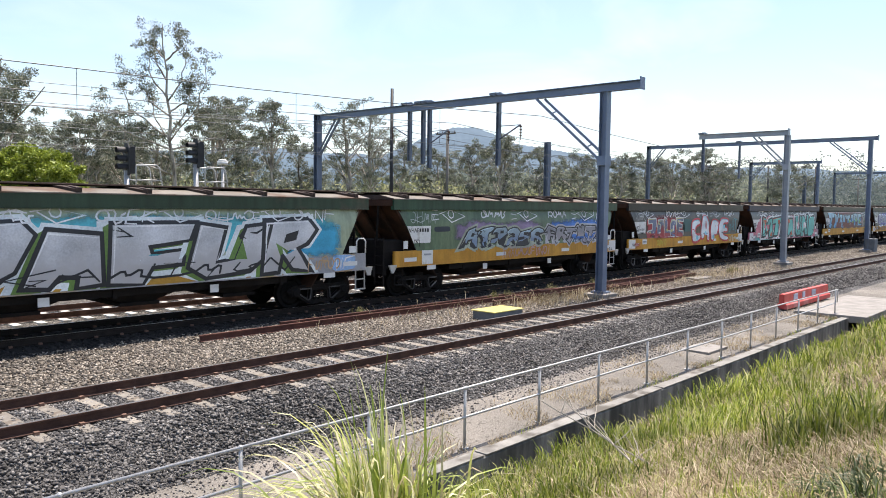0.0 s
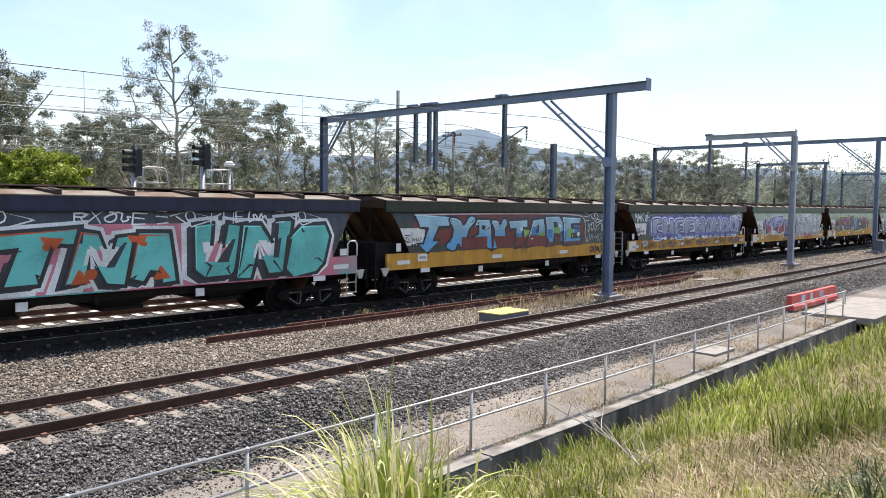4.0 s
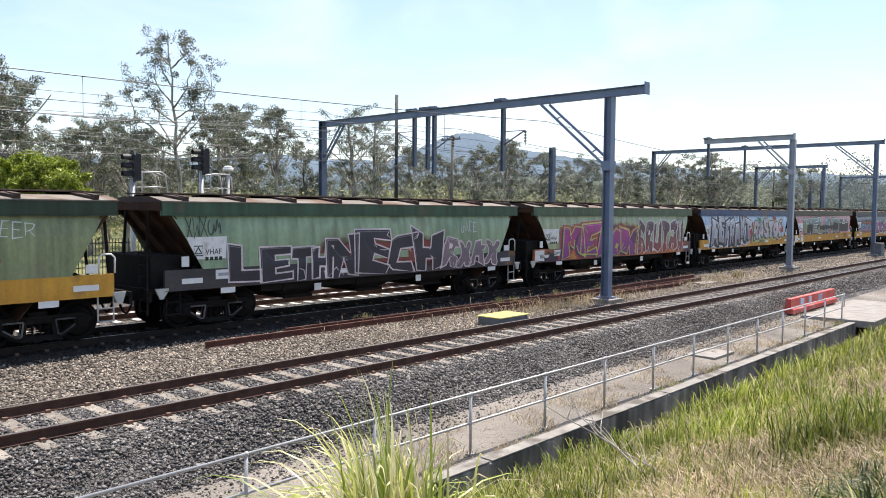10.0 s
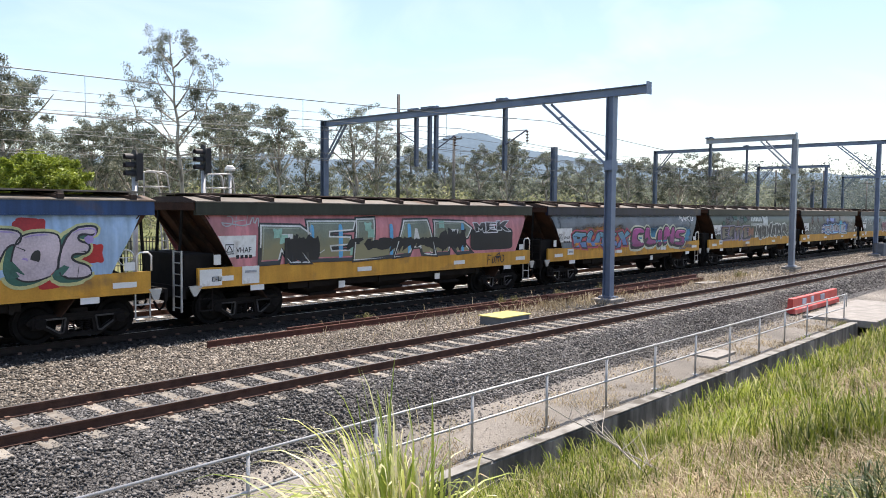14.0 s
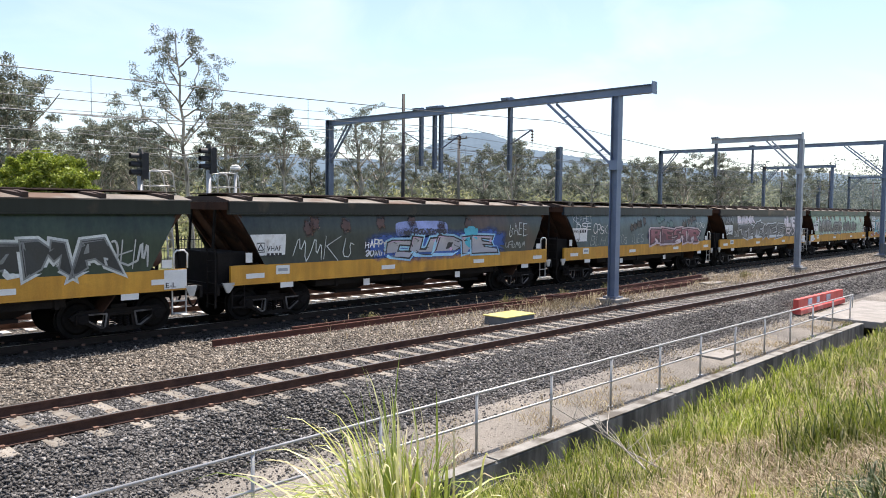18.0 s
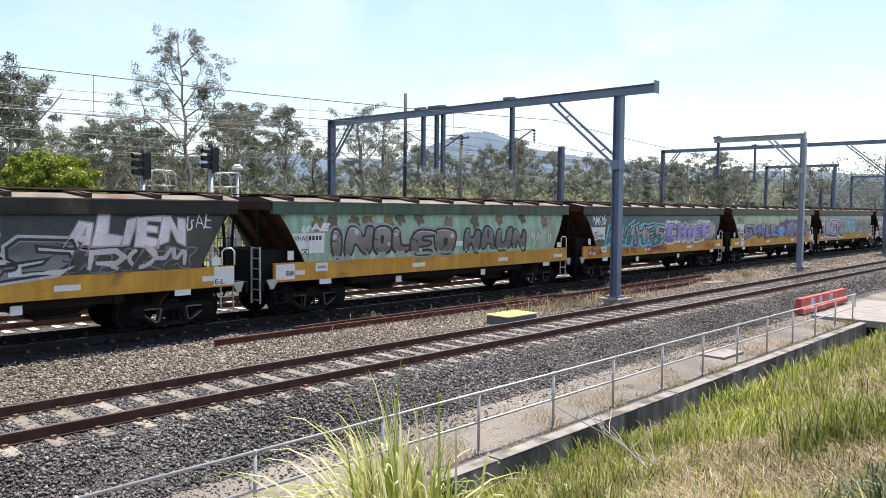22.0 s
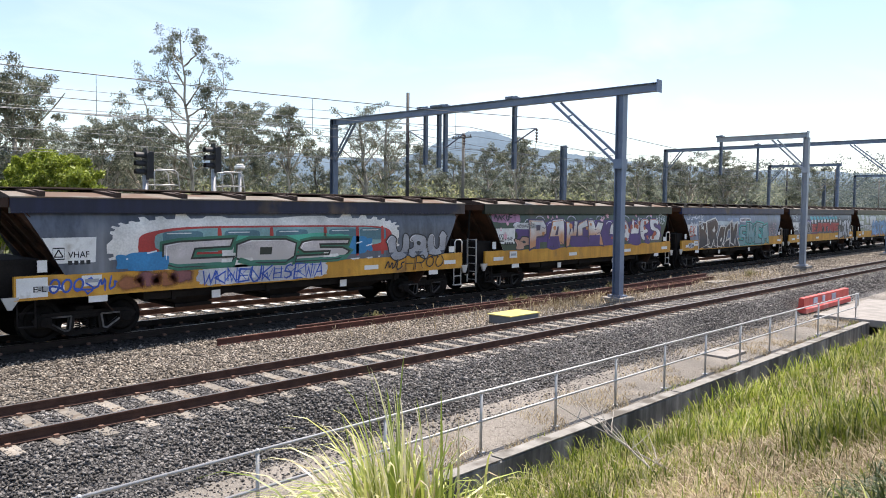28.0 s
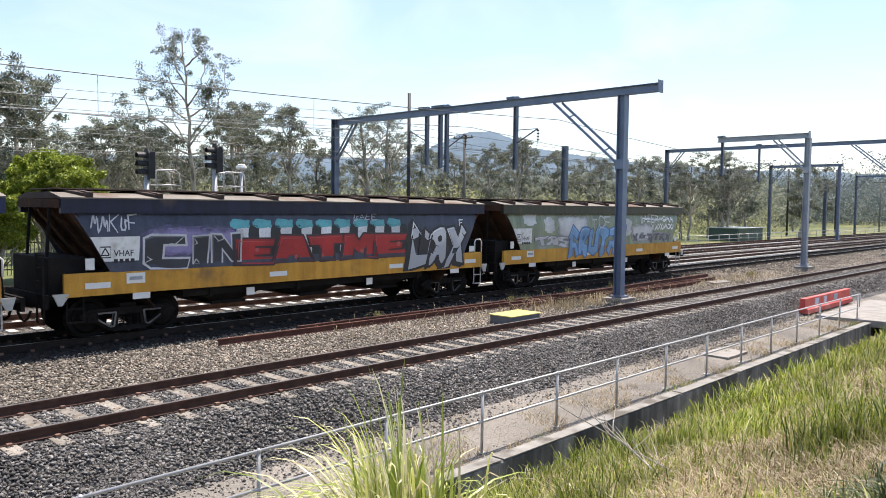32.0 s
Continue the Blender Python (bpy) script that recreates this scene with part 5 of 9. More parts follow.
    # wooded valley at the end of the yard
    n = 2600
    az = rng.uniform(68, 83, n)
    dist = rng.uniform(230, 420, n)
    cs = np.stack([np.sin(np.radians(az)) * dist, np.cos(np.radians(az)) * dist, np.zeros(n)], -1)
    lump = np.array([noise.noise(Vector((a * 0.8, 9.1, 0))) for a in az])
    cs[:, 2] = rng.uniform(0.02, 1.0, n) * (13 + 7 * lump) * dist / 330
    k = cs[:, 1] > 38
    v, f = leaf_cloud(cs[k], rng.uniform(1.8, 3.6, n)[k], 60, 0.34, 0.8, 0.1)
    tagged(soup("valley_woods", v, f, M_LEAF_HAZE), "wooded valley beyond the yard, blue haze in its colour", "woods", kind="stuff")
    # far woods
    n = 4200
    az = rng.uniform(12, 82, n)
    dist = rng.uniform(190, 420, n)
    cs = np.stack([np.sin(np.radians(az)) * dist, np.cos(np.radians(az)) * dist, np.zeros(n)], -1)
    cs = cs[cs[:, 1] > 30]
    cs[:, 2] = rng.uniform(0.5, 1.0, len(cs)) ** 1 * rng.uniform(5, 19, len(cs)) * (0.7 + 0.3 * np.sin(az[:len(cs)]))
    v, f = leaf_cloud(cs, rng.uniform(2.4, 4.2, len(cs)), 70, 0.38, 0.8, 0.1)
    tagged(soup("far_woods", v, f, M_LEAF_HAZE), "distant eucalyptus woods, haze in their grey-green colour", "woods", kind="stuff")


def build_hills():
    bm = bmesh.new()
    n = 900
    az = np.linspace(-20, 110, n)
    rows = [[], [], []]
    for a in az:
        h = float(np.interp(a, [8, 30, 35, 39, 43.2, 46.7, 48.5, 50, 51.5, 53.2, 55.8, 60, 66, 75, 100], [150, 165, 185, 170, 165, 228, 262, 264, 245, 208, 190, 165, 140, 120, 110]))
        h += 6 * noise.noise(Vector((a * 0.5, 1.2, 0))) + 3 * noise.noise(Vector((a * 1.9, 1.2, 0))) + 2.5 * noise.noise(Vector((a * 7, 4.2, 0)))
        for k, (d, q) in enumerate(((1900, 0), (2200, 0.62), (2600, 1.0))):
            rows[k].append(bm.verts.new((math.sin(radians(a)) * d, math.cos(radians(a)) * d, q * h - (2 if not k else 0))))
    for a, b in zip(rows, rows[1:]):
        for i in range(n - 1):
            f = bm.faces.new((a[i], a[i + 1], b[i + 1], b[i]))
            f.smooth = True
    tagged(part("backdrop_hills", bm, M_HILL_HAZE), "wooded hills on the horizon, blue haze in their colour", "hill", kind="structure")

# ---------------------------------------------------------------- sprayed lettering on the wagons
STROKES = {
    "A": [[(0, 0), (0.5, 1), (1, 0)], [(0.2, 0.36), (0.8, 0.36)]], "C": [[(1, 0.8), (0.7, 1), (0.3, 1), (0, 0.75), (0, 0.25), (0.3, 0), (0.7, 0), (1, 0.2)]],
    "D": [[(0, 0), (0, 1), (0.6, 1), (1, 0.7), (1, 0.3), (0.6, 0), (0, 0)]], "E": [[(1, 1), (0, 1), (0, 0), (1, 0)], [(0, 0.5), (0.8, 0.5)]],
    "F": [[(1, 1), (0, 1), (0, 0)], [(0, 0.52), (0.8, 0.52)]], "I": [[(0.5, 0), (0.5, 1)]], "K": [[(0, 0), (0, 1)], [(1, 1), (0, 0.45), (1, 0)]],
    "L": [[(0, 1), (0, 0), (1, 0)]], "M": [[(0, 0), (0.1, 1), (0.5, 0.35), (0.9, 1), (1, 0)]], "N": [[(0, 0), (0, 1), (1, 0), (1, 1)]],
    "O": [[(0.3, 0), (0, 0.3), (0, 0.7), (0.3, 1), (0.7, 1), (1, 0.7), (1, 0.3), (0.7, 0), (0.3, 0)]], "P": [[(0, 0), (0, 1), (0.8, 1), (1, 0.75), (0.8, 0.5), (0, 0.5)]],
    "T": [[(0, 1), (1, 1)], [(0.5, 1), (0.5, 0)]], "U": [[(0, 1), (0, 0.25), (0.3, 0), (0.7, 0), (1, 0.25), (1, 1)]], "X": [[(0, 0), (1, 1)], [(0, 1), (1, 0)]],
    "Y": [[(0, 1), (0.5, 0.5), (1, 1)], [(0.5, 0.5), (0.5, 0)]], "H": [[(0, 0), (0, 1)], [(1, 0), (1, 1)], [(0, 0.5), (1, 0.5)]],
    "R": [[(0, 0), (0, 1), (0.75, 1), (1, 0.78), (0.75, 0.5), (0.1, 0.5)], [(0.45, 0.5), (1, 0)]], "S": [[(1, 0.9), (0.6, 1), (0.1, 0.9), (0.1, 0.6), (0.9, 0.42), (0.9, 0.1), (0.4, 0), (0, 0.1)]],
    "W": [[(0, 1), (0.2, 0), (0.5, 0.65), (0.8, 0), (1, 1)]], "J": [[(0.3, 1), (1, 1)], [(0.75, 1), (0.75, 0.2), (0.45, 0), (0, 0.15)]], "G": [[(1, 0.85), (0.6, 1), (0.1, 0.8), (0, 0.3), (0.4, 0), (1, 0.1), (1, 0.45), (0.6, 0.45)]],
    "B": [[(0, 0), (0, 1), (0.8, 0.9), (0.8, 0.6), (0.1, 0.5), (1, 0.4), (0.9, 0.05), (0, 0)]]}
# fat block letters: the outline and, where there is one, the hole
FAT = {}
FAT["A"] = ([(0, 0), (0.2, 1), (0.8, 1), (1, 0), (0.66, 0), (0.61, 0.22), (0.39, 0.22), (0.34, 0)], [(0.42, 0.44), (0.58, 0.44), (0.53, 0.76), (0.47, 0.76)])
FAT["B"] = ([(0, 0), (0, 1), (0.8, 1), (0.95, 0.8), (0.84, 0.55), (1, 0.34), (0.88, 0)], [(0.36, 0.60), (0.62, 0.60), (0.6, 0.78), (0.36, 0.78)])
FAT["C"] = ([(0, 0.15), (0, 0.88), (0.2, 1), (0.95, 1), (0.95, 0.7), (0.44, 0.7), (0.4, 0.32), (1, 0.3), (0.95, 0), (0.18, 0)],)
FAT["D"] = ([(0, 0), (0, 1), (0.7, 1), (1, 0.72), (1, 0.28), (0.72, 0)], [(0.38, 0.3), (0.6, 0.32), (0.62, 0.66), (0.38, 0.7)])
FAT["E"] = ([(0, 0), (0, 1), (1, 1), (0.96, 0.78), (0.44, 0.77), (0.44, 0.62), (0.86, 0.60), (0.86, 0.4), (0.44, 0.38), (0.44, 0.23), (1, 0.22), (1, 0)],)
FAT["F"] = ([(0, 0), (0, 1), (1, 1), (0.95, 0.72), (0.42, 0.7), (0.42, 0.58), (0.86, 0.58), (0.82, 0.32), (0.42, 0.32), (0.4, 0)],)
FAT["G"] = ([(0, 0.15), (0, 0.88), (0.2, 1), (0.95, 1), (0.95, 0.72), (0.4, 0.72), (0.38, 0.28), (0.62, 0.28), (0.62, 0.38), (0.5, 0.4), (0.5, 0.56), (1, 0.56), (1, 0), (0.18, 0)],)
FAT["H"] = ([(0, 0), (0, 1), (0.36, 1), (0.36, 0.66), (0.64, 0.66), (0.64, 1), (1, 1), (1, 0), (0.64, 0), (0.64, 0.36), (0.36, 0.36), (0.36, 0)],)
FAT["I"] = ([(0.2, 0), (0.15, 1), (0.85, 1), (0.8, 0)],)
FAT["J"] = ([(0.1, 1), (1, 1), (1, 0.2), (0.8, 0), (0.1, 0), (0, 0.32), (0.55, 0.34), (0.58, 0.7), (0.1, 0.7)],)
FAT["K"] = ([(0, 0), (0, 1), (0.36, 1), (0.38, 0.68), (0.62, 1), (1, 1), (0.7, 0.5), (1, 0), (0.62, 0), (0.38, 0.34), (0.36, 0)],)
FAT["L"] = ([(0, 0), (0, 1), (0.42, 1), (0.42, 0.32), (1, 0.32), (0.96, 0)],)
FAT["M"] = ([(0, 0), (0.05, 1), (0.35, 1), (0.5, 0.68), (0.65, 1), (0.95, 1), (1, 0), (0.7, 0), (0.68, 0.45), (0.5, 0.18), (0.32, 0.45), (0.3, 0)],)
FAT["N"] = ([(0, 0), (0, 1), (0.34, 1), (0.66, 0.5), (0.66, 1), (1, 1), (1, 0), (0.68, 0), (0.34, 0.5), (0.34, 0)],)
FAT["O"] = ([(0, 0.22), (0, 0.8), (0.2, 1), (0.8, 1), (1, 0.8), (1, 0.22), (0.8, 0), (0.2, 0)], [(0.4, 0.33), (0.6, 0.33), (0.6, 0.66), (0.4, 0.66)])
FAT["P"] = ([(0, 0), (0, 1), (0.8, 1), (1, 0.78), (0.95, 0.45), (0.75, 0.33), (0.4, 0.33), (0.38, 0)], [(0.4, 0.56), (0.62, 0.56), (0.64, 0.76), (0.4, 0.76)])
FAT["R"] = ([(0, 0), (0, 1), (0.8, 1), (1, 0.78), (0.9, 0.5), (0.72, 0.42), (1, 0), (0.62, 0), (0.4, 0.34), (0.36, 0)], [(0.38, 0.6), (0.62, 0.6), (0.62, 0.78), (0.38, 0.78)])
FAT["S"] = ([(0, 0), (0, 0.24), (0.6, 0.25), (0.6, 0.40), (0.12, 0.42), (0, 0.62), (0.05, 0.9), (0.25, 1), (0.98, 1), (0.95, 0.76), (0.4, 0.75), (0.4, 0.60), (0.85, 0.58), (1, 0.4), (0.95, 0.1), (0.78, 0)],)
FAT["T"] = ([(0, 0.68), (0, 1), (1, 1), (1, 0.68), (0.7, 0.68), (0.68, 0), (0.3, 0), (0.3, 0.68)],)
FAT["U"] = ([(0, 0.2), (0, 1), (0.36, 1), (0.38, 0.34), (0.6, 0.34), (0.64, 1), (1, 1), (1, 0.2), (0.8, 0), (0.2, 0)],)
FAT["W"] = ([(0, 1), (0.3, 1), (0.36, 0.5), (0.5, 0.8), (0.64, 0.5), (0.7, 1), (1, 1), (0.85, 0), (0.6, 0), (0.5, 0.3), (0.4, 0), (0.15, 0)],)
FAT["X"] = ([(0, 0), (0.3, 0.5), (0, 1), (0.38, 1), (0.5, 0.72), (0.62, 1), (1, 1), (0.7, 0.5), (1, 0), (0.62, 0), (0.5, 0.28), (0.38, 0)],)
FAT["Y"] = ([(0, 1), (0.36, 1), (0.5, 0.7), (0.64, 1), (1, 1), (0.68, 0.45), (0.68, 0), (0.32, 0), (0.32, 0.45)],)
# abstract blocks: hooks, arrows and folded bars
BLOCKS = [([(0, 0), (0.1, 0.62), (-0.12, 0.7), (0.3, 1.12), (1, 0.92), (0.9, 0.68), (0.46, 0.74), (0.42, 0.5), (0.8, 0.56), (1.04, 0.1), (0.7, -0.04), (0.56, 0.28), (0.36, 0.22), (0.4, -0.02)],),
          ([(0, 0.1), (-0.04, 0.9), (0.3, 1.04), (0.34, 0.36), (0.62, 0.3), (0.6, 0.8), (0.5, 0.82), (0.84, 1.14), (1.06, 0.74), (0.96, 0.76), (1, 0.06), (0.6, -0.06)],),
          ([(0.02, 0), (0.24, 0.98), (0.72, 1.1), (0.66, 0.84), (1.08, 0.9), (0.84, 0.52), (1, 0), (0.64, 0.04), (0.56, 0.3), (0.34, 0.28), (0.32, -0.04)], [(0.4, 0.5), (0.6, 0.52), (0.54, 0.74), (0.46, 0.72)]),
          ([(0, 0.02), (0.06, 0.34), (0.54, 0.32), (0.5, 0.44), (0.04, 0.5), (0.02, 0.94), (0.9, 1.06), (1.06, 0.8), (0.44, 0.76), (0.46, 0.66), (0.96, 0.6), (0.98, 0.1), (0.7, -0.06)],),
          ([(-0.06, 0), (0.3, 0.52), (0.02, 0.98), (0.4, 1.02), (0.54, 0.74), (0.78, 1.1), (1.08, 0.9), (0.74, 0.5), (1.02, 0.04), (0.62, -0.02), (0.5, 0.26), (0.34, -0.06)],),
          ([(0, 0), (0, 0.8), (0.16, 1.04), (0.86, 1), (1.04, 0.74), (0.74, 0.7), (0.66, 0.42), (1, 0.38), (0.94, 0), (0.62, 0.02), (0.5, 0.26), (0.36, 0)], [(0.34, 0.58), (0.54, 0.6), (0.56, 0.76), (0.34, 0.76)]),
          ([(0, 0.64), (-0.06, 0.98), (1.04, 1.06), (0.98, 0.72), (0.72, 0.7), (0.74, 0.24), (0.92, 0.26), (0.6, -0.12), (0.2, 0.2), (0.4, 0.22), (0.36, 0.66)],)]


def line_along(bm, pts, w, y0, closed=False, tip=0.0):
    """One band of paint along a line, with pointed corners."""
    p = [Vector((a, 0, b)) for a, b in pts]
    keep = [p[0]]
    for q in p[1:]:
        if (q - keep[-1]).length > 0.004:
            keep.append(q)
    p = keep
    n = len(p)
    if n < 2:
        return
    edge = []
    for i in range(n):
        a = p[i] - p[i - 1] if i or closed else p[1] - p[0]
        b = p[(i + 1) % n] - p[i] if i < n - 1 or closed else p[-1] - p[-2]
        if a.length < 1e-5 or b.length < 1e-5:
            a = b = (a if a.length > b.length else b)
        a, b = a.normalized(), b.normalized()
        na, nb = Vector((-a.z, 0, a.x)), Vector((-b.z, 0, b.x))
        m = na + nb
        if m.length < 0.25:
            m = na
        m.normalize()
        k = w / 2 / max(0.42, m.dot(na))
        if not closed and i in (0, n - 1):
            k *= 1 - tip
        edge.append((p[i] - m * k, p[i] + m * k))
    rows = []
    for i in range(n):
        o = Vector((0, -0.000012 * (y0[0] % 140), 0))
        y0[0] += 1
        rows.append([bm.verts.new(v + o) for v in edge[i]])
    for i in range(n if closed else n - 1):
        c, d = rows[i], rows[(i + 1) % n]
        bm.faces.new((c[0], d[0], d[1], c[1]))


def soften(pts, closed, turns=2):
    """Cuts the corners of a line."""
    for _ in range(turns):
        n = len(pts)
        if n < 3:
            return pts
        cut = [] if closed else [pts[0]]
        for i in range(n if closed else n - 1):
            (ax, az), (bx, bz) = pts[i], pts[(i + 1) % n]
            cut += [(ax * 0.75 + bx * 0.25, az * 0.75 + bz * 0.25), (ax * 0.25 + bx * 0.75, az * 0.25 + bz * 0.75)]
        pts = cut if closed else cut + [pts[-1]]
    return pts


def filled(bm, pts, y0, shift=(0, 0)):
    """A flat patch of paint inside an outline."""
    o = -0.00005 * (y0[0] % 30)
    y0[0] += 1
    f = bm.faces.new([bm.verts.new((a + shift[0], o, b + shift[1])) for a, b in pts])
    f.normal_update()
    bmesh.ops.triangulate(bm, faces=[f])


def settle(bm, layer):
    """Lays paint onto the side, keeping its order."""
    for zz in BENDS[:-1]:
        bmesh.ops.bisect_plane(bm, geom=bm.verts[:] + bm.edges[:] + bm.faces[:], plane_co=(0, 0, zz), plane_no=(0, 0, 1))
    for v in bm.verts:
        z = min(2.86, max(1.046, v.co.z))
        v.co.z = z
        q = (z - 1.54) / 1.38
        if z > 1.53:
            v.co.x = min(13.08 + 0.76 * q, max(1.05 - 0.76 * q, v.co.x))
        base = -1.3725 if z < 1.5395 else side_y(max(1.5401, z)) - (0.0225 if z < 1.541 else 0.0)
        v.co.y += base - 0.0035 - 0.0024 * layer
    for f in bm.faces:
        f.normal_update()
        if f.normal.y > 0:
            f.normal_flip()
    return bm


FADES = {}


def fade(top, bottom, z0, z1):
    """A sprayed fade from one colour into another, ragged where they meet."""
    key = tuple(round(c, 3) for c in (*top, *bottom, z0, z1))
    if key not in FADES:
        m = paint(top, 0.45).copy()
        n, l = m.node_tree.nodes, m.node_tree.links
        b = n["Principled BSDF"]
        old = b.inputs["Base Color"].links[0].from_socket
        co, sp, ns = n.new("ShaderNodeTexCoord"), n.new("ShaderNodeSeparateXYZ"), n.new("ShaderNodeTexNoise")
        ns.inputs["Scale"].default_value, ns.inputs["Detail"].default_value = 2.4, 6
        l.new(co.outputs["Object"], sp.inputs[0])
        l.new(co.outputs["Object"], ns.inputs["Vector"])
        ad = n.new("ShaderNodeMath")
        ad.operation = "MULTIPLY_ADD"
        ad.inputs[1].default_value = 0.7 * (z1 - z0)
        l.new(ns.outputs[0], ad.inputs[0])
        l.new(sp.outputs[2], ad.inputs[2])
        mr = n.new("ShaderNodeMapRange")
        mid = 0.5 * (z0 + z1) + 0.35 * (z1 - z0)
        mr.inputs[1].default_value, mr.inputs[2].default_value = mid - 0.2 * (z1 - z0), mid + 0.2 * (z1 - z0)
        l.new(ad.outputs[0], mr.inputs[0])
        mx = n.new("ShaderNodeMix")
        mx.data_type = "RGBA"
        mx.inputs[6].default_value = (*bottom, 1)
        l.new(mr.outputs[0], mx.inputs[0])
        l.new(old, mx.inputs[7])
        l.new(mx.outputs[2], b.inputs["Base Color"])
        FADES[key] = m
    return FADES[key]


SPRAYS = {}


def spray(colour):
    """Thin paint whose cover fades out at its rim."""
    key = tuple(round(c, 3) for c in colour)
    if key not in SPRAYS:
        m = paint(colour, 0.5).copy()
        n, l = m.node_tree.nodes, m.node_tree.links
        at, co, ns = n.new("ShaderNodeAttribute"), n.new("ShaderNodeTexCoord"), n.new("ShaderNodeTexNoise")
        at.attribute_name = "cover"
        ns.inputs["Scale"].default_value, ns.inputs["Detail"].default_value = 5, 6
        l.new(co.outputs["Object"], ns.inputs["Vector"])
        ad, mr = n.new("ShaderNodeMath"), n.new("ShaderNodeMapRange")
        ad.operation = "MULTIPLY_ADD"
        ad.inputs[1].default_value = 0.8
        l.new(ns.outputs[0], ad.inputs[0])
        l.new(at.outputs["Fac"], ad.inputs[2])
        mr.inputs[1].default_value, mr.inputs[2].default_value = 0.45, 1.15
        l.new(ad.outputs[0], mr.inputs[0])
        tr, mx = n.new("ShaderNodeBsdfTransparent"), n.new("ShaderNodeMixShader")
        l.new(mr.outputs[0], mx.inputs[0])
        l.new(tr.outputs[0], mx.inputs[1])
        l.new(n["Principled BSDF"].outputs[0], mx.inputs[2])
        l.new(mx.outputs[0], n["Material Output"].inputs[0])
        SPRAYS[key] = m
    return SPRAYS[key]


def piece(w, x0, x1, z0, z1, word, fill, line, seed, edge=0.05, slant=0.12, halo=None, rounded=False, shine=None, label="", low=None, drop=None, wild=0.07, bounce=0.06, bits=2, up=0):
    """Big outlined letters between x0 and x1. word: letters, or how many blocks that spell nothing. low: the fill's lower colour; drop: the colour of the block behind."""
    rnd = random.Random(seed)
    free = not isinstance(word, str)
    n = word if free else len(word)
    wide = [rnd.uniform(0.82, 1.2) * (0.55 if not free and word[k] == "I" else 1) for k in range(n)]
    step = (x1 - x0) / sum(wide)
    h = z1 - z0
    edge = min(max(0.036, edge * 1.2), 0.07 * h + 0.01)
    rings, holes = [], []
    x = x0
    last = -1
    for k in range(n):
        if free:
            g = rnd.choice([i for i in range(len(BLOCKS)) if i != last])
            last = g
            shape = BLOCKS[g]
        else:
            shape = FAT[word[k]]
        flip = free and rnd.random() < 0.5
        cw = wide[k] * step * 1.01
        dz, hk, lean = rnd.uniform(-bounce, bounce) * h, rnd.uniform(0.9, 1.06), slant + rnd.uniform(-0.08, 0.08)
        f0, f1, f2, f3 = (rnd.uniform(0, 6.28) for _ in range(4))
        grow = [rnd.uniform(1.0, 1.0 + 2.2 * wild) for _ in range(4)]
        for q, ring in enumerate(shape):
            pts = []
            for a, b in ring:
                a = 1 - a if flip else a
                u, v = a - 0.5, b - 0.5
                if abs(u) > 0.42 and abs(v) > 0.42 and not rounded:
                    g = grow[(u > 0) + 2 * (v > 0)]
                    u, v = u * g, v * g
                a = 0.5 + u * (1 + 1.3 * wild * math.sin(3.0 * v + f0)) + 1.1 * wild * math.sin(4.2 * v + f1) + rnd.uniform(-0.012, 0.012)
                b = 0.5 + v * (1 + 1.0 * wild * math.sin(3.0 * u + f2)) + 0.9 * wild * math.sin(4.6 * u + f3) + rnd.uniform(-0.012, 0.012)
                zz = z0 + b * h * hk + dz
                pts.append((x + a * cw + lean * (zz - z0 - h / 2), zz))
            if rounded:
                pts = soften(pts, True)
            elif free and k % 2:
                pts = soften(pts, True, 1)
            if q:
                holes.append((pts, k))
            else:
                rings.append(pts)
        x += wide[k] * step
    off = (-0.05 - 0.10 * h, -0.03 - 0.05 * h)

    body = fade(fill, low, z0, z1) if low else paint(fill, 0.45)
    ink, glow = paint(line, 0.45), paint(shine or tuple(min(0.85, c * 1.35 + 0.12) for c in fill), 0.4)

    def lay_on(name, layer, mat, on, draw, words=""):
        bm = bmesh.new()
        draw(bm)
        return part(name, settle(bm, layer), mat, on, words)

    def block(bm, pts, o):
        front = [bm.verts.new((a, o - 0.00001 * i, b)) for i, (a, b) in enumerate(pts)]
        back = [bm.verts.new((a + off[0], o - 0.0004 - 0.00001 * i, b + off[1])) for i, (a, b) in enumerate(pts)]
        for i in range(len(pts)):
            j = (i + 1) % len(pts)
            bm.faces.new((front[i], front[j], back[j], back[i]))
        cap = bm.faces.new(back)
        cap.normal_update()
        bmesh.ops.triangulate(bm, faces=[cap])

    for k, pts in enumerate(rings):
        m = len(pts)
        cx, cz = sum(q[0] for q in pts) / m, sum(q[1] for q in pts) / m
        letter = lay_on("graffiti_letter", 4 + up, body, w, lambda bm: filled(bm, pts, [k * 3]), label)
        if halo:
            for far in ((0, 0), off) if drop else ((0, 0),):
                lay_on("graffiti_halo", 2 + up, paint(halo, 0.45), letter, lambda bm: line_along(bm, [(a + far[0], b + far[1]) for a, b in pts], edge * 2 + 0.07, [k * 17 + (70 if far[0] else 0)], True))
        if drop:
            lay_on("graffiti_block", 3 + up, paint(drop, 0.45), letter, lambda bm: block(bm, pts, -0.00003 * (k % 30)))
        lay_on("graffiti_outline", 5 + up, ink, letter, lambda bm: line_along(bm, pts, edge * rnd.uniform(0.85, 1.2), [k * 5], True))
        for inner, of in holes:
            if of == k:
                lay_on("graffiti_counter", 5 + up, ink, letter, lambda bm: filled(bm, inner, [25]))
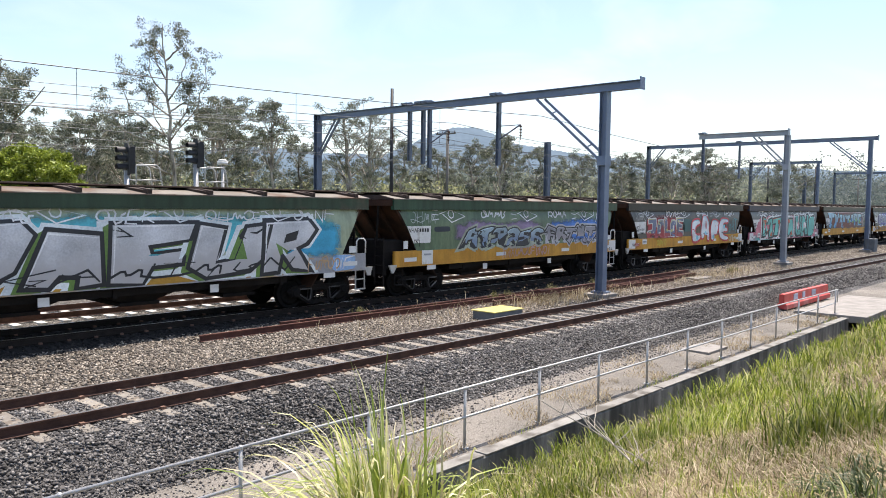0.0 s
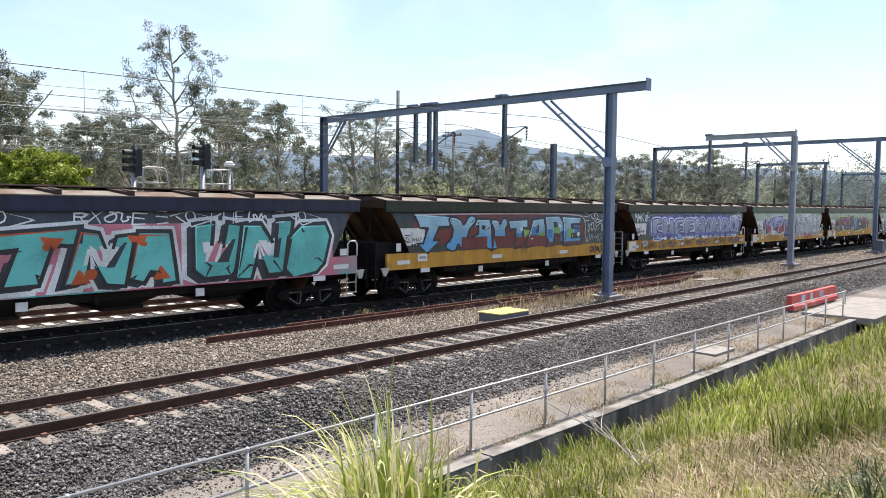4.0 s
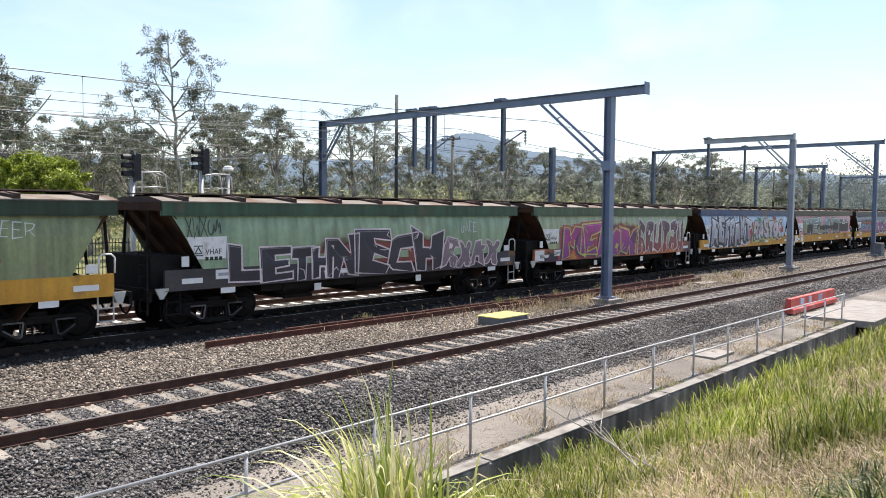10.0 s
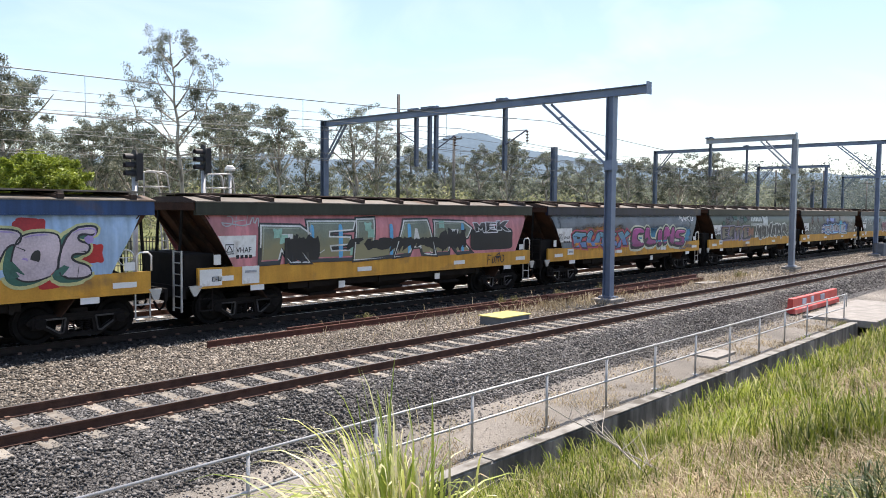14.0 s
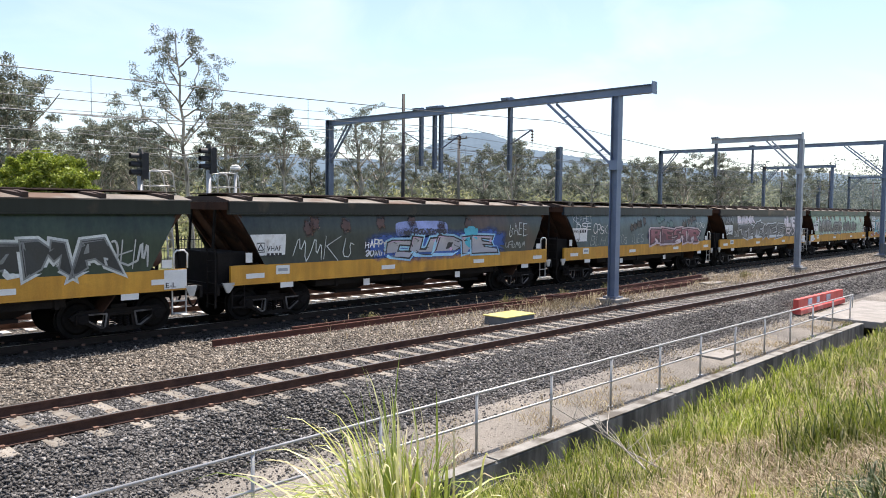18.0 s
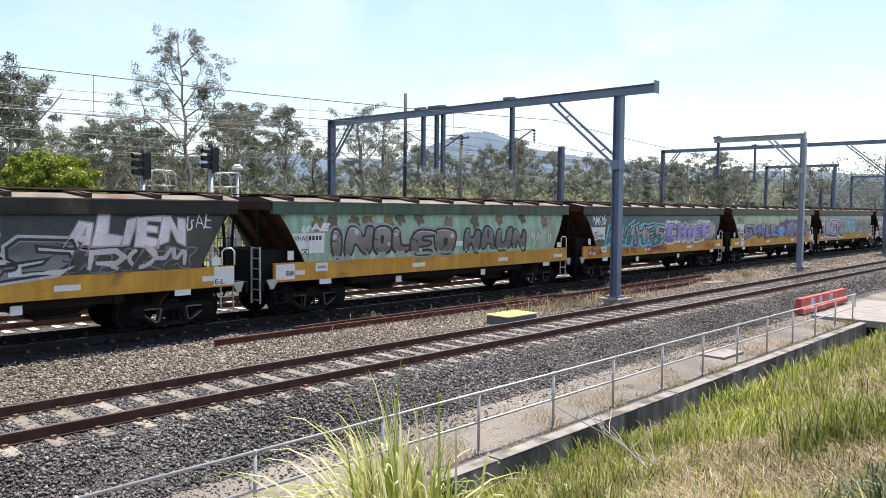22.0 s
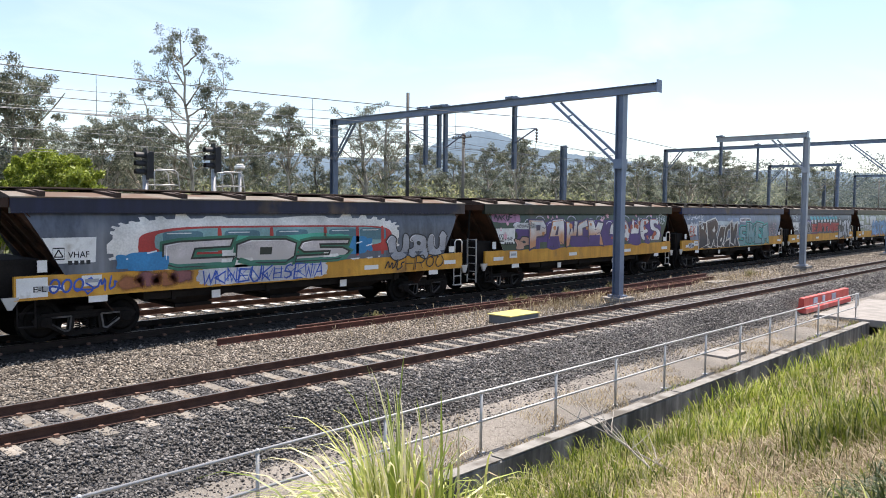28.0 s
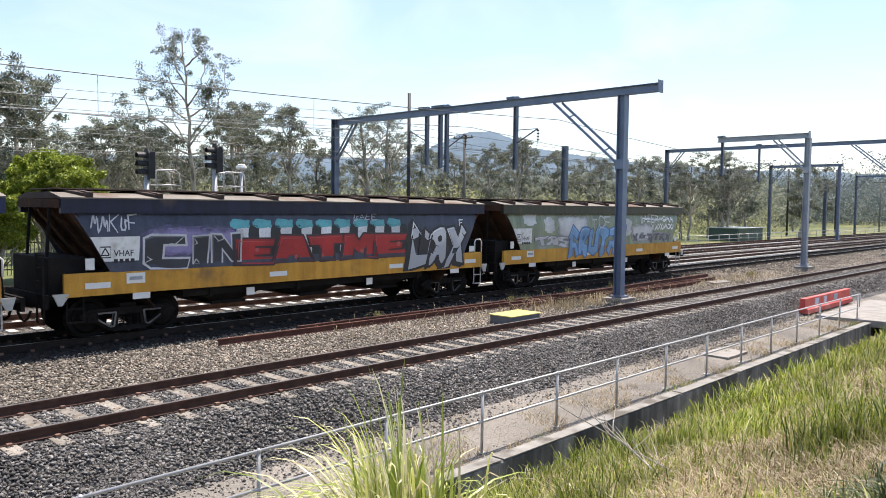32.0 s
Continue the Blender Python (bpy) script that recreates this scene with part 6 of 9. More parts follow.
        for q in range(bits):
            ax, az = pts[rnd.randrange(m)]
            e = rnd.uniform(0.25, 0.55)
            mx, mz = ax + (cx - ax) * e, az + (cz - az) * e
            way = [(ax, az), (mx, mz), (mx + rnd.uniform(-0.2, 0.2) * step, mz + rnd.uniform(-0.12, 0.12) * h)]
            lay_on("graffiti_fold", 6 + up, ink, letter, lambda bm: line_along(bm, way, edge * 0.55, [20 * q], tip=0.6))
        inner = [(a + (cx - a) * 0.09, b + (cz - b) * 0.11) for a, b in pts]
        i = max(range(m), key=lambda q: pts[q][1] - 0.3 * pts[q][0])
        run = [inner[(i + q) % m] for q in range(-1, max(2, m // 6))]
        lay_on("graffiti_shine", 6 + up, glow, letter, lambda bm: line_along(bm, run, 0.016 + edge * 0.3, [90], tip=0.7))
        if shine:
            ux, uz = pts[rnd.randrange(m)]
            a, r = rnd.uniform(0.3, 0.55), rnd.uniform(0.06, 0.12) * min(step, h)
            px, pz = ux + (cx - ux) * a, uz + (cz - uz) * a
            lay_on("graffiti_spot", 6 + up, glow, letter, lambda bm: filled(bm, [(px + r * (1 + 0.3 * (q % 2)) * math.cos(0.9 * q), pz + r * math.sin(0.9 * q)) for q in range(7)], [28]))


def cloud(w, x0, x1, z0, z1, colour, seed, bumps=9, amp=0.10, layer=1, label="", spikes=False, soft=None):
    """A sprayed patch with a lobed or jagged rim, or with one that fades out."""
    rnd = random.Random(seed)
    cx, cz, rx, rz = (x0 + x1) / 2, (z0 + z1) / 2, (x1 - x0) / 2, (z1 - z0) / 2
    n = bumps * 8
    pts = []
    ph = [rnd.uniform(0.5, 1.4) for _ in range(bumps)]
    for k in range(n):
        a = 2 * math.pi * k / n
        c, s = math.cos(a), math.sin(a)
        e = 0.85 if soft and rx < 0.6 else 0.42
        px = cx + rx * math.copysign(abs(c) ** e, c)
        pz = cz + rz * math.copysign(abs(s) ** e, s)
        u = (k % 8) / 8
        b = (1 if u < 0.5 else 0) if spikes else math.sin(math.pi * u)
        m = amp * ph[k // 8 % bumps] * b
        pts.append((px + c * m, pz + s * m))
    if soft is None:
        soft = amp >= 0.05 and layer < 3 and not spikes and rx > 0.6
    bm = bmesh.new()
    if soft:
        cover = bm.verts.layers.float.new("cover")
        rings = []
        for g, v in ((1.0, 0.0), (0.0, 1.0)):
            ring = []
            for a, b in pts:
                d = math.hypot(a - cx, b - cz)
                q = 1 + (0.10 if g else -min(0.4, 0.3 * rx)) / max(d, 0.25)
                p = bm.verts.new((cx + (a - cx) * q, 0, cz + (b - cz) * (1 + 0.12 / rz if g else 0.45)))
                p[cover] = v
                ring.append(p)
            rings.append(ring)
        for k in range(n):
            bm.faces.new((rings[0][k], rings[0][(k + 1) % n], rings[1][(k + 1) % n], rings[1][k]))
        bm.faces.new(rings[1])
    else:
        bm.faces.new([bm.verts.new((a, 0, b)) for a, b in pts])
    bm.normal_update()
    bmesh.ops.triangulate(bm, faces=bm.faces[:])
    part("graffiti_backing", settle(bm, layer), spray(colour) if soft else paint(colour, 0.5), w, label)


def tag(w, x0, x1, z0, z1, colour, seed, n=4, pen=0.035, word=None, name="graffiti_tag"):
    """A quick scribble: hand-drawn letters, or joined strokes that spell nothing."""
    rnd = random.Random(seed)
    y0 = [0]
    step, h = (x1 - x0) / (len(word) if word else n), z1 - z0

    def stroke(lines):
        bm = bmesh.new()
        for way in lines:
            line_along(bm, [(x0 + (a + 0.2 * (b - 0.5)) * step, z0 + b * h) for a, b in way], pen * rnd.uniform(0.85, 1.15), y0, tip=0.35)
        part(name, settle(bm, 7), paint(colour, 0.5), w)

    def letter(k, ch, loose):
        lean, hk, dz, wk = rnd.uniform(-0.15, 0.1), rnd.uniform(0.8, 1.15), rnd.uniform(-0.08, 0.08), rnd.uniform(0.68, 0.95)
        stroke([[(k + 0.08 + wk * (a + rnd.uniform(-loose, loose)) + lean * (b - 0.5), b * hk + dz + rnd.uniform(-loose, loose)) for a, b in pl] for pl in STROKES[ch]])

    way = []
    for k in range(len(word) if word else n):
        if word:
            letter(k, word[k], 0.05)
            continue
        c, kind = k + 0.5, rnd.random()
        if len(way) > 8 and rnd.random() < 0.6:
            stroke([soften(way, False, 1)])
            way = []
        if rnd.random() < 0.45:
            letter(k, rnd.choice("AEFHKNRSTWX"), 0.1)
        elif kind < 0.4:
            q0, turn = rnd.uniform(1.5, 3.5), rnd.choice((-1, 1)) * rnd.uniform(4.5, 7.0)
            way += [(c + 0.42 * math.cos(q0 + turn * q), 0.5 + rnd.uniform(0.38, 0.5) * math.sin(q0 + turn * q)) for q in np.linspace(0, 1, 8)]
        elif kind < 0.75:
            way += [(c - 0.35, rnd.uniform(0.0, 0.25)), (c - 0.12, rnd.uniform(0.8, 1.1)), (c + 0.05, rnd.uniform(0.1, 0.4)), (c + 0.28, rnd.uniform(0.6, 1.0)), (c + 0.4, rnd.uniform(-0.1, 0.2))]
        else:
            way += [(c - 0.2, rnd.uniform(0.8, 1.2)), (c - 0.28, rnd.uniform(-0.2, 0.1)), (c + 0.3, rnd.uniform(0.0, 0.3)), (c + 0.1, rnd.uniform(0.5, 0.7)), (c + 0.42, rnd.uniform(0.4, 0.9))]
    if way:
        stroke([soften(way, False, 1)])


def eye_tag(w, x, z, wd, colour, seed):
    """A sprayed eye with lashes."""
    bm = bmesh.new()
    y0 = [0]
    h = wd * 0.22
    line_along(bm, [(x, z), (x + wd * 0.4, z + h), (x + wd, z - h * 0.3), (x + wd * 0.45, z - h), (x + 0.12 * wd, z)], 0.035, y0)
    line_along(bm, [(x + wd * (0.45 + 0.11 * math.cos(q)), z + wd * 0.11 * math.sin(q)) for q in np.linspace(0, 6.28, 9)], 0.035, y0)
    for k in range(3):
        line_along(bm, [(x - 0.05 * wd, z + h * (0.4 - 0.5 * k)), (x - 0.3 * wd, z + h * (0.7 - 0.7 * k))], 0.03, y0)
    part("graffiti_tag", settle(bm, 6), paint(colour, 0.5), w)


def drips(w, x0, x1, z, colour, n, seed):
    rnd = random.Random(seed)
    bm = bmesh.new()
    y0 = [0]
    for _ in range(n):
        x = rnd.uniform(x0, x1)
        line_along(bm, [(x, z), (x + rnd.uniform(-0.01, 0.01), z - rnd.uniform(0.15, 0.45))], 0.03, y0, tip=0.3)
    part("graffiti_drips", settle(bm, 4), paint(colour, 0.4), w)


SILVER, INK, WHITE = (0.46, 0.47, 0.50), (0.02, 0.02, 0.025), (0.80, 0.80, 0.80)
DARK_SILL = material("overpainted_sill", (0.02, 0.02, 0.022), (0.06, 0.05, 0.055), 0.6, 0, 1.0, 20, 0.05, stain=(0.30, 0.14, 0.03), stain_at=0.66)
GREY_SILL = material("grey_sill", (0.26, 0.26, 0.27), (0.42, 0.42, 0.44), 0.6, 0, 0.9, 20, 0.05, stain=(0.45, 0.25, 0.03), stain_at=0.58)
RED_SILL = material("red_sill", (0.42, 0.09, 0.03), (0.55, 0.20, 0.05), 0.6, 0, 0.7, 20, 0.05, stain=(0.05, 0.03, 0.05), stain_at=0.52)
PINK_SILL = material("pink_sill", (0.50, 0.13, 0.19), (0.62, 0.20, 0.26), 0.6, 0, 0.7, 20, 0.05, stain=(0.05, 0.40, 0.36), stain_at=0.58)
RUSTY = (0.10, 0.075, 0.05)
# low, high, fascia, stain, sill, walkway, tank, brake wheel, panel style, words for the label
LOOKS = [
    ((0.276, 0.330, 0.222), (0.425, 0.472, 0.319), (0.025, 0.054, 0.033), RUSTY, GREY_SILL, 0, 0, 0, 1, "pale green grain hopper wagon with large silver and cyan graffiti"),
    ((0.064, 0.120, 0.066), (0.148, 0.210, 0.115), (0.025, 0.065, 0.039), RUSTY, None, 0, 1, 0, 1, "green grain hopper wagon with blue-grey graffiti and white tags"),
    ((0.029, 0.027, 0.025), (0.070, 0.066, 0.061), (0.016, 0.016, 0.018), (0.13, 0.09, 0.06), None, 0, 1, 0, 0, "dark grey grain hopper wagon with red-edged white graffiti letters"),
    ((0.029, 0.033, 0.041), (0.066, 0.070, 0.082), (0.012, 0.016, 0.048), RUSTY, PINK_SILL, 0, 0, 0, 0, "dark grain hopper wagon with turquoise and orange graffiti on pink"),
    ((0.019, 0.026, 0.019), (0.043, 0.053, 0.037), (0.015, 0.022, 0.016), RUSTY, None, 0, 0, 1, 0, "blackish green grain hopper wagon with light blue graffiti on rust red"),
    ((0.022, 0.037, 0.025), (0.043, 0.066, 0.043), (0.015, 0.023, 0.018), RUSTY, None, 0, 0, 0, 0, "dark green grain hopper wagon with a long silver-blue graffiti panel"),
    ((0.213, 0.271, 0.174), (0.350, 0.401, 0.262), (0.025, 0.072, 0.051), RUSTY, None, 0, 0, 0, 0, "pale green grain hopper wagon with purple and silver graffiti"),
    ((0.138, 0.177, 0.077), (0.276, 0.307, 0.155), (0.021, 0.043, 0.027), (0.20, 0.17, 0.11), None, 0, 0, 0, 0, "olive green grain hopper wagon with purple and bright blue graffiti"),
    ((0.188, 0.283, 0.174), (0.313, 0.401, 0.252), (0.034, 0.079, 0.051), RUSTY, DARK_SILL, 0, 1, 0, 0, "light green grain hopper wagon with black graffiti edged in pale pink"),
    ((0.265, 0.320, 0.176), (0.392, 0.430, 0.246), (0.051, 0.101, 0.060), (0.12, 0.13, 0.09), RED_SILL, 0, 0, 0, 0, "light green grain hopper wagon with magenta and orange graffiti"),
    ((0.260, 0.401, 0.590), (0.401, 0.543, 0.708), (0.020, 0.061, 0.168), (0.22, 0.24, 0.26), None, 1, 0, 1, 0, "pale blue grain hopper wagon with silver and pastel graffiti"),
    ((0.460, 0.150, 0.170), (0.600, 0.230, 0.250), (0.019, 0.023, 0.018), (0.25, 0.11, 0.10), None, 0, 0, 0, 0, "dusty pink grain hopper wagon with olive graffiti struck out in black"),
    ((0.055, 0.075, 0.100), (0.130, 0.160, 0.190), (0.011, 0.014, 0.036), (0.22, 0.24, 0.26), None, 0, 0, 0, 0, "slate blue grain hopper wagon with magenta and blue graffiti"),
    ((0.011, 0.025, 0.013), (0.039, 0.061, 0.034), (0.008, 0.012, 0.009), (0.085, 0.045, 0.03), None, 0, 1, 0, 0, "dark green grain hopper wagon with cream graffiti and faded white lettering"),
    ((0.011, 0.018, 0.018), (0.039, 0.049, 0.037), (0.010, 0.013, 0.014), (0.10, 0.055, 0.04), None, 0, 1, 0, 0, "dark grey-green grain hopper wagon with small blue and silver graffiti"),
    ((0.030, 0.060, 0.070), (0.085, 0.135, 0.145), (0.016, 0.029, 0.040), (0.12, 0.075, 0.05), None, 1, 0, 1, 1, "rust-streaked teal grain hopper wagon with a maroon graffiti word"),
    ((0.025, 0.023, 0.020), (0.057, 0.054, 0.046), (0.011, 0.010, 0.012), (0.11, 0.08, 0.05), None, 0, 0, 1, 0, "soot-dark grain hopper wagon with bold white and silver graffiti"),
    ((0.237, 0.389, 0.271), (0.375, 0.507, 0.358), (0.059, 0.108, 0.078), (0.24, 0.17, 0.09), None, 0, 0, 0, 1, "faded turquoise grain hopper wagon with grey bubble graffiti"),
    ((0.019, 0.045, 0.027), (0.048, 0.082, 0.047), (0.013, 0.020, 0.014), RUSTY, None, 0, 0, 1, 0, "dark green grain hopper wagon with turquoise-edged silver and lilac graffiti"),
    ((0.237, 0.307, 0.135), (0.375, 0.425, 0.213), (0.025, 0.058, 0.030), RUSTY, None, 0, 1, 0, 0, "olive green grain hopper wagon with violet graffiti letters"),
    ((0.095, 0.110, 0.070), (0.191, 0.200, 0.127), (0.017, 0.023, 0.017), (0.14, 0.11, 0.08), None, 0, 0, 1, 0, "grey-green grain hopper wagon with lilac and turquoise graffiti"),
    ((0.050, 0.060, 0.085), (0.120, 0.135, 0.170), (0.010, 0.014, 0.044), (0.20, 0.21, 0.23), None, 0, 0, 0, 0, "slate grain hopper wagon with white-edged graffiti of a carriage"),
    ((0.019, 0.041, 0.025), (0.043, 0.074, 0.043), (0.012, 0.019, 0.013), RUSTY, None, 0, 0, 0, 0, "dark green grain hopper wagon with white and orange graffiti on purple"),
    ((0.094, 0.118, 0.189), (0.189, 0.224, 0.307), (0.016, 0.025, 0.088), (0.11, 0.11, 0.12), None, 1, 0, 1, 0, "slate blue grain hopper wagon with brown and teal graffiti"),
    ((0.025, 0.030, 0.057), (0.066, 0.074, 0.115), (0.010, 0.013, 0.040), (0.05, 0.06, 0.08), None, 0, 0, 0, 0, "grey grain hopper wagon with black and red block graffiti"),
    ((0.162, 0.201, 0.125), (0.276, 0.307, 0.194), (0.030, 0.036, 0.024), (0.30, 0.32, 0.30), None, 0, 0, 0, 0, "faded green last grain hopper wagon with white and blue graffiti")]


def art(i, w):
    """What is sprayed on each wagon."""
    p, c, t = piece, cloud, tag
    if i == 0:
        c(w, 1.2, 12.9, 1.75, 2.62, (0.08, 0.50, 0.60), 1, 14, 0.06)
        c(w, 10.9, 13.0, 1.56, 2.35, (0.03, 0.38, 0.60), 2, 5, 0.05, 2)
        c(w, 2.0, 11.8, 1.06, 1.38, (0.50, 0.26, 0.03), 5, 9, 0.04, 1, soft=False)
        p(w, 0.6, 12.0, 1.14, 2.50, "SOAFUR", (0.62, 0.62, 0.64), INK, 3, 0.085, 0.16, halo=(0.78, 0.86, 0.88), label="silver graffiti letters", low=(0.47, 0.45, 0.45), drop=(0.13, 0.24, 0.05), bits=3, wild=0.05)
        t(w, 1.8, 11.3, 1.2, 1.5, INK, 33, 9, 0.05)
        for k in range(4):
            t(w, 3.1 + 2.75 * k, 4.6 + 2.75 * k, 2.54, 2.85, WHITE, 70 + k, 4, 0.04)
            eye_tag(w, 1.6 + 2.9 * k, 2.79, 1.15, WHITE, k)
        t(w, 11.8, 13.0, 1.12, 1.45, (0.55, 0.36, 0.20), 9, 5, 0.04)
        c(w, 12.7, 13.6, 1.07, 1.5, (0.30, 0.50, 0.78), 8, 5, 0.02, 1, soft=False)
        t(w, 12.8, 13.5, 1.14, 1.46, WHITE, 10, 2, 0.05)
    elif i == 1:
        c(w, 3.0, 8.2, 1.85, 2.34, (0.30, 0.22, 0.36), 1, 8, 0.08)
        c(w, 8.6, 13.0, 1.75, 2.36, (0.05, 0.20, 0.60), 2, 7, 0.08)
        p(w, 3.4, 8.3, 1.58, 2.18, 6, (0.34, 0.46, 0.54), INK, 4, 0.05, 0.3, halo=(0.40, 0.44, 0.34), low=(0.20, 0.28, 0.40), drop=INK, bits=3)
        p(w, 8.5, 13.0, 1.58, 2.2, 6, (0.28, 0.29, 0.33), INK, 5, 0.05, 0.1, halo=(0.50, 0.50, 0.52), low=(0.34, 0.32, 0.34), wild=0.10)
        for k, x in enumerate((2.2, 6.6, 10.8)):
            eye_tag(w, x, 2.72, 1.3, WHITE, k)
        t(w, 4.4, 5.9, 2.56, 2.86, WHITE, 3, 4, 0.045)
        t(w, 8.7, 10.0, 2.56, 2.86, WHITE, 4, 4, 0.045)
        t(w, 12.0, 13.3, 2.62, 2.86, WHITE, 6, 3, 0.05, "TGF")
        t(w, 12.3, 13.1, 2.36, 2.58, WHITE, 6, 2, 0.05, "MP")
        t(w, 5.6, 8.8, 1.1, 1.48, (0.58, 0.36, 0.36), 7, 12, 0.04)
        t(w, 0.75, 2.0, 2.4, 2.82, (0.45, 0.5, 0.46), 8, 4, 0.025)
        c(w, 1.9, 2.7, 2.12, 2.3, (0.02, 0.03, 0.045), 9, 3, 0.0, 1)
    elif i == 2:
        c(w, 1.85, 6.0, 1.56, 2.52, (0.36, 0.025, 0.035), 1, 9, 0.05)
        p(w, 1.9, 5.9, 1.58, 2.46, "JALOE", (0.13, 0.16, 0.26), (0.66, 0.64, 0.60), 2, 0.045, 0.02, drop=(0.36, 0.03, 0.04), bits=1, shine=(0.60, 0.58, 0.18), wild=0.03)
        c(w, 5.9, 7.0, 1.6, 2.4, (0.03, 0.12, 0.12), 7, 5, 0.06)
        p(w, 6.9, 11.9, 1.18, 2.5, "CAPE", (0.74, 0.80, 0.84), (0.55, 0.03, 0.05), 3, 0.11, 0.05, rounded=True, shine=(0.22, 0.58, 0.70), label="white bubble graffiti letters", wild=0.05, bits=1)
        for k, x in enumerate((1.5, 5.6, 9.7)):
            eye_tag(w, x, 2.74, 1.1, WHITE, k)
        for k, x in enumerate((3.9, 7.6, 11.3)):
            t(w, x, x + 1.5, 2.56, 2.86, WHITE, 20 + k, 4, 0.05)
        t(w, 2.9, 3.9, 1.1, 1.45, (0.62, 0.50, 0.05), 4, 5, 0.04)
        t(w, 0.6, 1.2, 1.12, 1.35, (0.5, 0.02, 0.03), 5, 3)
        t(w, 0.7, 1.8, 2.34, 2.84, (0.42, 0.40, 0.37), 15, 5, 0.025)
        t(w, 12.0, 13.3, 1.7, 2.3, (0.08, 0.32, 0.38), 6, 4, 0.05)
        t(w, 12.0, 13.2, 1.12, 1.42, (0.62, 0.58, 0.45), 16, 5)
    elif i == 3:
        c(w, 1.2, 13.1, 1.06, 2.46, (0.60, 0.19, 0.24), 1, 22, 0.12, soft=False)
        p(w, 2.2, 8.3, 1.14, 2.36, "MTNA", (0.10, 0.48, 0.44), INK, 2, 0.08, 0.1, halo=(0.72, 0.74, 0.72), low=(0.13, 0.54, 0.50), drop=(0.03, 0.035, 0.05), label="turquoise graffiti letters", shine=(0.50, 0.08, 0.02), wild=0.06)
        p(w, 8.7, 12.9, 1.14, 2.5, "UNO", (0.10, 0.48, 0.44), INK, 3, 0.09, 0.1, halo=(0.72, 0.74, 0.72), drop=(0.03, 0.035, 0.05), wild=0.05)
        for k, x in enumerate((2.5, 3.6, 5.1, 5.7, 7.0, 7.6)):
            z = 1.22 if k % 2 else 2.0
            bm = bmesh.new()
            filled(bm, [(x, z), (x + 0.46, z + 0.02), (x + 0.2, z + 0.36)] if k % 2 else [(x, z + 0.3), (x + 0.5, z + 0.26), (x + 0.22, z - 0.1)], [0])
            part("graffiti_wedge", settle(bm, 6), paint((0.56, 0.09, 0.02), 0.45), w, "orange painted wedge")
        for k, x in enumerate((1.5, 5.8, 9.2)):
            t(w, x, x + 1.7, 2.58, 2.86, WHITE, 30 + k, 5, 0.045)
            eye_tag(w, x + 2.3, 2.74, 1.2, WHITE, k)
    elif i == 4:
        c(w, 1.2, 11.4, 1.56, 2.74, (0.18, 0.035, 0.025), 1, 6, 0.03, soft=False)
        p(w, 1.4, 6.2, 1.58, 2.60, 4, (0.30, 0.50, 0.60), INK, 2, 0.06, 0.08, low=(0.10, 0.34, 0.60))
        p(w, 6.3, 11.2, 1.58, 2.62, "TAPE", (0.34, 0.54, 0.62), (0.02, 0.03, 0.04), 3, 0.06, 0.06, halo=(0.10, 0.02, 0.02), shine=(0.66, 0.78, 0.80), label="light blue graffiti letters", low=(0.10, 0.34, 0.58), wild=0.03, bounce=0.02, bits=0)
        for k in range(9):
            c(w, 6.7 + 0.5 * k, 7.1 + 0.5 * k, 1.72 + 0.12 * (k % 3), 2.04 + 0.12 * (k % 3), ((0.05, 0.24, 0.52), (0.20, 0.42, 0.10))[k % 2], k, 4, 0.05, 5)
        line = bmesh.new()
        line_along(line, soften([(1.3, 2.76), (6.0, 2.80), (11.3, 2.78), (11.55, 2.5), (11.5, 1.9), (11.7, 1.58)], False), 0.05, [0])
        part("graffiti_rim", settle(line, 6), paint((0.72, 0.52, 0.54), 0.45), w, "pale pink rim")
        eye_tag(w, 11.9, 2.68, 1.3, WHITE, 1)
        t(w, 11.7, 13.3, 2.05, 2.45, (0.5, 0.56, 0.55), 2, 6)
        t(w, 11.7, 13.2, 1.62, 1.95, (0.32, 0.42, 0.46), 3, 6)
        t(w, 11.9, 12.9, 1.12, 1.44, INK, 4, 4, 0.045)
    elif i == 5:
        c(w, 1.95, 13.3, 1.6, 2.72, (0.20, 0.19, 0.46), 1, 12, 0.06)
        p(w, 2.3, 12.9, 1.56, 2.52, "CHEEHAWAD", (0.36, 0.39, 0.46), (0.025, 0.045, 0.26), 3, 0.05, 0.03, halo=(0.74, 0.78, 0.88), rounded=True, low=(0.26, 0.30, 0.40), wild=0.03, bounce=0.02, bits=1, label="silver-blue graffiti panel")
        for k in range(9):
            x, z = 2.7 + k * 1.15, 1.72 + 0.16 * (k % 3)
            t(w, x, x + 0.36, z, z + 0.28, INK, k, 1, 0.05, "X")
            t(w, x + 0.05, x + 0.25, z - 0.02, z + 0.32, INK, k, 1, 0.04, "I")
        t(w, 0.6, 2.2, 2.40, 2.85, (0.75, 0.78, 0.76), 5, 5, 0.055)
        t(w, 12.4, 13.5, 2.45, 2.8, WHITE, 6, 4, 0.05)
        for k in range(6):
            t(w, 0.9 + 2.1 * k, 2.8 + 2.1 * k, 1.1, 1.48, ((0.02, 0.02, 0.03), (0.03, 0.04, 0.16))[k % 2], 50 + k, 7, 0.045)
    elif i == 6:
        c(w, 1.75, 8.0, 1.56, 2.36, (0.34, 0.030, 0.028), 1, 11, 0.06, soft=False)
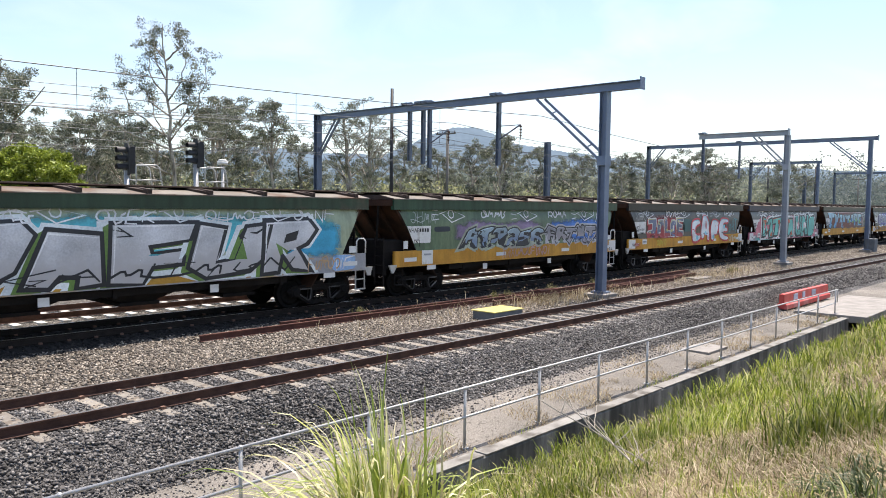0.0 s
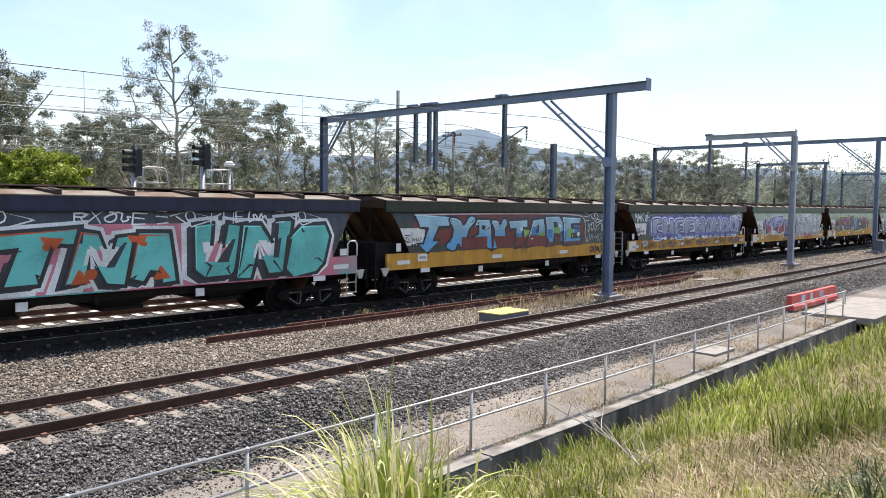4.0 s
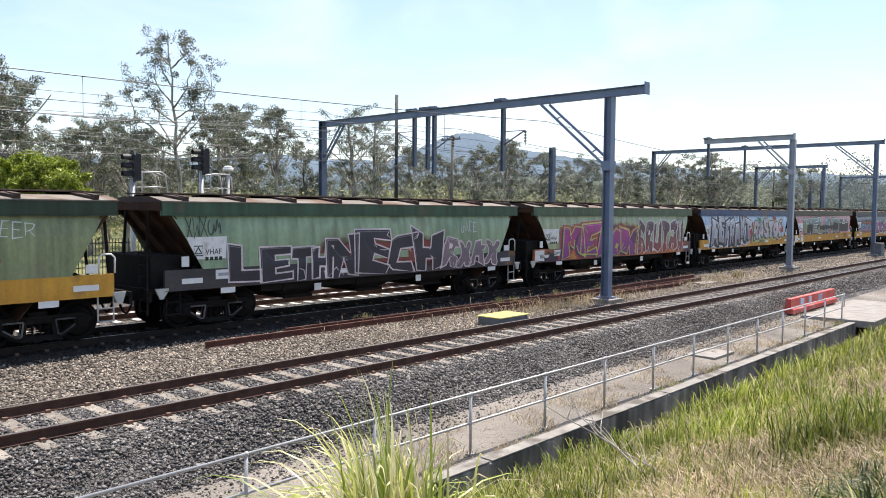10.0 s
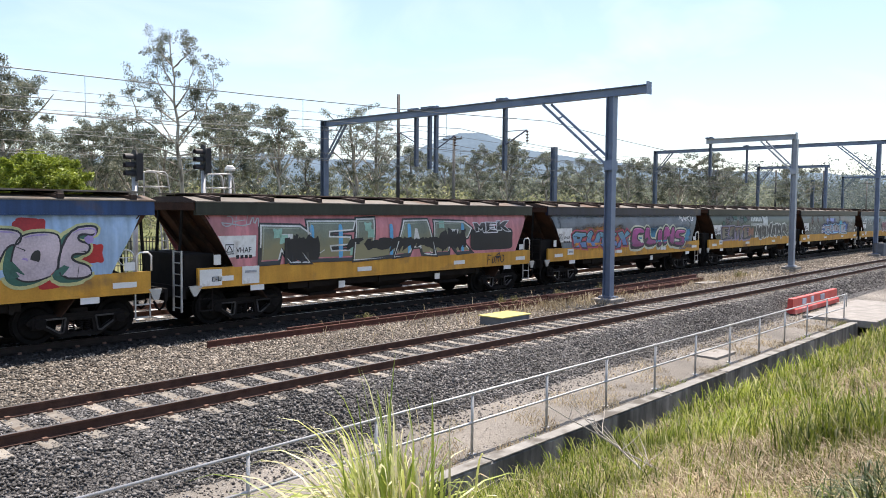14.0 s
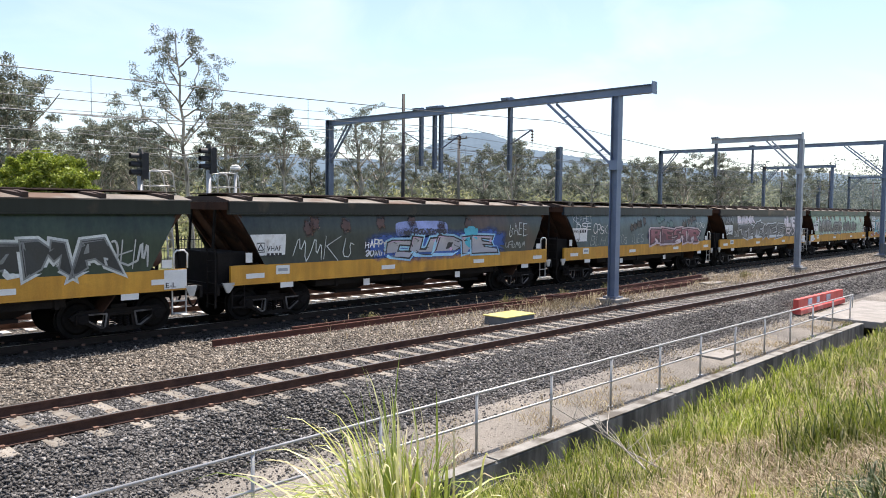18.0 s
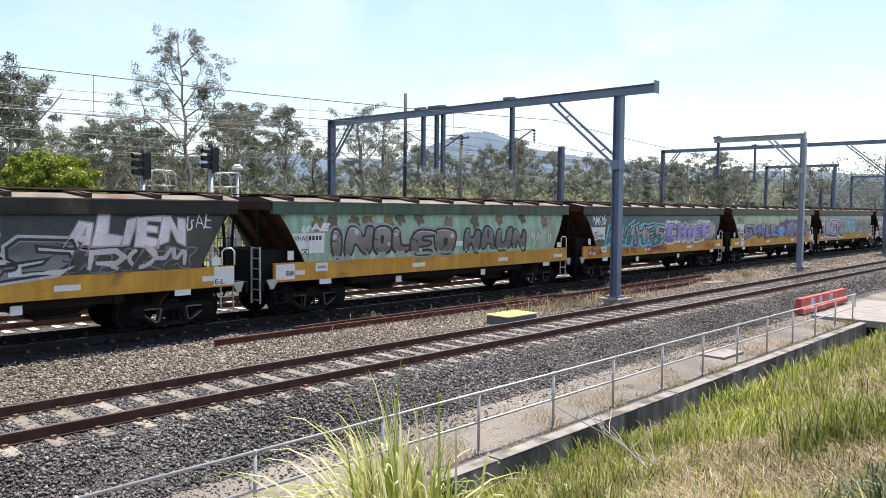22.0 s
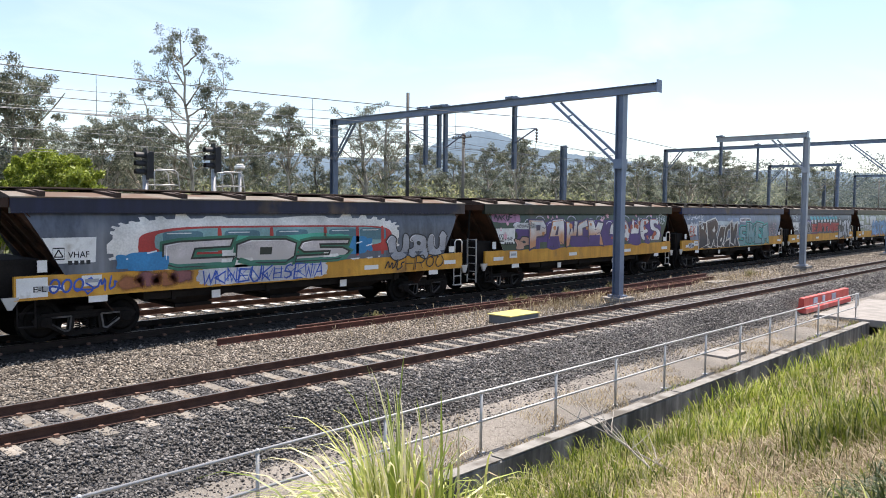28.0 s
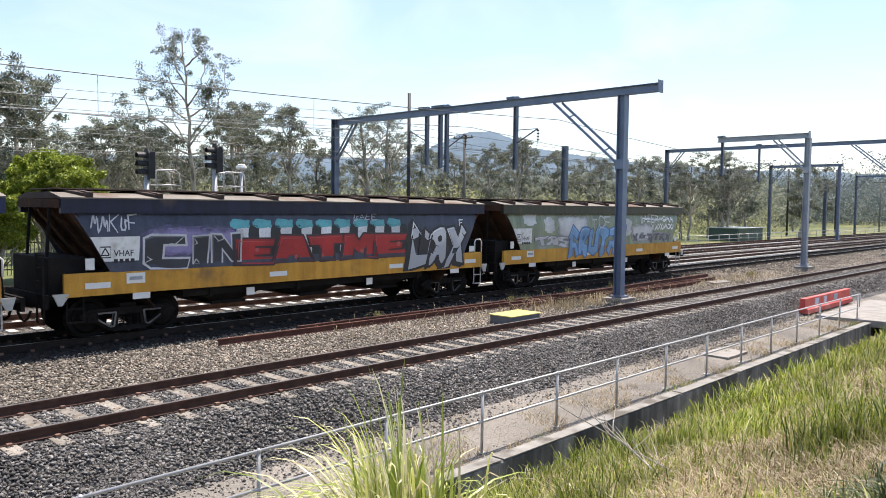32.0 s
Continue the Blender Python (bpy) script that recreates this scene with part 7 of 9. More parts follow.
        p(w, 2.1, 8.0, 1.56, 2.40, "WEUEM", (0.36, 0.36, 0.62), INK, 2, 0.06, 0.26, halo=(0.62, 0.58, 0.56), low=(0.10, 0.06, 0.32), label="purple graffiti letters", drop=(0.06, 0.02, 0.05), wild=0.11)
        p(w, 8.1, 13.1, 1.32, 2.46, 6, (0.60, 0.60, 0.62), (0.10, 0.10, 0.11), 3, 0.045, 0.12, halo=(0.72, 0.72, 0.74), label="silver graffiti letters", low=(0.46, 0.46, 0.48), bits=3)
        p(w, 9.3, 11.2, 2.54, 2.78, 3, WHITE, (0.66, 0.68, 0.66), 4, 0.02, 0.1, bits=0)
        t(w, 9.5, 11.2, 1.10, 1.45, (0.44, 0.10, 0.03), 14, 8, 0.05)
        t(w, 12.7, 13.5, 2.5, 2.86, (0.6, 0.65, 0.6), 5, 3)
        t(w, 5.4, 6.9, 1.12, 1.42, INK, 6, 5, 0.05)
        t(w, 2.4, 4.6, 1.12, 1.42, (0.40, 0.24, 0.08), 16, 6, 0.04)
    elif i == 7:
        for k, (x, z, r) in enumerate(((2.0, 1.7, 0.28), (2.3, 2.05, 0.17), (2.65, 1.85, 0.24), (3.2, 2.2, 0.2), (3.7, 2.35, 0.17), (5.6, 2.42, 0.19), (6.9, 2.46, 0.18), (9.0, 2.42, 0.2), (10.8, 2.1, 0.22), (11.2, 1.8, 0.24), (11.5, 2.05, 0.15))):
            c(w, x - r, x + r, z - r, z + r, ((0.24, 0.015, 0.03), (0.36, 0.04, 0.08))[k % 3 == 1], k, 5, 0.05, soft=False)
        p(w, 3.0, 10.9, 1.50, 2.42, "KUYCO", (0.25, 0.035, 0.15), INK, 2, 0.06, 0.14, halo=(0.56, 0.56, 0.14), label="purple graffiti letters edged in yellow", low=(0.055, 0.03, 0.20), drop=(0.03, 0.015, 0.05), wild=0.08)
        p(w, 6.7, 8.0, 1.50, 2.44, "Y", (0.10, 0.48, 0.76), INK, 3, 0.05, 0.05, low=(0.04, 0.28, 0.66), up=3)
        drips(w, 1.8, 11.3, 1.56, (0.15, 0.015, 0.06), 26, 4)
        t(w, 2.3, 3.2, 1.62, 1.88, WHITE, 5, 3, 0.035)
        t(w, 11.2, 12.4, 2.4, 2.7, (0.58, 0.62, 0.55), 6, 5, 0.025)
    elif i == 8:
        c(w, 4.7, 10.2, 1.35, 2.1, (0.20, 0.04, 0.03), 4, 8, 0.06)
        p(w, 1.75, 5.2, 1.08, 2.04, "LETH", (0.024, 0.02, 0.032), (0.66, 0.56, 0.58), 2, 0.04, 0.0, label="black graffiti letters with a pale rim", wild=0.03, bits=1, shine=None)
        p(w, 5.1, 9.9, 1.08, 2.30, "NECH", (0.026, 0.022, 0.036), (0.64, 0.54, 0.56), 3, 0.04, 0.1, wild=0.09, bits=3)
        p(w, 10.0, 13.0, 1.14, 2.04, 4, (0.20, 0.15, 0.17), (0.62, 0.52, 0.54), 5, 0.035, 0.1, bits=3)
        t(w, 10.9, 11.8, 2.3, 2.6, (0.6, 0.62, 0.6), 6, 4, 0.03)
        t(w, 0.6, 1.6, 2.35, 2.8, (0.05, 0.06, 0.05), 7, 5, 0.04)
    elif i == 9:
        c(w, 1.8, 8.4, 1.5, 2.40, (0.46, 0.07, 0.05), 1, 12, 0.08)
        c(w, 1.9, 8.6, 1.7, 2.34, (0.03, 0.025, 0.03), 4, 11, 0.10, 2, soft=False)
        c(w, 1.9, 8.2, 1.05, 1.5, (0.52, 0.20, 0.03), 5, 12, 0.05, 2, soft=False)
        p(w, 2.0, 8.3, 1.14, 2.30, "MEROK", (0.34, 0.03, 0.20), (0.50, 0.48, 0.10), 2, 0.05, 0.15, halo=(0.40, 0.06, 0.05), label="magenta graffiti letters", low=(0.22, 0.03, 0.20), wild=0.11, drop=(0.08, 0.02, 0.09), bits=3)
        p(w, 8.3, 13.1, 1.12, 2.5, 6, (0.10, 0.035, 0.055), (0.68, 0.64, 0.66), 3, 0.035, 0.1, bits=4, low=(0.22, 0.05, 0.05))
        t(w, 0.6, 1.6, 1.12, 1.42, INK, 8, 2, 0.05)
        t(w, 12.3, 13.3, 2.6, 2.84, (0.12, 0.13, 0.10), 7, 5, 0.03)
    elif i == 10:
        c(w, 1.9, 7.3, 1.3, 2.0, (0.28, 0.28, 0.46), 4, 12, 0.06)
        p(w, 1.6, 7.2, 1.30, 2.70, "REFRAKT", (0.52, 0.52, 0.56), INK, 2, 0.07, 0.10, halo=(0.62, 0.66, 0.74), label="silver graffiti letters", low=(0.30, 0.28, 0.32), drop=(0.03, 0.03, 0.05), wild=0.08, bounce=0.1)
        for k, (x, z) in enumerate(((7.5, 2.2), (7.4, 1.75), (8.7, 2.48), (9.9, 2.55), (11.4, 2.58), (8.9, 1.46), (11.8, 1.5), (12.6, 2.0))):
            c(w, x - 0.3, x + 0.3, z - 0.2, z + 0.2, ((0.42, 0.02, 0.02), (0.03, 0.20, 0.13))[k % 3 == 2], k, 5, 0.06, soft=False)
        p(w, 7.7, 12.7, 1.46, 2.56, "RASTOE", (0.56, 0.46, 0.50), INK, 3, 0.035, 0.06, halo=(0.50, 0.50, 0.24), shine=(0.36, 0.26, 0.54), rounded=True, label="pale pink graffiti letters", drop=(0.03, 0.12, 0.09))
        t(w, 0.7, 1.6, 2.2, 2.7, (0.58, 0.66, 0.74), 5, 3, 0.04)
    elif i == 11:
        p(w, 1.9, 10.5, 1.58, 2.70, "RELAR", (0.17, 0.20, 0.15), (0.64, 0.65, 0.62), 3, 0.035, 0.0, label="olive block graffiti", low=(0.24, 0.22, 0.12), wild=0.015, bounce=0.02, bits=1, halo=(0.03, 0.03, 0.03))
        for x in (3.5, 4.55, 6.6, 7.4, 10.0):
            c(w, x, x + 0.16, 1.58, 2.6, (0.10, 0.38, 0.66), 2, 2, 0, 5)
        for k, (x, z) in enumerate(((2.3, 2.25), (2.5, 2.1), (5.6, 2.4), (5.7, 2.2), (8.9, 2.45), (5.0, 1.7))):
            c(w, x, x + 0.24, z, z + 0.22, (0.28, 0.50, 0.40), k, 4, 0.04, 6)
        for k, (a, b, z0, z1) in enumerate(((2.7, 3.8, 1.60, 2.2), (4.9, 10.1, 1.86, 2.12), (8.9, 10.2, 1.78, 2.25))):
            for j in range(2):
                t(w, a, b, z0, z1, (0.012, 0.012, 0.014), 40 + k + 9 * j, 9, 0.15)
        c(w, 10.5, 12.9, 1.60, 2.42, (0.012, 0.012, 0.014), 6, 6, 0.04, 5)
        p(w, 10.7, 12.7, 2.28, 2.62, "MEK", (0.06, 0.05, 0.05), (0.66, 0.66, 0.66), 7, 0.025, 0.0)
        t(w, 0.7, 1.9, 2.55, 2.86, (0.42, 0.45, 0.45), 8, 3, 0.03)
        t(w, 11.4, 12.4, 1.12, 1.42, INK, 9, 4, 0.045)
    elif i == 12:
        c(w, 1.6, 6.2, 1.62, 2.26, (0.55, 0.22, 0.03), 1, 10, 0.10)
        c(w, 0.8, 13.0, 2.2, 2.84, (0.16, 0.18, 0.20), 7, 10, 0.10)
        p(w, 1.8, 6.4, 1.5, 2.15, 5, (0.12, 0.32, 0.46), INK, 2, 0.05, 0.1, halo=(0.45, 0.06, 0.12), low=(0.08, 0.16, 0.36))
        c(w, 6.7, 13.0, 1.56, 2.2, (0.03, 0.22, 0.38), 3, 9, 0.1)
        p(w, 6.7, 12.3, 1.38, 2.26, "CLINS", (0.40, 0.06, 0.26), INK, 4, 0.08, 0.08, halo=(0.58, 0.60, 0.46), rounded=True, label="magenta graffiti letters", low=(0.24, 0.03, 0.15), wild=0.04, drop=(0.03, 0.02, 0.03))
        t(w, 11.6, 13.4, 2.58, 2.85, WHITE, 5, 4, 0.06)
        t(w, 11.6, 13.1, 1.12, 1.44, (0.12, 0.12, 0.14), 8, 4, 0.05)
        drips(w, 3.0, 12.0, 1.5, (0.05, 0.05, 0.06), 14, 6)
    elif i == 13:
        for k in range(8):
            x, z = 1.9 + k * 0.52, 2.3 + 0.13 * (k * 5 % 4)
            c(w, x, x + 0.3 + 0.1 * (k % 4), z, z + 0.14 + 0.05 * (k % 3), ((0.02, 0.085, 0.06), (0.055, 0.035, 0.03), (0.07, 0.08, 0.075))[k % 3], 30 + k, 5, 0.03, 1, soft=True)
        p(w, 1.8, 5.9, 1.56, 2.18, "EATME", (0.21, 0.185, 0.135), INK, 2, 0.06, 0.05, halo=(0.26, 0.22, 0.31), shine=(0.34, 0.11, 0.04), label="cream graffiti letters", drop=INK, wild=0.04, bits=1)
        c(w, 5.5, 5.9, 1.9, 2.1, (0.34, 0.20, 0.42), 13, 4, 0.04, 5)
        t(w, 5.7, 6.5, 1.6, 2.15, (0.34, 0.15, 0.09), 3, 4, 0.09)
        for k in range(7):
            c(w, 6.15 + k * 0.26, 6.36 + k * 0.26, 2.5, 2.76, (0.60, 0.62, 0.58), k, 3, 0, 2)
        for k in range(9):
            c(w, 6.15 + k * 0.2, 6.31 + k * 0.2, 2.20, 2.40, (0.52, 0.54, 0.50), k, 3, 0, 2)
        c(w, 8.15, 8.9, 2.3, 2.72, (0.66, 0.68, 0.65), 6, 4, 0.12, 2, soft=False)
        p(w, 6.9, 12.2, 1.58, 2.26, "MAWAMA", (0.035, 0.036, 0.034), (0.20, 0.21, 0.20), 5, 0.035, 0.0, halo=(0.60, 0.62, 0.58), label="black graffiti letters with a faded white rim", wild=0.12, bits=3)
        t(w, 12.0, 13.1, 1.6, 2.3, (0.45, 0.46, 0.43), 8, 3, 0.05)
    elif i == 14:
        c(w, 5.9, 8.3, 2.14, 2.66, (0.30, 0.36, 0.66), 1, 3, 0.02, soft=False)
        c(w, 4.8, 11.4, 1.56, 2.25, (0.03, 0.10, 0.36), 2, 9, 0.10)
        t(w, 6.2, 8.2, 2.22, 2.4, (0.04, 0.04, 0.06), 12, 12, 0.05)
        p(w, 5.5, 10.8, 1.56, 2.14, "CUDIE", (0.44, 0.42, 0.43), INK, 3, 0.07, 0.08, halo=(0.34, 0.62, 0.80), shine=(0.60, 0.40, 0.56), label="silver graffiti letters", low=(0.36, 0.36, 0.40), wild=0.06, bits=3)
        t(w, 4.6, 5.5, 1.86, 2.08, WHITE, 4, 5, 0.045, "HAPPY")
        t(w, 4.6, 5.5, 1.6, 1.8, (0.6, 0.62, 0.66), 14, 5, 0.04)
        c(w, 9.2, 9.8, 1.8, 2.4, (0.06, 0.46, 0.60), 4, 6, 0.12, 5)
        t(w, 1.9, 4.2, 1.58, 2.25, (0.58, 0.62, 0.60), 5, 4, 0.035)
        t(w, 11.6, 12.8, 2.1, 2.5, (0.6, 0.62, 0.6), 6, 4, 0.03)
        t(w, 11.4, 12.6, 1.65, 1.9, (0.4, 0.42, 0.4), 16, 6, 0.03)
        for k in range(7):
            x = 2.4 + (k * 1.37) % 8
            c(w, x, x + 0.24, 2.36 + 0.07 * (k % 4), 2.56 + 0.07 * (k % 4), (0.085, 0.04, 0.03), k, 5, 0.05, 1, soft=True)
    elif i == 15:
        c(w, 7.0, 12.8, 1.56, 2.1, (0.035, 0.03, 0.10), 1, 9, 0.10)
        p(w, 7.3, 12.5, 1.56, 2.18, "RESTR", (0.30, 0.10, 0.13), (0.06, 0.015, 0.025), 2, 0.045, 0.1, halo=(0.56, 0.44, 0.46), label="maroon graffiti letters", low=(0.20, 0.04, 0.06), drop=(0.10, 0.03, 0.05), wild=0.07)
        t(w, 0.7, 2.2, 2.58, 2.84, (0.55, 0.55, 0.54), 3, 6, 0.026, "KEXHET")
        t(w, 0.9, 2.1, 2.25, 2.55, (0.7, 0.7, 0.68), 4, 4, 0.04, "DSE")
        t(w, 2.2, 3.7, 2.08, 2.46, (0.7, 0.7, 0.68), 5, 5, 0.035, "CRSKS")
        for k, (a, b, word) in enumerate(((2.0, 3.2, "BLH"), (3.6, 5.1, "CUEOS"), (5.4, 6.6, "TUES"))):
            t(w, a, b, 1.6, 1.95, (0.40, 0.44, 0.42), 6 + k, 3, 0.022, word)
        t(w, 12.2, 13.2, 2.2, 2.5, (0.6, 0.62, 0.6), 7, 4, 0.03)
        for k in range(16):
            x, z = 4.0 + (k * 2.63) % 8.2, 2.2 + 0.55 * ((k * 0.618) % 1)
            c(w, x, x + 0.12 + 0.09 * (k % 4), z, z + 0.07 + 0.07 * (k % 3), ((0.07, 0.05, 0.04), (0.11, 0.19, 0.18))[k % 3 == 2], 40 + k, 5, 0.03, 1, soft=True)
    elif i == 16:
        p(w, 2.5, 5.0, 2.42, 2.84, "DANK", (0.78, 0.68, 0.70), (0.55, 0.46, 0.48), 1, 0.03, 0.15, label="pale pink graffiti word", wild=0.08, bits=0)
        p(w, 2.7, 9.9, 1.58, 2.30, "THEMES", (0.12, 0.12, 0.12), (0.025, 0.025, 0.025), 2, 0.06, 0.15, halo=(0.56, 0.57, 0.58), label="black and silver graffiti letters", low=(0.20, 0.20, 0.20), wild=0.12, bits=3)
        p(w, 10.0, 12.7, 2.14, 2.78, "ALIEN", (0.78, 0.68, 0.70), (0.45, 0.38, 0.40), 3, 0.03, 0.35, wild=0.07, bits=0)
        t(w, 10.4, 12.8, 1.60, 2.12, (0.58, 0.50, 0.52), 4, 3, 0.11)
        p(w, 10.0, 12.9, 1.58, 2.1, 4, (0.05, 0.05, 0.05), (0.16, 0.16, 0.16), 5, 0.03, 0.1)
        t(w, 12.7, 13.5, 2.5, 2.82, (0.7, 0.68, 0.66), 6, 3, 0.04)
        t(w, 1.95, 2.6, 1.66, 2.0, (0.6, 0.62, 0.62), 7, 3, 0.04)
        t(w, 0.8, 1.9, 2.4, 2.84, (0.30, 0.29, 0.27), 8, 5, 0.045)
    elif i == 17:
        p(w, 1.85, 7.3, 1.56, 2.44, "INOLEO", (0.27, 0.255, 0.23), (0.02, 0.02, 0.022), 2, 0.085, 0.06, halo=(0.30, 0.32, 0.29), rounded=True, label="grey bubble graffiti letters", low=(0.15, 0.13, 0.10), shine=(0.52, 0.53, 0.50), wild=0.05, bounce=0.10)
        p(w, 7.7, 11.3, 1.6, 2.42, "HAUN", (0.20, 0.20, 0.20), (0.02, 0.02, 0.025), 4, 0.08, 0.06, rounded=True, low=(0.14, 0.13, 0.12), wild=0.05)
        t(w, 11.5, 13.0, 1.72, 2.25, (0.66, 0.70, 0.66), 5, 4, 0.045)
        t(w, 0.9, 2.0, 2.4, 2.55, (0.7, 0.72, 0.7), 6, 3, 0.09)
        c(w, 7.3, 7.7, 1.8, 1.95, (0.70, 0.74, 0.74), 9, 4, 0.03, 5)
        for k in range(12):
            x = 1.4 + (k * 1.37) % 11.8
            c(w, x, x + 0.26, 2.48 + 0.06 * (k % 4), 2.66 + 0.06 * (k % 4), ((0.24, 0.15, 0.06), (0.14, 0.10, 0.06))[k % 2], k, 5, 0.06, soft=True)
    elif i == 18:
        p(w, 1.95, 7.1, 1.58, 2.36, "AUNHES", (0.42, 0.40, 0.42), INK, 2, 0.055, 0.22, halo=(0.10, 0.50, 0.62), label="silver graffiti letters edged in turquoise", low=(0.28, 0.28, 0.30), drop=(0.02, 0.12, 0.13), wild=0.11, bits=3)
        c(w, 7.1, 13.2, 1.56, 2.5, (0.34, 0.37, 0.34), 3, 10, 0.10)
        p(w, 7.4, 12.4, 1.58, 2.40, "CHIEF", (0.36, 0.28, 0.58), (0.10, 0.07, 0.22), 4, 0.045, 0.12, halo=(0.66, 0.64, 0.50), rounded=True, label="lilac graffiti letters", drop=(0.14, 0.10, 0.30), wild=0.05)
        for k, x in enumerate((7.3, 10.8)):
            t(w, x, x + 1.6, 2.46, 2.6, WHITE, 15 + k, 7, 0.05)
        t(w, 0.75, 2.0, 2.42, 2.86, WHITE, 5, 5, 0.05)
        for k, (a, b) in enumerate(((0.4, 1.5), (2.1, 3.2), (3.3, 4.5), (5.4, 6.4), (6.4, 7.4), (11.9, 12.8))):
            t(w, a, b, 1.1, 1.46, (0.36, 0.025, 0.02), 60 + k, 4, 0.05)
    elif i == 19:
        c(w, 7.4, 13.1, 1.6, 2.40, (0.15, 0.06, 0.21), 1, 9, 0.12)
        c(w, 2.4, 5.4, 2.0, 2.26, (0.06, 0.40, 0.56), 6, 8, 0.04, 1, soft=False)
        p(w, 1.85, 7.3, 1.56, 2.26, "SWOLE", (0.26, 0.24, 0.52), INK, 2, 0.08, 0.10, shine=(0.62, 0.62, 0.70), label="violet graffiti letters", low=(0.17, 0.15, 0.42), drop=INK, wild=0.10, bits=3)
        c(w, 7.1, 8.4, 1.56, 2.04, (0.04, 0.32, 0.60), 4, 6, 0.08, 5)
        p(w, 8.7, 13.0, 1.56, 2.28, "ANOW", (0.15, 0.19, 0.24), (0.48, 0.46, 0.54), 3, 0.03, 0.15, low=(0.16, 0.07, 0.17), wild=0.12)
        t(w, 7.6, 8.3, 1.85, 2.15, (0.72, 0.66, 0.74), 9, 4, 0.03)
        t(w, 12.6, 13.3, 2.25, 2.45, (0.72, 0.66, 0.74), 10, 4, 0.03)
        t(w, 0.8, 1.8, 2.4, 2.75, (0.07, 0.08, 0.06), 5, 4, 0.03)
    elif i == 20:
        p(w, 1.5, 6.0, 1.38, 2.35, "DENK", (0.50, 0.42, 0.48), INK, 2, 0.07, 0.1, label="lilac graffiti letters", low=(0.34, 0.27, 0.38), halo=(0.60, 0.58, 0.60), drop=INK)
        c(w, 6.2, 9.2, 1.95, 2.45, (0.13, 0.42, 0.46), 3, 8, 0.08)
        p(w, 6.1, 9.2, 1.6, 2.42, 4, (0.16, 0.46, 0.50), (0.50, 0.50, 0.52), 4, 0.035, 0.15)
        p(w, 9.0, 12.6, 1.56, 2.2, 5, (0.23, 0.22, 0.22), INK, 5, 0.05, 0.12, halo=(0.36, 0.38, 0.37))
        t(w, 0.8, 1.5, 2.4, 2.82, WHITE, 6, 3, 0.04)
        t(w, 9.6, 12.9, 1.1, 1.46, (0.24, 0.48, 0.38), 7, 6, 0.06)
        t(w, 9.5, 10.9, 2.3, 2.7, (0.42, 0.46, 0.44), 8, 4, 0.03)
    elif i == 21:
        c(w, 2.1, 11.0, 1.56, 2.74, (0.72, 0.70, 0.66), 1, 34, 0.10, 1, "jagged white backing", True)
        c(w, 2.7, 10.75, 1.6, 2.52, (0.40, 0.035, 0.03), 2, 5, 0.02, 2, soft=False)
        c(w, 3.1, 10.4, 1.9, 2.47, (0.20, 0.36, 0.36), 2, 5, 0.02, 3, "grey-green painted carriage windows")
        for x in (3.3, 4.95, 6.5, 8.3, 9.45):
            c(w, x, x + 1.05, 2.08, 2.42, (0.07, 0.17, 0.21), 3, 4, 0.02, 4)
            c(w, x + 0.1, x + 0.75, 2.36, 2.39, (0.62, 0.66, 0.64), 3, 2, 0.0, 5)
        for x in (4.75, 6.3, 8.1, 9.3, 10.3):
            c(w, x, x + 0.12, 1.6, 2.5, (0.42, 0.04, 0.03), 3, 2, 0.0, 5)
        c(w, 4.2, 9.0, 2.12, 2.26, (0.06, 0.40, 0.28), 7, 12, 0.06, 5)
        c(w, 2.2, 3.7, 1.56, 1.90, (0.02, 0.20, 0.42), 4, 6, 0.09, 6, soft=False)
        c(w, 8.7, 9.9, 1.75, 2.12, (0.02, 0.20, 0.42), 5, 6, 0.07, 5)
        bm = bmesh.new()
        for x, z in ((2.4, 1.8), (2.9, 1.92), (3.3, 2.0), (9.3, 1.98), (9.7, 1.9)):
            line_along(bm, [(x, z), (x + 0.24, z + 0.05)], 0.06, [0], tip=0.4)
        part("graffiti_shine", settle(bm, 7), paint((0.70, 0.76, 0.80), 0.45), w)
        for k, (a, b, ch) in enumerate(((3.3, 5.2, "C"), (5.3, 7.1, "O"), (7.2, 9.0, "S"))):
            p(w, a, b, 1.56, 2.18, ch, (0.58, 0.53, 0.52), (0.02, 0.025, 0.02), 20 + k, 0.075, 0.0, halo=(0.03, 0.16, 0.10), wild=0.02, bounce=0.0, bits=0, low=(0.46, 0.42, 0.40), label="silver block graffiti letter", up=4)
        c(w, 4.2, 8.2, 1.06, 1.52, (0.60, 0.60, 0.62), 8, 16, 0.05, 1, "", True)
        t(w, 4.3, 8.1, 1.10, 1.48, (0.03, 0.09, 0.42), 9, 11, 0.05, "WKNEUKHSEWA")
        t(w, 4.5, 7.9, 1.12, 1.42, (0.05, 0.14, 0.50), 10, 9, 0.03, "AWXNWEYKT")
        for k in range(4):
            x, z = 2.25 + k * 0.42, 1.14 + 0.12 * ((k * 0.618) % 1)
            c(w, x, x + 0.5, z, z + 0.2, ((0.34, 0.12, 0.05), (0.24, 0.09, 0.09))[k % 2], 70 + k, 5, 0.03, 1, soft=True)
        p(w, 10.6, 13.2, 1.45, 2.25, 3, (0.32, 0.33, 0.36), (0.02, 0.02, 0.025), 10, 0.03, 0.05, rounded=True, bits=1)
        t(w, 10.4, 13.1, 1.10, 1.5, (0.02, 0.02, 0.025), 12, 6, 0.04)
        t(w, 0.7, 2.2, 1.12, 1.45, (0.03, 0.09, 0.42), 13, 6, 0.04)
    elif i == 22:
        c(w, 1.9, 13.0, 1.6, 2.48, (0.075, 0.035, 0.17), 1, 22, 0.14, soft=False)
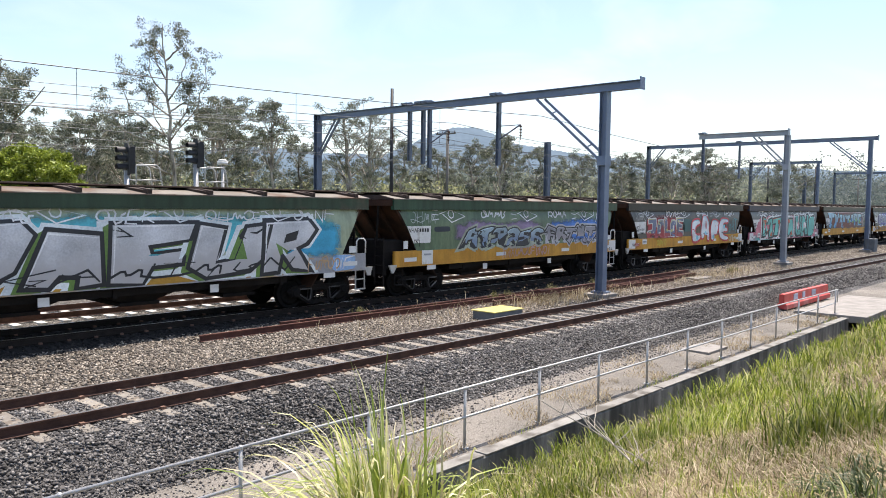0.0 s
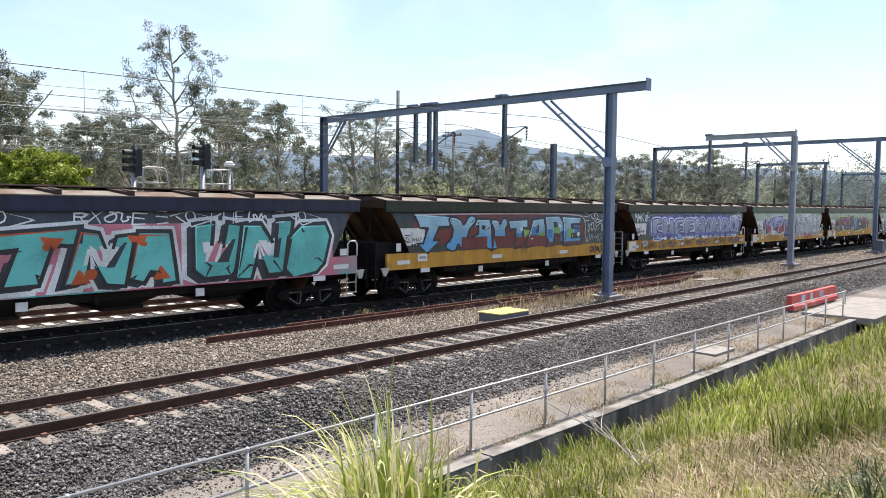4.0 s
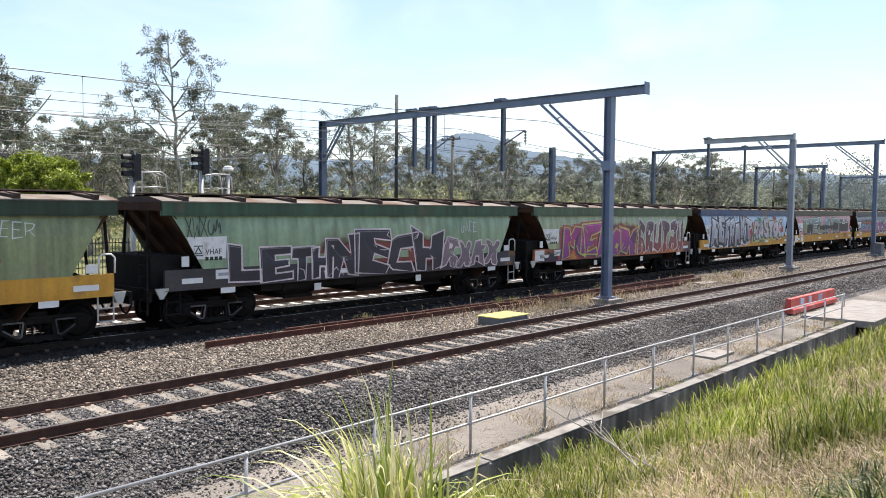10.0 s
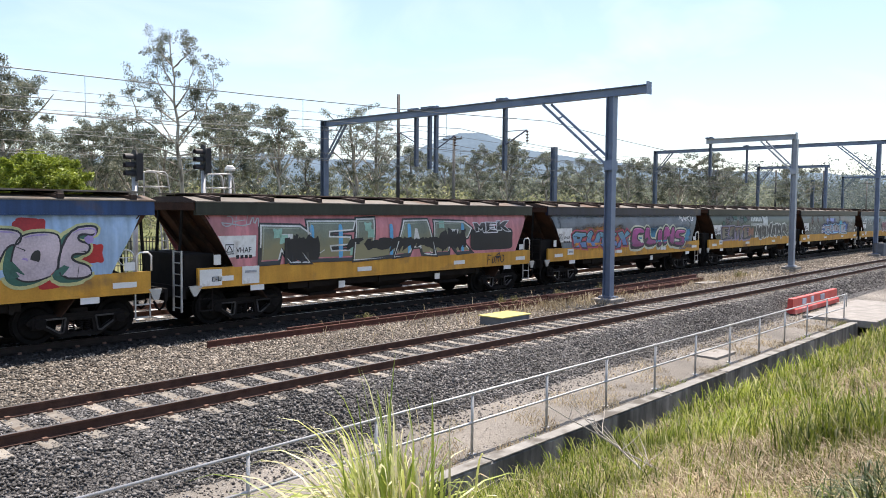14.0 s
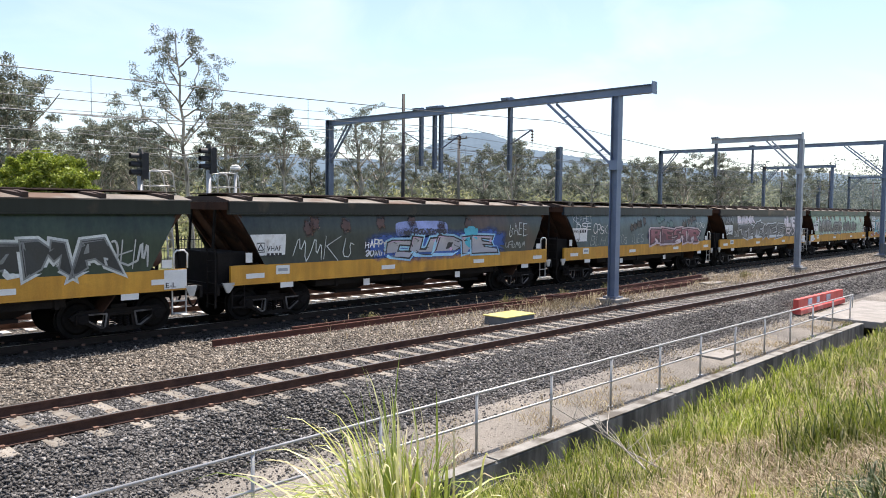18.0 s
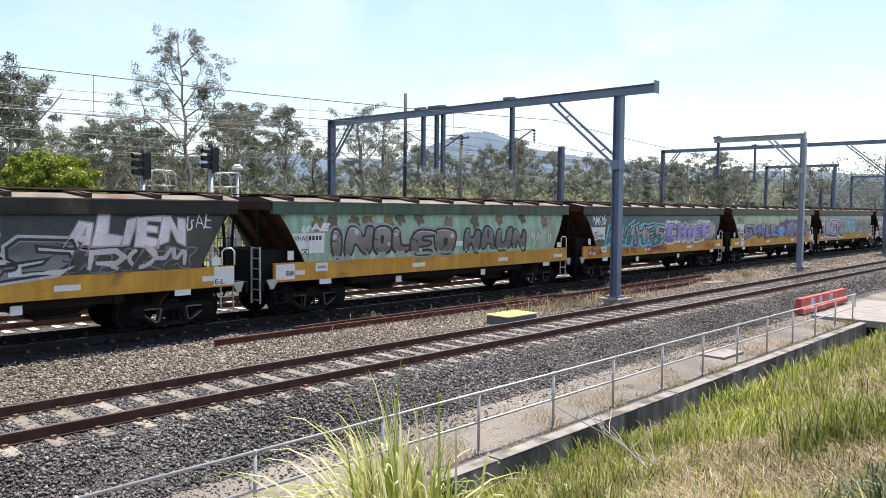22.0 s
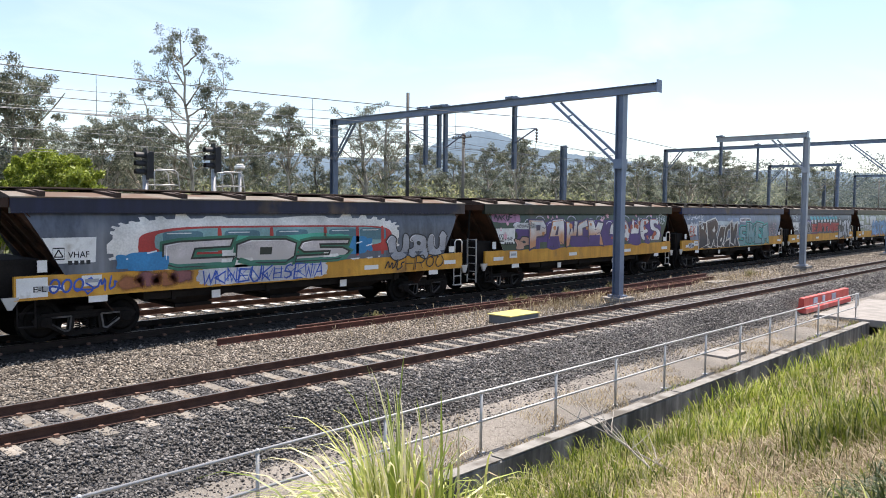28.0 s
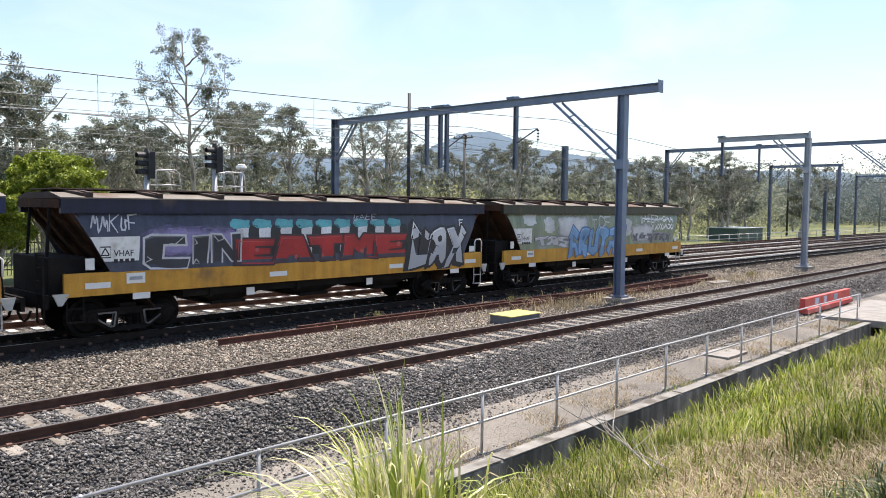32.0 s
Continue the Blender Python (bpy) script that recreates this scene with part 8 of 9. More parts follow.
        bm = bmesh.new()
        for k, x in enumerate(np.arange(1.9, 12.6, 0.72)):
            line_along(bm, [(x + 0.3 * math.cos(q), 2.46 + 0.12 * (k % 3 - 1) + 0.2 * math.sin(q)) for q in np.linspace(0.2, 2.9, 8)], 0.03, [k * 9], tip=0.5)
        part("graffiti_rim", settle(bm, 3), paint((0.66, 0.62, 0.70), 0.45), w, "pale rim of the purple cloud")
        p(w, 2.6, 7.9, 1.58, 2.60, "PAWCK", (0.66, 0.65, 0.63), (0.05, 0.03, 0.08), 2, 0.05, 0.08, shine=(0.56, 0.22, 0.07), label="white and orange graffiti letters", low=(0.52, 0.24, 0.11), wild=0.06)
        p(w, 8.4, 12.9, 1.60, 2.66, "RAWES", (0.68, 0.67, 0.66), (0.05, 0.03, 0.08), 3, 0.045, 0.08, rounded=True, shine=(0.46, 0.10, 0.04), wild=0.06)
        p(w, 1.7, 3.0, 1.56, 2.0, 1, (0.46, 0.26, 0.18), INK, 9, 0.04, 0.0, rounded=True)
        for k in range(14):
            x = 8.5 + (k * 0.733) % 4.2
            c(w, x, x + 0.17, 1.7 + 0.17 * (k % 5), 1.85 + 0.17 * (k % 5), (0.44, 0.10, 0.05), k, 5, 0.03, 7)
        for k, (x, z) in enumerate(((0.9, 2.3), (1.15, 2.05), (1.3, 2.5), (3.9, 2.74), (4.2, 2.62), (4.5, 2.74), (8.0, 2.7), (8.3, 2.78), (10.8, 2.78), (12.2, 2.78), (7.8, 2.58))):
            n = 5
            r = 0.16 if k % 3 == 1 else 0.07
            bm = bmesh.new()
            filled(bm, [(x + r * (1 if q % 2 == 0 or k % 3 != 1 else 0.5) * math.sin(q * math.pi / n), z + r * (1 if q % 2 == 0 or k % 3 != 1 else 0.5) * math.cos(q * math.pi / n)) for q in range(2 * n)], [0])
            part("graffiti_star", settle(bm, 3), paint((0.72, 0.40, 0.46), 0.45), w, "pink painted star or dot")
        c(w, 0.45, 2.1, 2.56, 2.85, (0.40, 0.18, 0.30), 4, 6, 0.04, soft=False)
        t(w, 0.55, 1.9, 2.62, 2.84, INK, 5, 6, 0.045)
        c(w, 1.7, 3.0, 2.3, 2.52, (0.60, 0.60, 0.58), 14, 3, 0.02, 4)
        t(w, 1.8, 2.9, 2.34, 2.48, (0.2, 0.2, 0.2), 15, 7, 0.03)
        t(w, 12.6, 13.5, 2.4, 2.8, (0.7, 0.7, 0.68), 6, 5, 0.03)
    elif i == 23:
        t(w, 0.6, 2.6, 2.55, 2.84, (0.62, 0.64, 0.68), 1, 5, 0.045)
        t(w, 0.9, 2.6, 2.2, 2.5, (0.58, 0.60, 0.64), 11, 5, 0.05)
        c(w, 2.35, 7.1, 1.04, 1.50, (0.024, 0.022, 0.03), 31, 12, 0.04, 1, soft=False)
        c(w, 7.2, 11.1, 1.06, 1.50, (0.15, 0.27, 0.28), 32, 12, 0.04, 1, soft=False)
        p(w, 1.95, 7.1, 1.12, 2.36, "BROCK", (0.06, 0.025, 0.018), (0.64, 0.62, 0.58), 2, 0.055, 0.10, label="dark brown graffiti letters", low=(0.018, 0.018, 0.028), wild=0.14, bits=1)
        c(w, 4.0, 7.2, 2.28, 2.46, (0.48, 0.54, 0.56), 15, 8, 0.04, 1, soft=False)
        p(w, 7.2, 11.6, 1.16, 2.32, "SIKEA", (0.20, 0.34, 0.36), (0.02, 0.05, 0.055), 3, 0.04, 0.08, halo=(0.04, 0.42, 0.38), label="teal graffiti letters", low=(0.13, 0.28, 0.30), wild=0.06, bits=3)
        c(w, 5.6, 7.2, 2.44, 2.66, (0.24, 0.30, 0.42), 4, 3, 0.0)
        c(w, 7.3, 8.9, 2.40, 2.66, (0.68, 0.68, 0.70), 5, 3, 0.0, 1)
        for k in range(8):
            c(w, 7.4 + 0.18 * k, 7.52 + 0.18 * k, 2.45, 2.60, (0.10, 0.04, 0.06), k, 3, 0, 2)
        t(w, 11.7, 12.9, 1.6, 2.2, (0.45, 0.34, 0.36), 6, 4, 0.06)
        t(w, 0.9, 1.6, 1.75, 2.2, (0.55, 0.10, 0.05), 8, 3, 0.06, "EK")
        c(w, 0.75, 1.4, 1.16, 1.36, (0.62, 0.63, 0.62), 18, 6, 0.04, 1, soft=False)
        t(w, 0.75, 1.4, 1.16, 1.36, (0.03, 0.04, 0.08), 19, 4, 0.03)
    elif i == 24:
        c(w, 1.8, 4.4, 1.9, 2.44, (0.26, 0.22, 0.42), 1, 5, 0.05)
        p(w, 1.8, 4.4, 1.58, 2.36, "CIN", (0.03, 0.03, 0.04), (0.52, 0.52, 0.54), 2, 0.04, 0.0, wild=0.03)
        for k in range(9):
            c(w, 4.3 + 0.68 * k, 4.68 + 0.68 * k, 1.6, 2.54, (0.66, 0.67, 0.68), k, 3, 0.03, 1)
            c(w, 4.15 + 0.68 * k, 4.68 + 0.68 * k, 2.5, 2.68, (0.10, 0.40, 0.44), k, 5, 0.04, 2, soft=False)
            c(w, 4.66 + 0.68 * k, 4.96 + 0.68 * k, 1.6, 2.55, (0.02, 0.02, 0.022), k, 3, 0.02, 2)
        p(w, 4.3, 10.3, 1.58, 2.24, "EATME", (0.42, 0.022, 0.025), (0.36, 0.02, 0.022), 3, 0.03, 0.0, label="red block graffiti letters", wild=0.02, bounce=0.02, bits=0, halo=(0.05, 0.02, 0.03), shine=(0.44, 0.08, 0.08))
        p(w, 10.5, 13.1, 1.2, 2.5, 3, (0.52, 0.53, 0.56), INK, 4, 0.06, 0.1, label="silver graffiti letters", low=(0.36, 0.37, 0.40), drop=INK)
        t(w, 0.6, 1.7, 2.45, 2.84, (0.6, 0.62, 0.66), 5, 5, 0.04)
        t(w, 8.2, 9.2, 2.68, 2.84, (0.5, 0.5, 0.55), 6, 4, 0.03)
        t(w, 12.85, 13.1, 2.45, 2.7, WHITE, 7, 1, 0.05, "F")
    elif i == 25:
        for k, (a, b, z0, z1) in enumerate(((1.3, 2.0, 2.5, 2.82), (2.6, 3.2, 2.2, 2.65), (3.4, 5.6, 1.95, 2.75), (8.4, 9.2, 2.0, 2.6), (9.2, 11.2, 1.7, 2.35))):
            c(w, a, b, z0, z1, (0.56, 0.57, 0.56), k, 6, 0.08)
        t(w, 5.9, 7.4, 2.3, 2.7, (0.6, 0.62, 0.6), 4, 3, 0.06, "TCF")
        p(w, 4.2, 8.6, 1.16, 2.25, 6, (0.16, 0.34, 0.56), (0.06, 0.14, 0.34), 3, 0.04, 0.2, label="blue graffiti letters")
        p(w, 2.0, 4.2, 1.6, 2.0, 3, (0.50, 0.50, 0.50), (0.20, 0.20, 0.22), 5, 0.03, 0.1)
        t(w, 10.0, 13.2, 2.5, 2.8, WHITE, 6, 9, 0.06)
        t(w, 11.0, 13.2, 2.15, 2.42, WHITE, 7, 7, 0.07)
        p(w, 9.2, 12.9, 1.58, 1.98, 6, (0.10, 0.10, 0.12), (0.28, 0.27, 0.30), 8, 0.03, 0.1)

# ---------------------------------------------------------------- bank, tufts and weeds


def blades(x, y, z, h, w, lean, mat, name, label, category="grass", kind="stuff", parent=None, curl=0.5):
    """Grass blades: each a bent, tapering strip."""
    n = len(x)
    a = rng.uniform(0, 2 * math.pi, n)
    d = np.stack([np.cos(a), np.sin(a)], -1) * (lean * h)[:, None]
    b = rng.uniform(0, math.pi, n)
    s = np.stack([np.cos(b), np.sin(b), np.zeros(n)], -1) * (w / 2)[:, None]
    p0 = np.stack([x, y, z], -1)
    m1 = p0 + np.stack([d[:, 0] * 0.22, d[:, 1] * 0.22, h * 0.5], -1)
    m2 = p0 + np.stack([d[:, 0] * 0.6, d[:, 1] * 0.6, h * (0.86 - 0.12 * curl)], -1)
    tip = p0 + np.stack([d[:, 0], d[:, 1], h * (1.0 - 0.25 * curl)], -1)
    v = np.stack([p0 - s, p0 + s, m1 - s * 0.9, m1 + s * 0.9, m2 - s * 0.6, m2 + s * 0.6, tip], 1)
    f = np.array([(0, 1, 3), (0, 3, 2), (2, 3, 5), (2, 5, 4), (4, 5, 6)])
    ob = soup(name, v.reshape(-1, 3), (np.arange(n)[:, None, None] * 7 + f[None]).reshape(-1, 3), mat, parent)
    return tagged(ob, label, category, kind=kind) if not parent else ob


def heights(y):
    return np.interp(y, [p[0] for p in PROFILE], [p[1] for p in PROFILE])


def patch_noise(x, y, s, seed):
    return np.array([noise.noise(Vector((a * s, b * s, seed))) for a, b in zip(x, y)])


def build_grass():
    # clumps of blades, thicker near the eye
    n = 15000
    az = np.radians(rng.uniform(38, 84, n))
    d = 3.2 * (36 / 3.2) ** rng.uniform(0, 1, n)
    cx, cy = np.sin(az) * d, np.cos(az) * d
    k = (cy > 0.5) & (cy < 6.40)
    cx, cy, d = cx[k], cy[k], d[k]
    pn = patch_noise(cx, cy, 0.55, 3.0) + 0.6 * patch_noise(cx, cy, 1.9, 8.0)
    green = (cy - 3.3) * 0.30 + pn * 1.7 + rng.normal(0, 0.45, len(cx)) > 0.20
    tall = np.clip(0.8 + 0.9 * pn + rng.normal(0, 0.25, len(cx)), 0.35, 1.9)

    def spread(pick, per, rad):
        i = np.repeat(np.nonzero(pick)[0], per)
        r = rad * (1 + d[i] / 14)
        x = cx[i] + rng.normal(0, 1, len(i)) * r
        y = np.clip(cy[i] + rng.normal(0, 1, len(i)) * r, 0.4, 6.45)
        return i, x, y

    i, x, y = spread(green, 13, 0.045)
    blades(x, y, heights(y) - 0.01, rng.uniform(0.14, 0.42, len(x)) * tall[i], rng.uniform(0.006, 0.013, len(x)) * (1 + d[i] / 16), rng.uniform(0.08, 0.55, len(x)), M_GRASS, "bank_grass",
           "fresh green grass in clumps along the bank")
    i, x, y = spread(~green | (rng.random(len(cx)) < 0.25), 10, 0.06)
    blades(x, y, heights(y) - 0.005, rng.uniform(0.08, 0.27, len(x)), rng.uniform(0.005, 0.011, len(x)) * (1 + d[i] / 18), rng.uniform(0.4, 1.8, len(x)), M_STRAW, "dry_grass",
           "dry straw-coloured grass on the bank", curl=1.2)
    # flattened thatch under the blades
    i, x, y = spread(rng.random(len(cx)) < 0.5, 6, 0.12)
    blades(x, y, heights(y), rng.uniform(0.03, 0.09, len(x)), rng.uniform(0.005, 0.010, len(x)) * (1 + d[i] / 16), rng.uniform(1.0, 4.0, len(x)), M_STRAW, "thatch", "flattened brown thatch under the grass", curl=1.0)
    # green shoots among the straw
    i, x, y = spread(~green & (rng.random(len(cx)) < 0.22), 8, 0.04)
    blades(x, y, heights(y), rng.uniform(0.10, 0.30, len(x)), rng.uniform(0.006, 0.011, len(x)) * (1 + d[i] / 16), rng.uniform(0.1, 0.7, len(x)), M_GRASS, "grass_shoots", "green shoots among the dry grass")
    # upright stalks mixed in
    i, x, y = spread(rng.random(len(cx)) < 0.3, 4, 0.06)
    blades(x, y, heights(y), rng.uniform(0.15, 0.38, len(x)), rng.uniform(0.003, 0.006, len(x)) * (1 + d[i] / 20), rng.uniform(0.1, 0.9, len(x)), M_STRAW, "dry_stalks",
           "dry stalks among the grass")


def tuft(x, y, n, h, spread, seed, mat=None, wide=0.022, lean=None):
    """A clump of long arching leaves; lean: the way most of them fall, in degrees from x."""
    r = np.random.default_rng(seed)
    t = thing("grass_tuft", "large clump of long pale green arching grass blades", "grass", (x, y, ground_z(y)))
    a = r.uniform(0, 2 * math.pi, n) if lean is None else math.radians(lean) + r.normal(0, 1.0, n)
    out = spread * r.uniform(0.08, 1.0, n)
    hh = h * r.uniform(0.5, 1.0, n) * (1 - 0.22 * out / spread)
    V, F, D = [], [], []
    seg = 8
    for k in range(n):
        c, s = math.cos(a[k]), math.sin(a[k])
        b = np.array([r.normal(0, 0.09), r.normal(0, 0.09), 0])
        side = np.array([-s, c, 0]) * wide * 0.5 * r.uniform(0.6, 1.25)
        droop = r.uniform(0.12, 0.5) + 0.42 * out[k] / spread
        sway, twist = r.normal(0, 0.07), r.uniform(-0.7, 0.7)
        fold = np.array([c, s, 0.0]) * wide * 0.16
        base = len(V)
        for j in range(seg + 1):
            q = j / seg
            p = b + np.array([c, s, 0]) * out[k] * q ** 1.7 + np.array([-s, c, 0]) * sway * q * q + np.array([0, 0, 1]) * hh[k] * (q - droop * q ** 3.2)
            ww = (side + np.array([0, 0, 1]) * twist * wide * 0.5 * q) * (1 - q ** 2.6) * (0.55 + 0.9 * min(q * 2, 1) * 0.5)
            V += [p - ww, p - fold * (1 - q), p + ww]
        for j in range(seg):
            i0 = base + 3 * j
            for e in (0, 1):
                (D if k % 5 == 0 else F).append((i0 + e, i0 + e + 1, i0 + e + 4, i0 + e + 3))
    soup("foliage", V, F, mat or M_TUFT, t)
    soup("dry_foliage", V, D, M_TUFT_DRY if mat is None else mat, t, "dry straw-coloured blades" if mat is None else "")
    return t


def build_plants():
    tuft(3.17, 3.36, 560, 2.55, 1.55, 5, wide=0.024, lean=138)
    tuft(3.36, 3.30, 340, 2.38, 0.75, 6, wide=0.024)
    tuft(3.58, 3.24, 56, 2.05, 0.8, 7, wide=0.024, lean=-40)
    # thin dead branches over the bank
    for k, (x, y, u, v, z) in enumerate(((7.9, 3.7, -0.75, 1.25, 0.75), (7.6, 3.7, -0.25, 1.1, 0.80))):
        b = thing("dead_branch", "thin bare dry branch leaning over the bank", "branch", (x, y, ground_z(y)))
        rnd = random.Random(k)
        bm = bmesh.new()
        pts = limb(bm, (0, 0, -0.02), (u, v, z), 0.013, 0.004, rnd, 0.1, 5, 5)
        part("stem", bm, M_STRAW_WOOD, b)
        for j in (1, 1, 2, 2, 3, 3, 4):
            bm = bmesh.new()
            limb(bm, pts[j], pts[j] + Vector((rnd.uniform(-0.25, 0.45), rnd.uniform(-0.2, 0.35), rnd.uniform(0.12, 0.42))), 0.006, 0.002, rnd, 0.1, 3, 4)
            part("twig", bm, M_STRAW_WOOD, b)
    for k, (x, y, h) in enumerate(((5.30, 1.12, 0.62), (5.62, 1.42, 0.50), (5.0, 0.95, 0.5), (5.9, 1.25, 0.6))):
        d = tuft(x, y, 190, h, 0.42, 60 + k, M_LEAF_DARK, 0.014)
        tagged(d, "low dark green grass clump on the bank", "grass", "dark grass clumps")
    # dry weeds round the mast and the old rails
    n = 2600
    x = np.concatenate([rng.normal(22.5, 2.2, n // 2), rng.normal(36.5, 3.0, n // 4), rng.uniform(12, 45, n // 4)])
    y = np.concatenate([rng.normal(14.7, 0.45, n // 2), rng.normal(14.9, 0.6, n // 4), rng.uniform(13.6, 16.8, n // 4)])
    blades(x, y, heights(y), rng.uniform(0.08, 0.42, len(x)), rng.uniform(0.008, 0.016, len(x)), rng.uniform(0.2, 1.2, len(x)), M_STRAW, "dry_weeds", "dry brown weeds between the tracks")
    for k, (x, y, h) in enumerate(((14.9, 16.75, 0.55), (20.6, 16.2, 0.7), (21.5, 16.3, 0.6), (24.6, 16.5, 0.6), (27.7, 16.4, 0.7), (38.6, 15.0, 0.75), (39.6, 15.2, 0.65))):
        t = tuft(x, y, 46, h, 0.32, 30 + k, M_WEED, 0.02)
        tagged(t, "small ragged weed growing in the track stones", "weed", "weeds in the ballast")
        t.name = "weed"
    # sparse weeds on the path
    n = 15000
    x, y = rng.uniform(7, 34, n), 7.5 + 2.1 * rng.beta(0.8, 1.7, n)
    k = patch_noise(x, y, 0.8, 5.0) + 0.5 * patch_noise(x, y, 2.6, 1.0) > 0.02
    x, y = x[k], y[k]
    blades(x, y, heights(y), rng.uniform(0.03, 0.14, len(x)), rng.uniform(0.006, 0.012, len(x)), rng.uniform(0.4, 1.6, len(x)), M_STRAW, "path_weeds", "sparse dry weeds on the gravel path")
    x, y = rng.uniform(7, 30, 700), rng.normal(7.52, 0.05, 700)
    k = patch_noise(x, y, 0.6, 9.0) > 0.15
    blades(x[k], y[k], heights(y[k]) + 0.02, rng.uniform(0.05, 0.16, k.sum()), rng.uniform(0.006, 0.014, k.sum()), rng.uniform(0.4, 1.4, k.sum()), M_GRASS, "kerb_weeds", "small green weeds along the coping")


M_STRAW_WOOD = material("dry_twig", (0.34, 0.30, 0.25), (0.55, 0.50, 0.43), 0.9, 0, 6, 40, 0.1)
M_LEAF_DARK = island("dark_leaf", [(0.03, 0.045, 0.012), (0.055, 0.085, 0.02), (0.10, 0.14, 0.035)], 0.5, 0.3)
M_WEED = island("weed_leaf", [(0.10, 0.11, 0.03), (0.20, 0.19, 0.07), (0.32, 0.27, 0.14)], 0.7, 0.3)


# ---------------------------------------------------------------- signals, poles, far yard


def signal(x, y, top, step):
    s = thing("rail_signal", "black three-lamp railway signal on a grey post", "signal", (x, y, ground_z(y)), "signals beyond the train")
    g = ground_z(y)
    h = top - g
    bm = bmesh.new()
    tube(bm, (0, 0, -0.2), (0, 0, h - 0.9), 0.09, seg=12)
    part("post", bm, M_GALV, s)
    bm = bmesh.new()
    plate(bm, [(-0.2, h - 1.04, -0.02), (0.2, h - 1.04, -0.02), (0.2, h - 0.16, -0.02), (0.11, h - 0.0, -0.02), (-0.11, h - 0.0, -0.02), (-0.2, h - 0.16, -0.02)], 0.05, "x")
    box(bm, -0.0, 0.24, -0.15, 0.15, h - 1.0, h - 0.1, 0.02)
    part("head", bm, M_BLACK, s, "black backboard and housing")
    for k in range(3):
        bm = bmesh.new()
        z = h - 0.26 - 0.27 * k
        n = 12
        for j in range(n):
            a0, a1 = math.pi * (-0.15 + 1.3 * j / n), math.pi * (-0.15 + 1.3 * (j + 1) / n)
            q = [(-0.02, math.cos(a0) * 0.115, z + math.sin(a0) * 0.115), (-0.02, math.cos(a1) * 0.115, z + math.sin(a1) * 0.115),
                 (-0.34, math.cos(a1) * 0.105, z + math.sin(a1) * 0.105), (-0.34, math.cos(a0) * 0.105, z + math.sin(a0) * 0.105)]
            bm.faces.new([bm.verts.new(p) for p in q])
        bmesh.ops.remove_doubles(bm, verts=bm.verts[:], dist=0.0005)
        bmesh.ops.solidify(bm, geom=bm.faces[:], thickness=0.008)
        part("hood", bm, M_BLACK, s)
        bm = bmesh.new()
        tube(bm, (-0.03, 0, z), (-0.045, 0, z), 0.09, seg=14)
        part("lens", bm, M_LENS, s, "dark glass lens")
    bm = bmesh.new()
    box(bm, 0.05, 1.0, -0.35, 0.35, h - step, h - step + 0.05)
    part("platform", bm, M_GALV, s)
    for yy in (-0.35, 0.35):
        bm = bmesh.new()
        pts = [Vector(p) for p in ((0.15, yy, h - step + 0.05), (0.15, yy, h - step + 0.97), (0.22, yy, h - step + 1.05), (0.85, yy, h - step + 1.05), (0.95, yy, h - step + 0.97), (1.1, yy, h - step + 0.05))]
        pipe(bm, pts, 0.024, 6)
        tube(bm, (0.15, yy, h - step + 0.55), (1.03, yy, h - step + 0.55), 0.02, seg=6)
        part("guard_rail", bm, M_GALV, s, "galvanised guard rail")
    bm = bmesh.new()
    for yy in (-0.2, 0.2):
        bar(bm, (1.15, yy, 0), (0.95, yy, h - step + 0.05), 0.04, 0.04)
    for k in range(int((h - step) / 0.3)):
        z = 0.3 + 0.3 * k
        tube(bm, (1.15 - 0.2 * z / (h - step + 0.05), -0.2, z), (1.15 - 0.2 * z / (h - step + 0.05), 0.2, z), 0.014, seg=5)
    part("ladder", bm, M_GALV, s)


M_LENS = material("signal_lens", (0.02, 0.02, 0.02), (0.04, 0.03, 0.03), 0.1, 0, 4, 30, 0)


def bearing(px):
    """The bearing of a picture column at the end of the walk."""
    return 46.63 + math.degrees(math.atan((px - 784) / 1341.3))


def spot(px, y):
    return y * math.tan(radians(bearing(px))), y


def pole(px, y, top, r, mat, name, label, category, cross=False, lamp_arm=False, square=False):
    x, _ = spot(px, y)
    g = ground_z(y)
    p = thing(name, label, category, (x, y, g))
    bm = bmesh.new()
    if square:
        h_column(bm, 0, 0, -0.3, top - g, r * 2)
    else:
        tube(bm, (0, 0, -0.3), (0, 0, top - g), r, r * 0.75, 10)
    part("pole", bm, mat, p)
    h = top - g
    if cross:
        bm = bmesh.new()
        bar(bm, (-0.2, -1.1, h - 0.4), (-0.2, 1.1, h - 0.4), 0.1, 0.12)
        part("crossarm", bm, M_WOODPOLE, p)
        bm = bmesh.new()
        for yy in (-1.0, -0.4, 0.4, 1.0):
            tube(bm, (-0.2, yy, h - 0.34), (-0.2, yy, h - 0.18), 0.05, 0.03, 8)
        part("insulators", bm, M_INSUL, p)
    if lamp_arm:
        bm = bmesh.new()
        tube(bm, (0, 0, h - 2.2), (-0.2, -1.2, h - 1.9), 0.03, seg=6)
        part("lamp_arm", bm, M_GALV, p)
        bm = bmesh.new()
        box(bm, -0.32, -0.08, -1.8, -1.15, h - 1.98, h - 1.84, 0.04)
        part("lamp_head", bm, M_GALV, p, "pale grey lamp head")
    return p


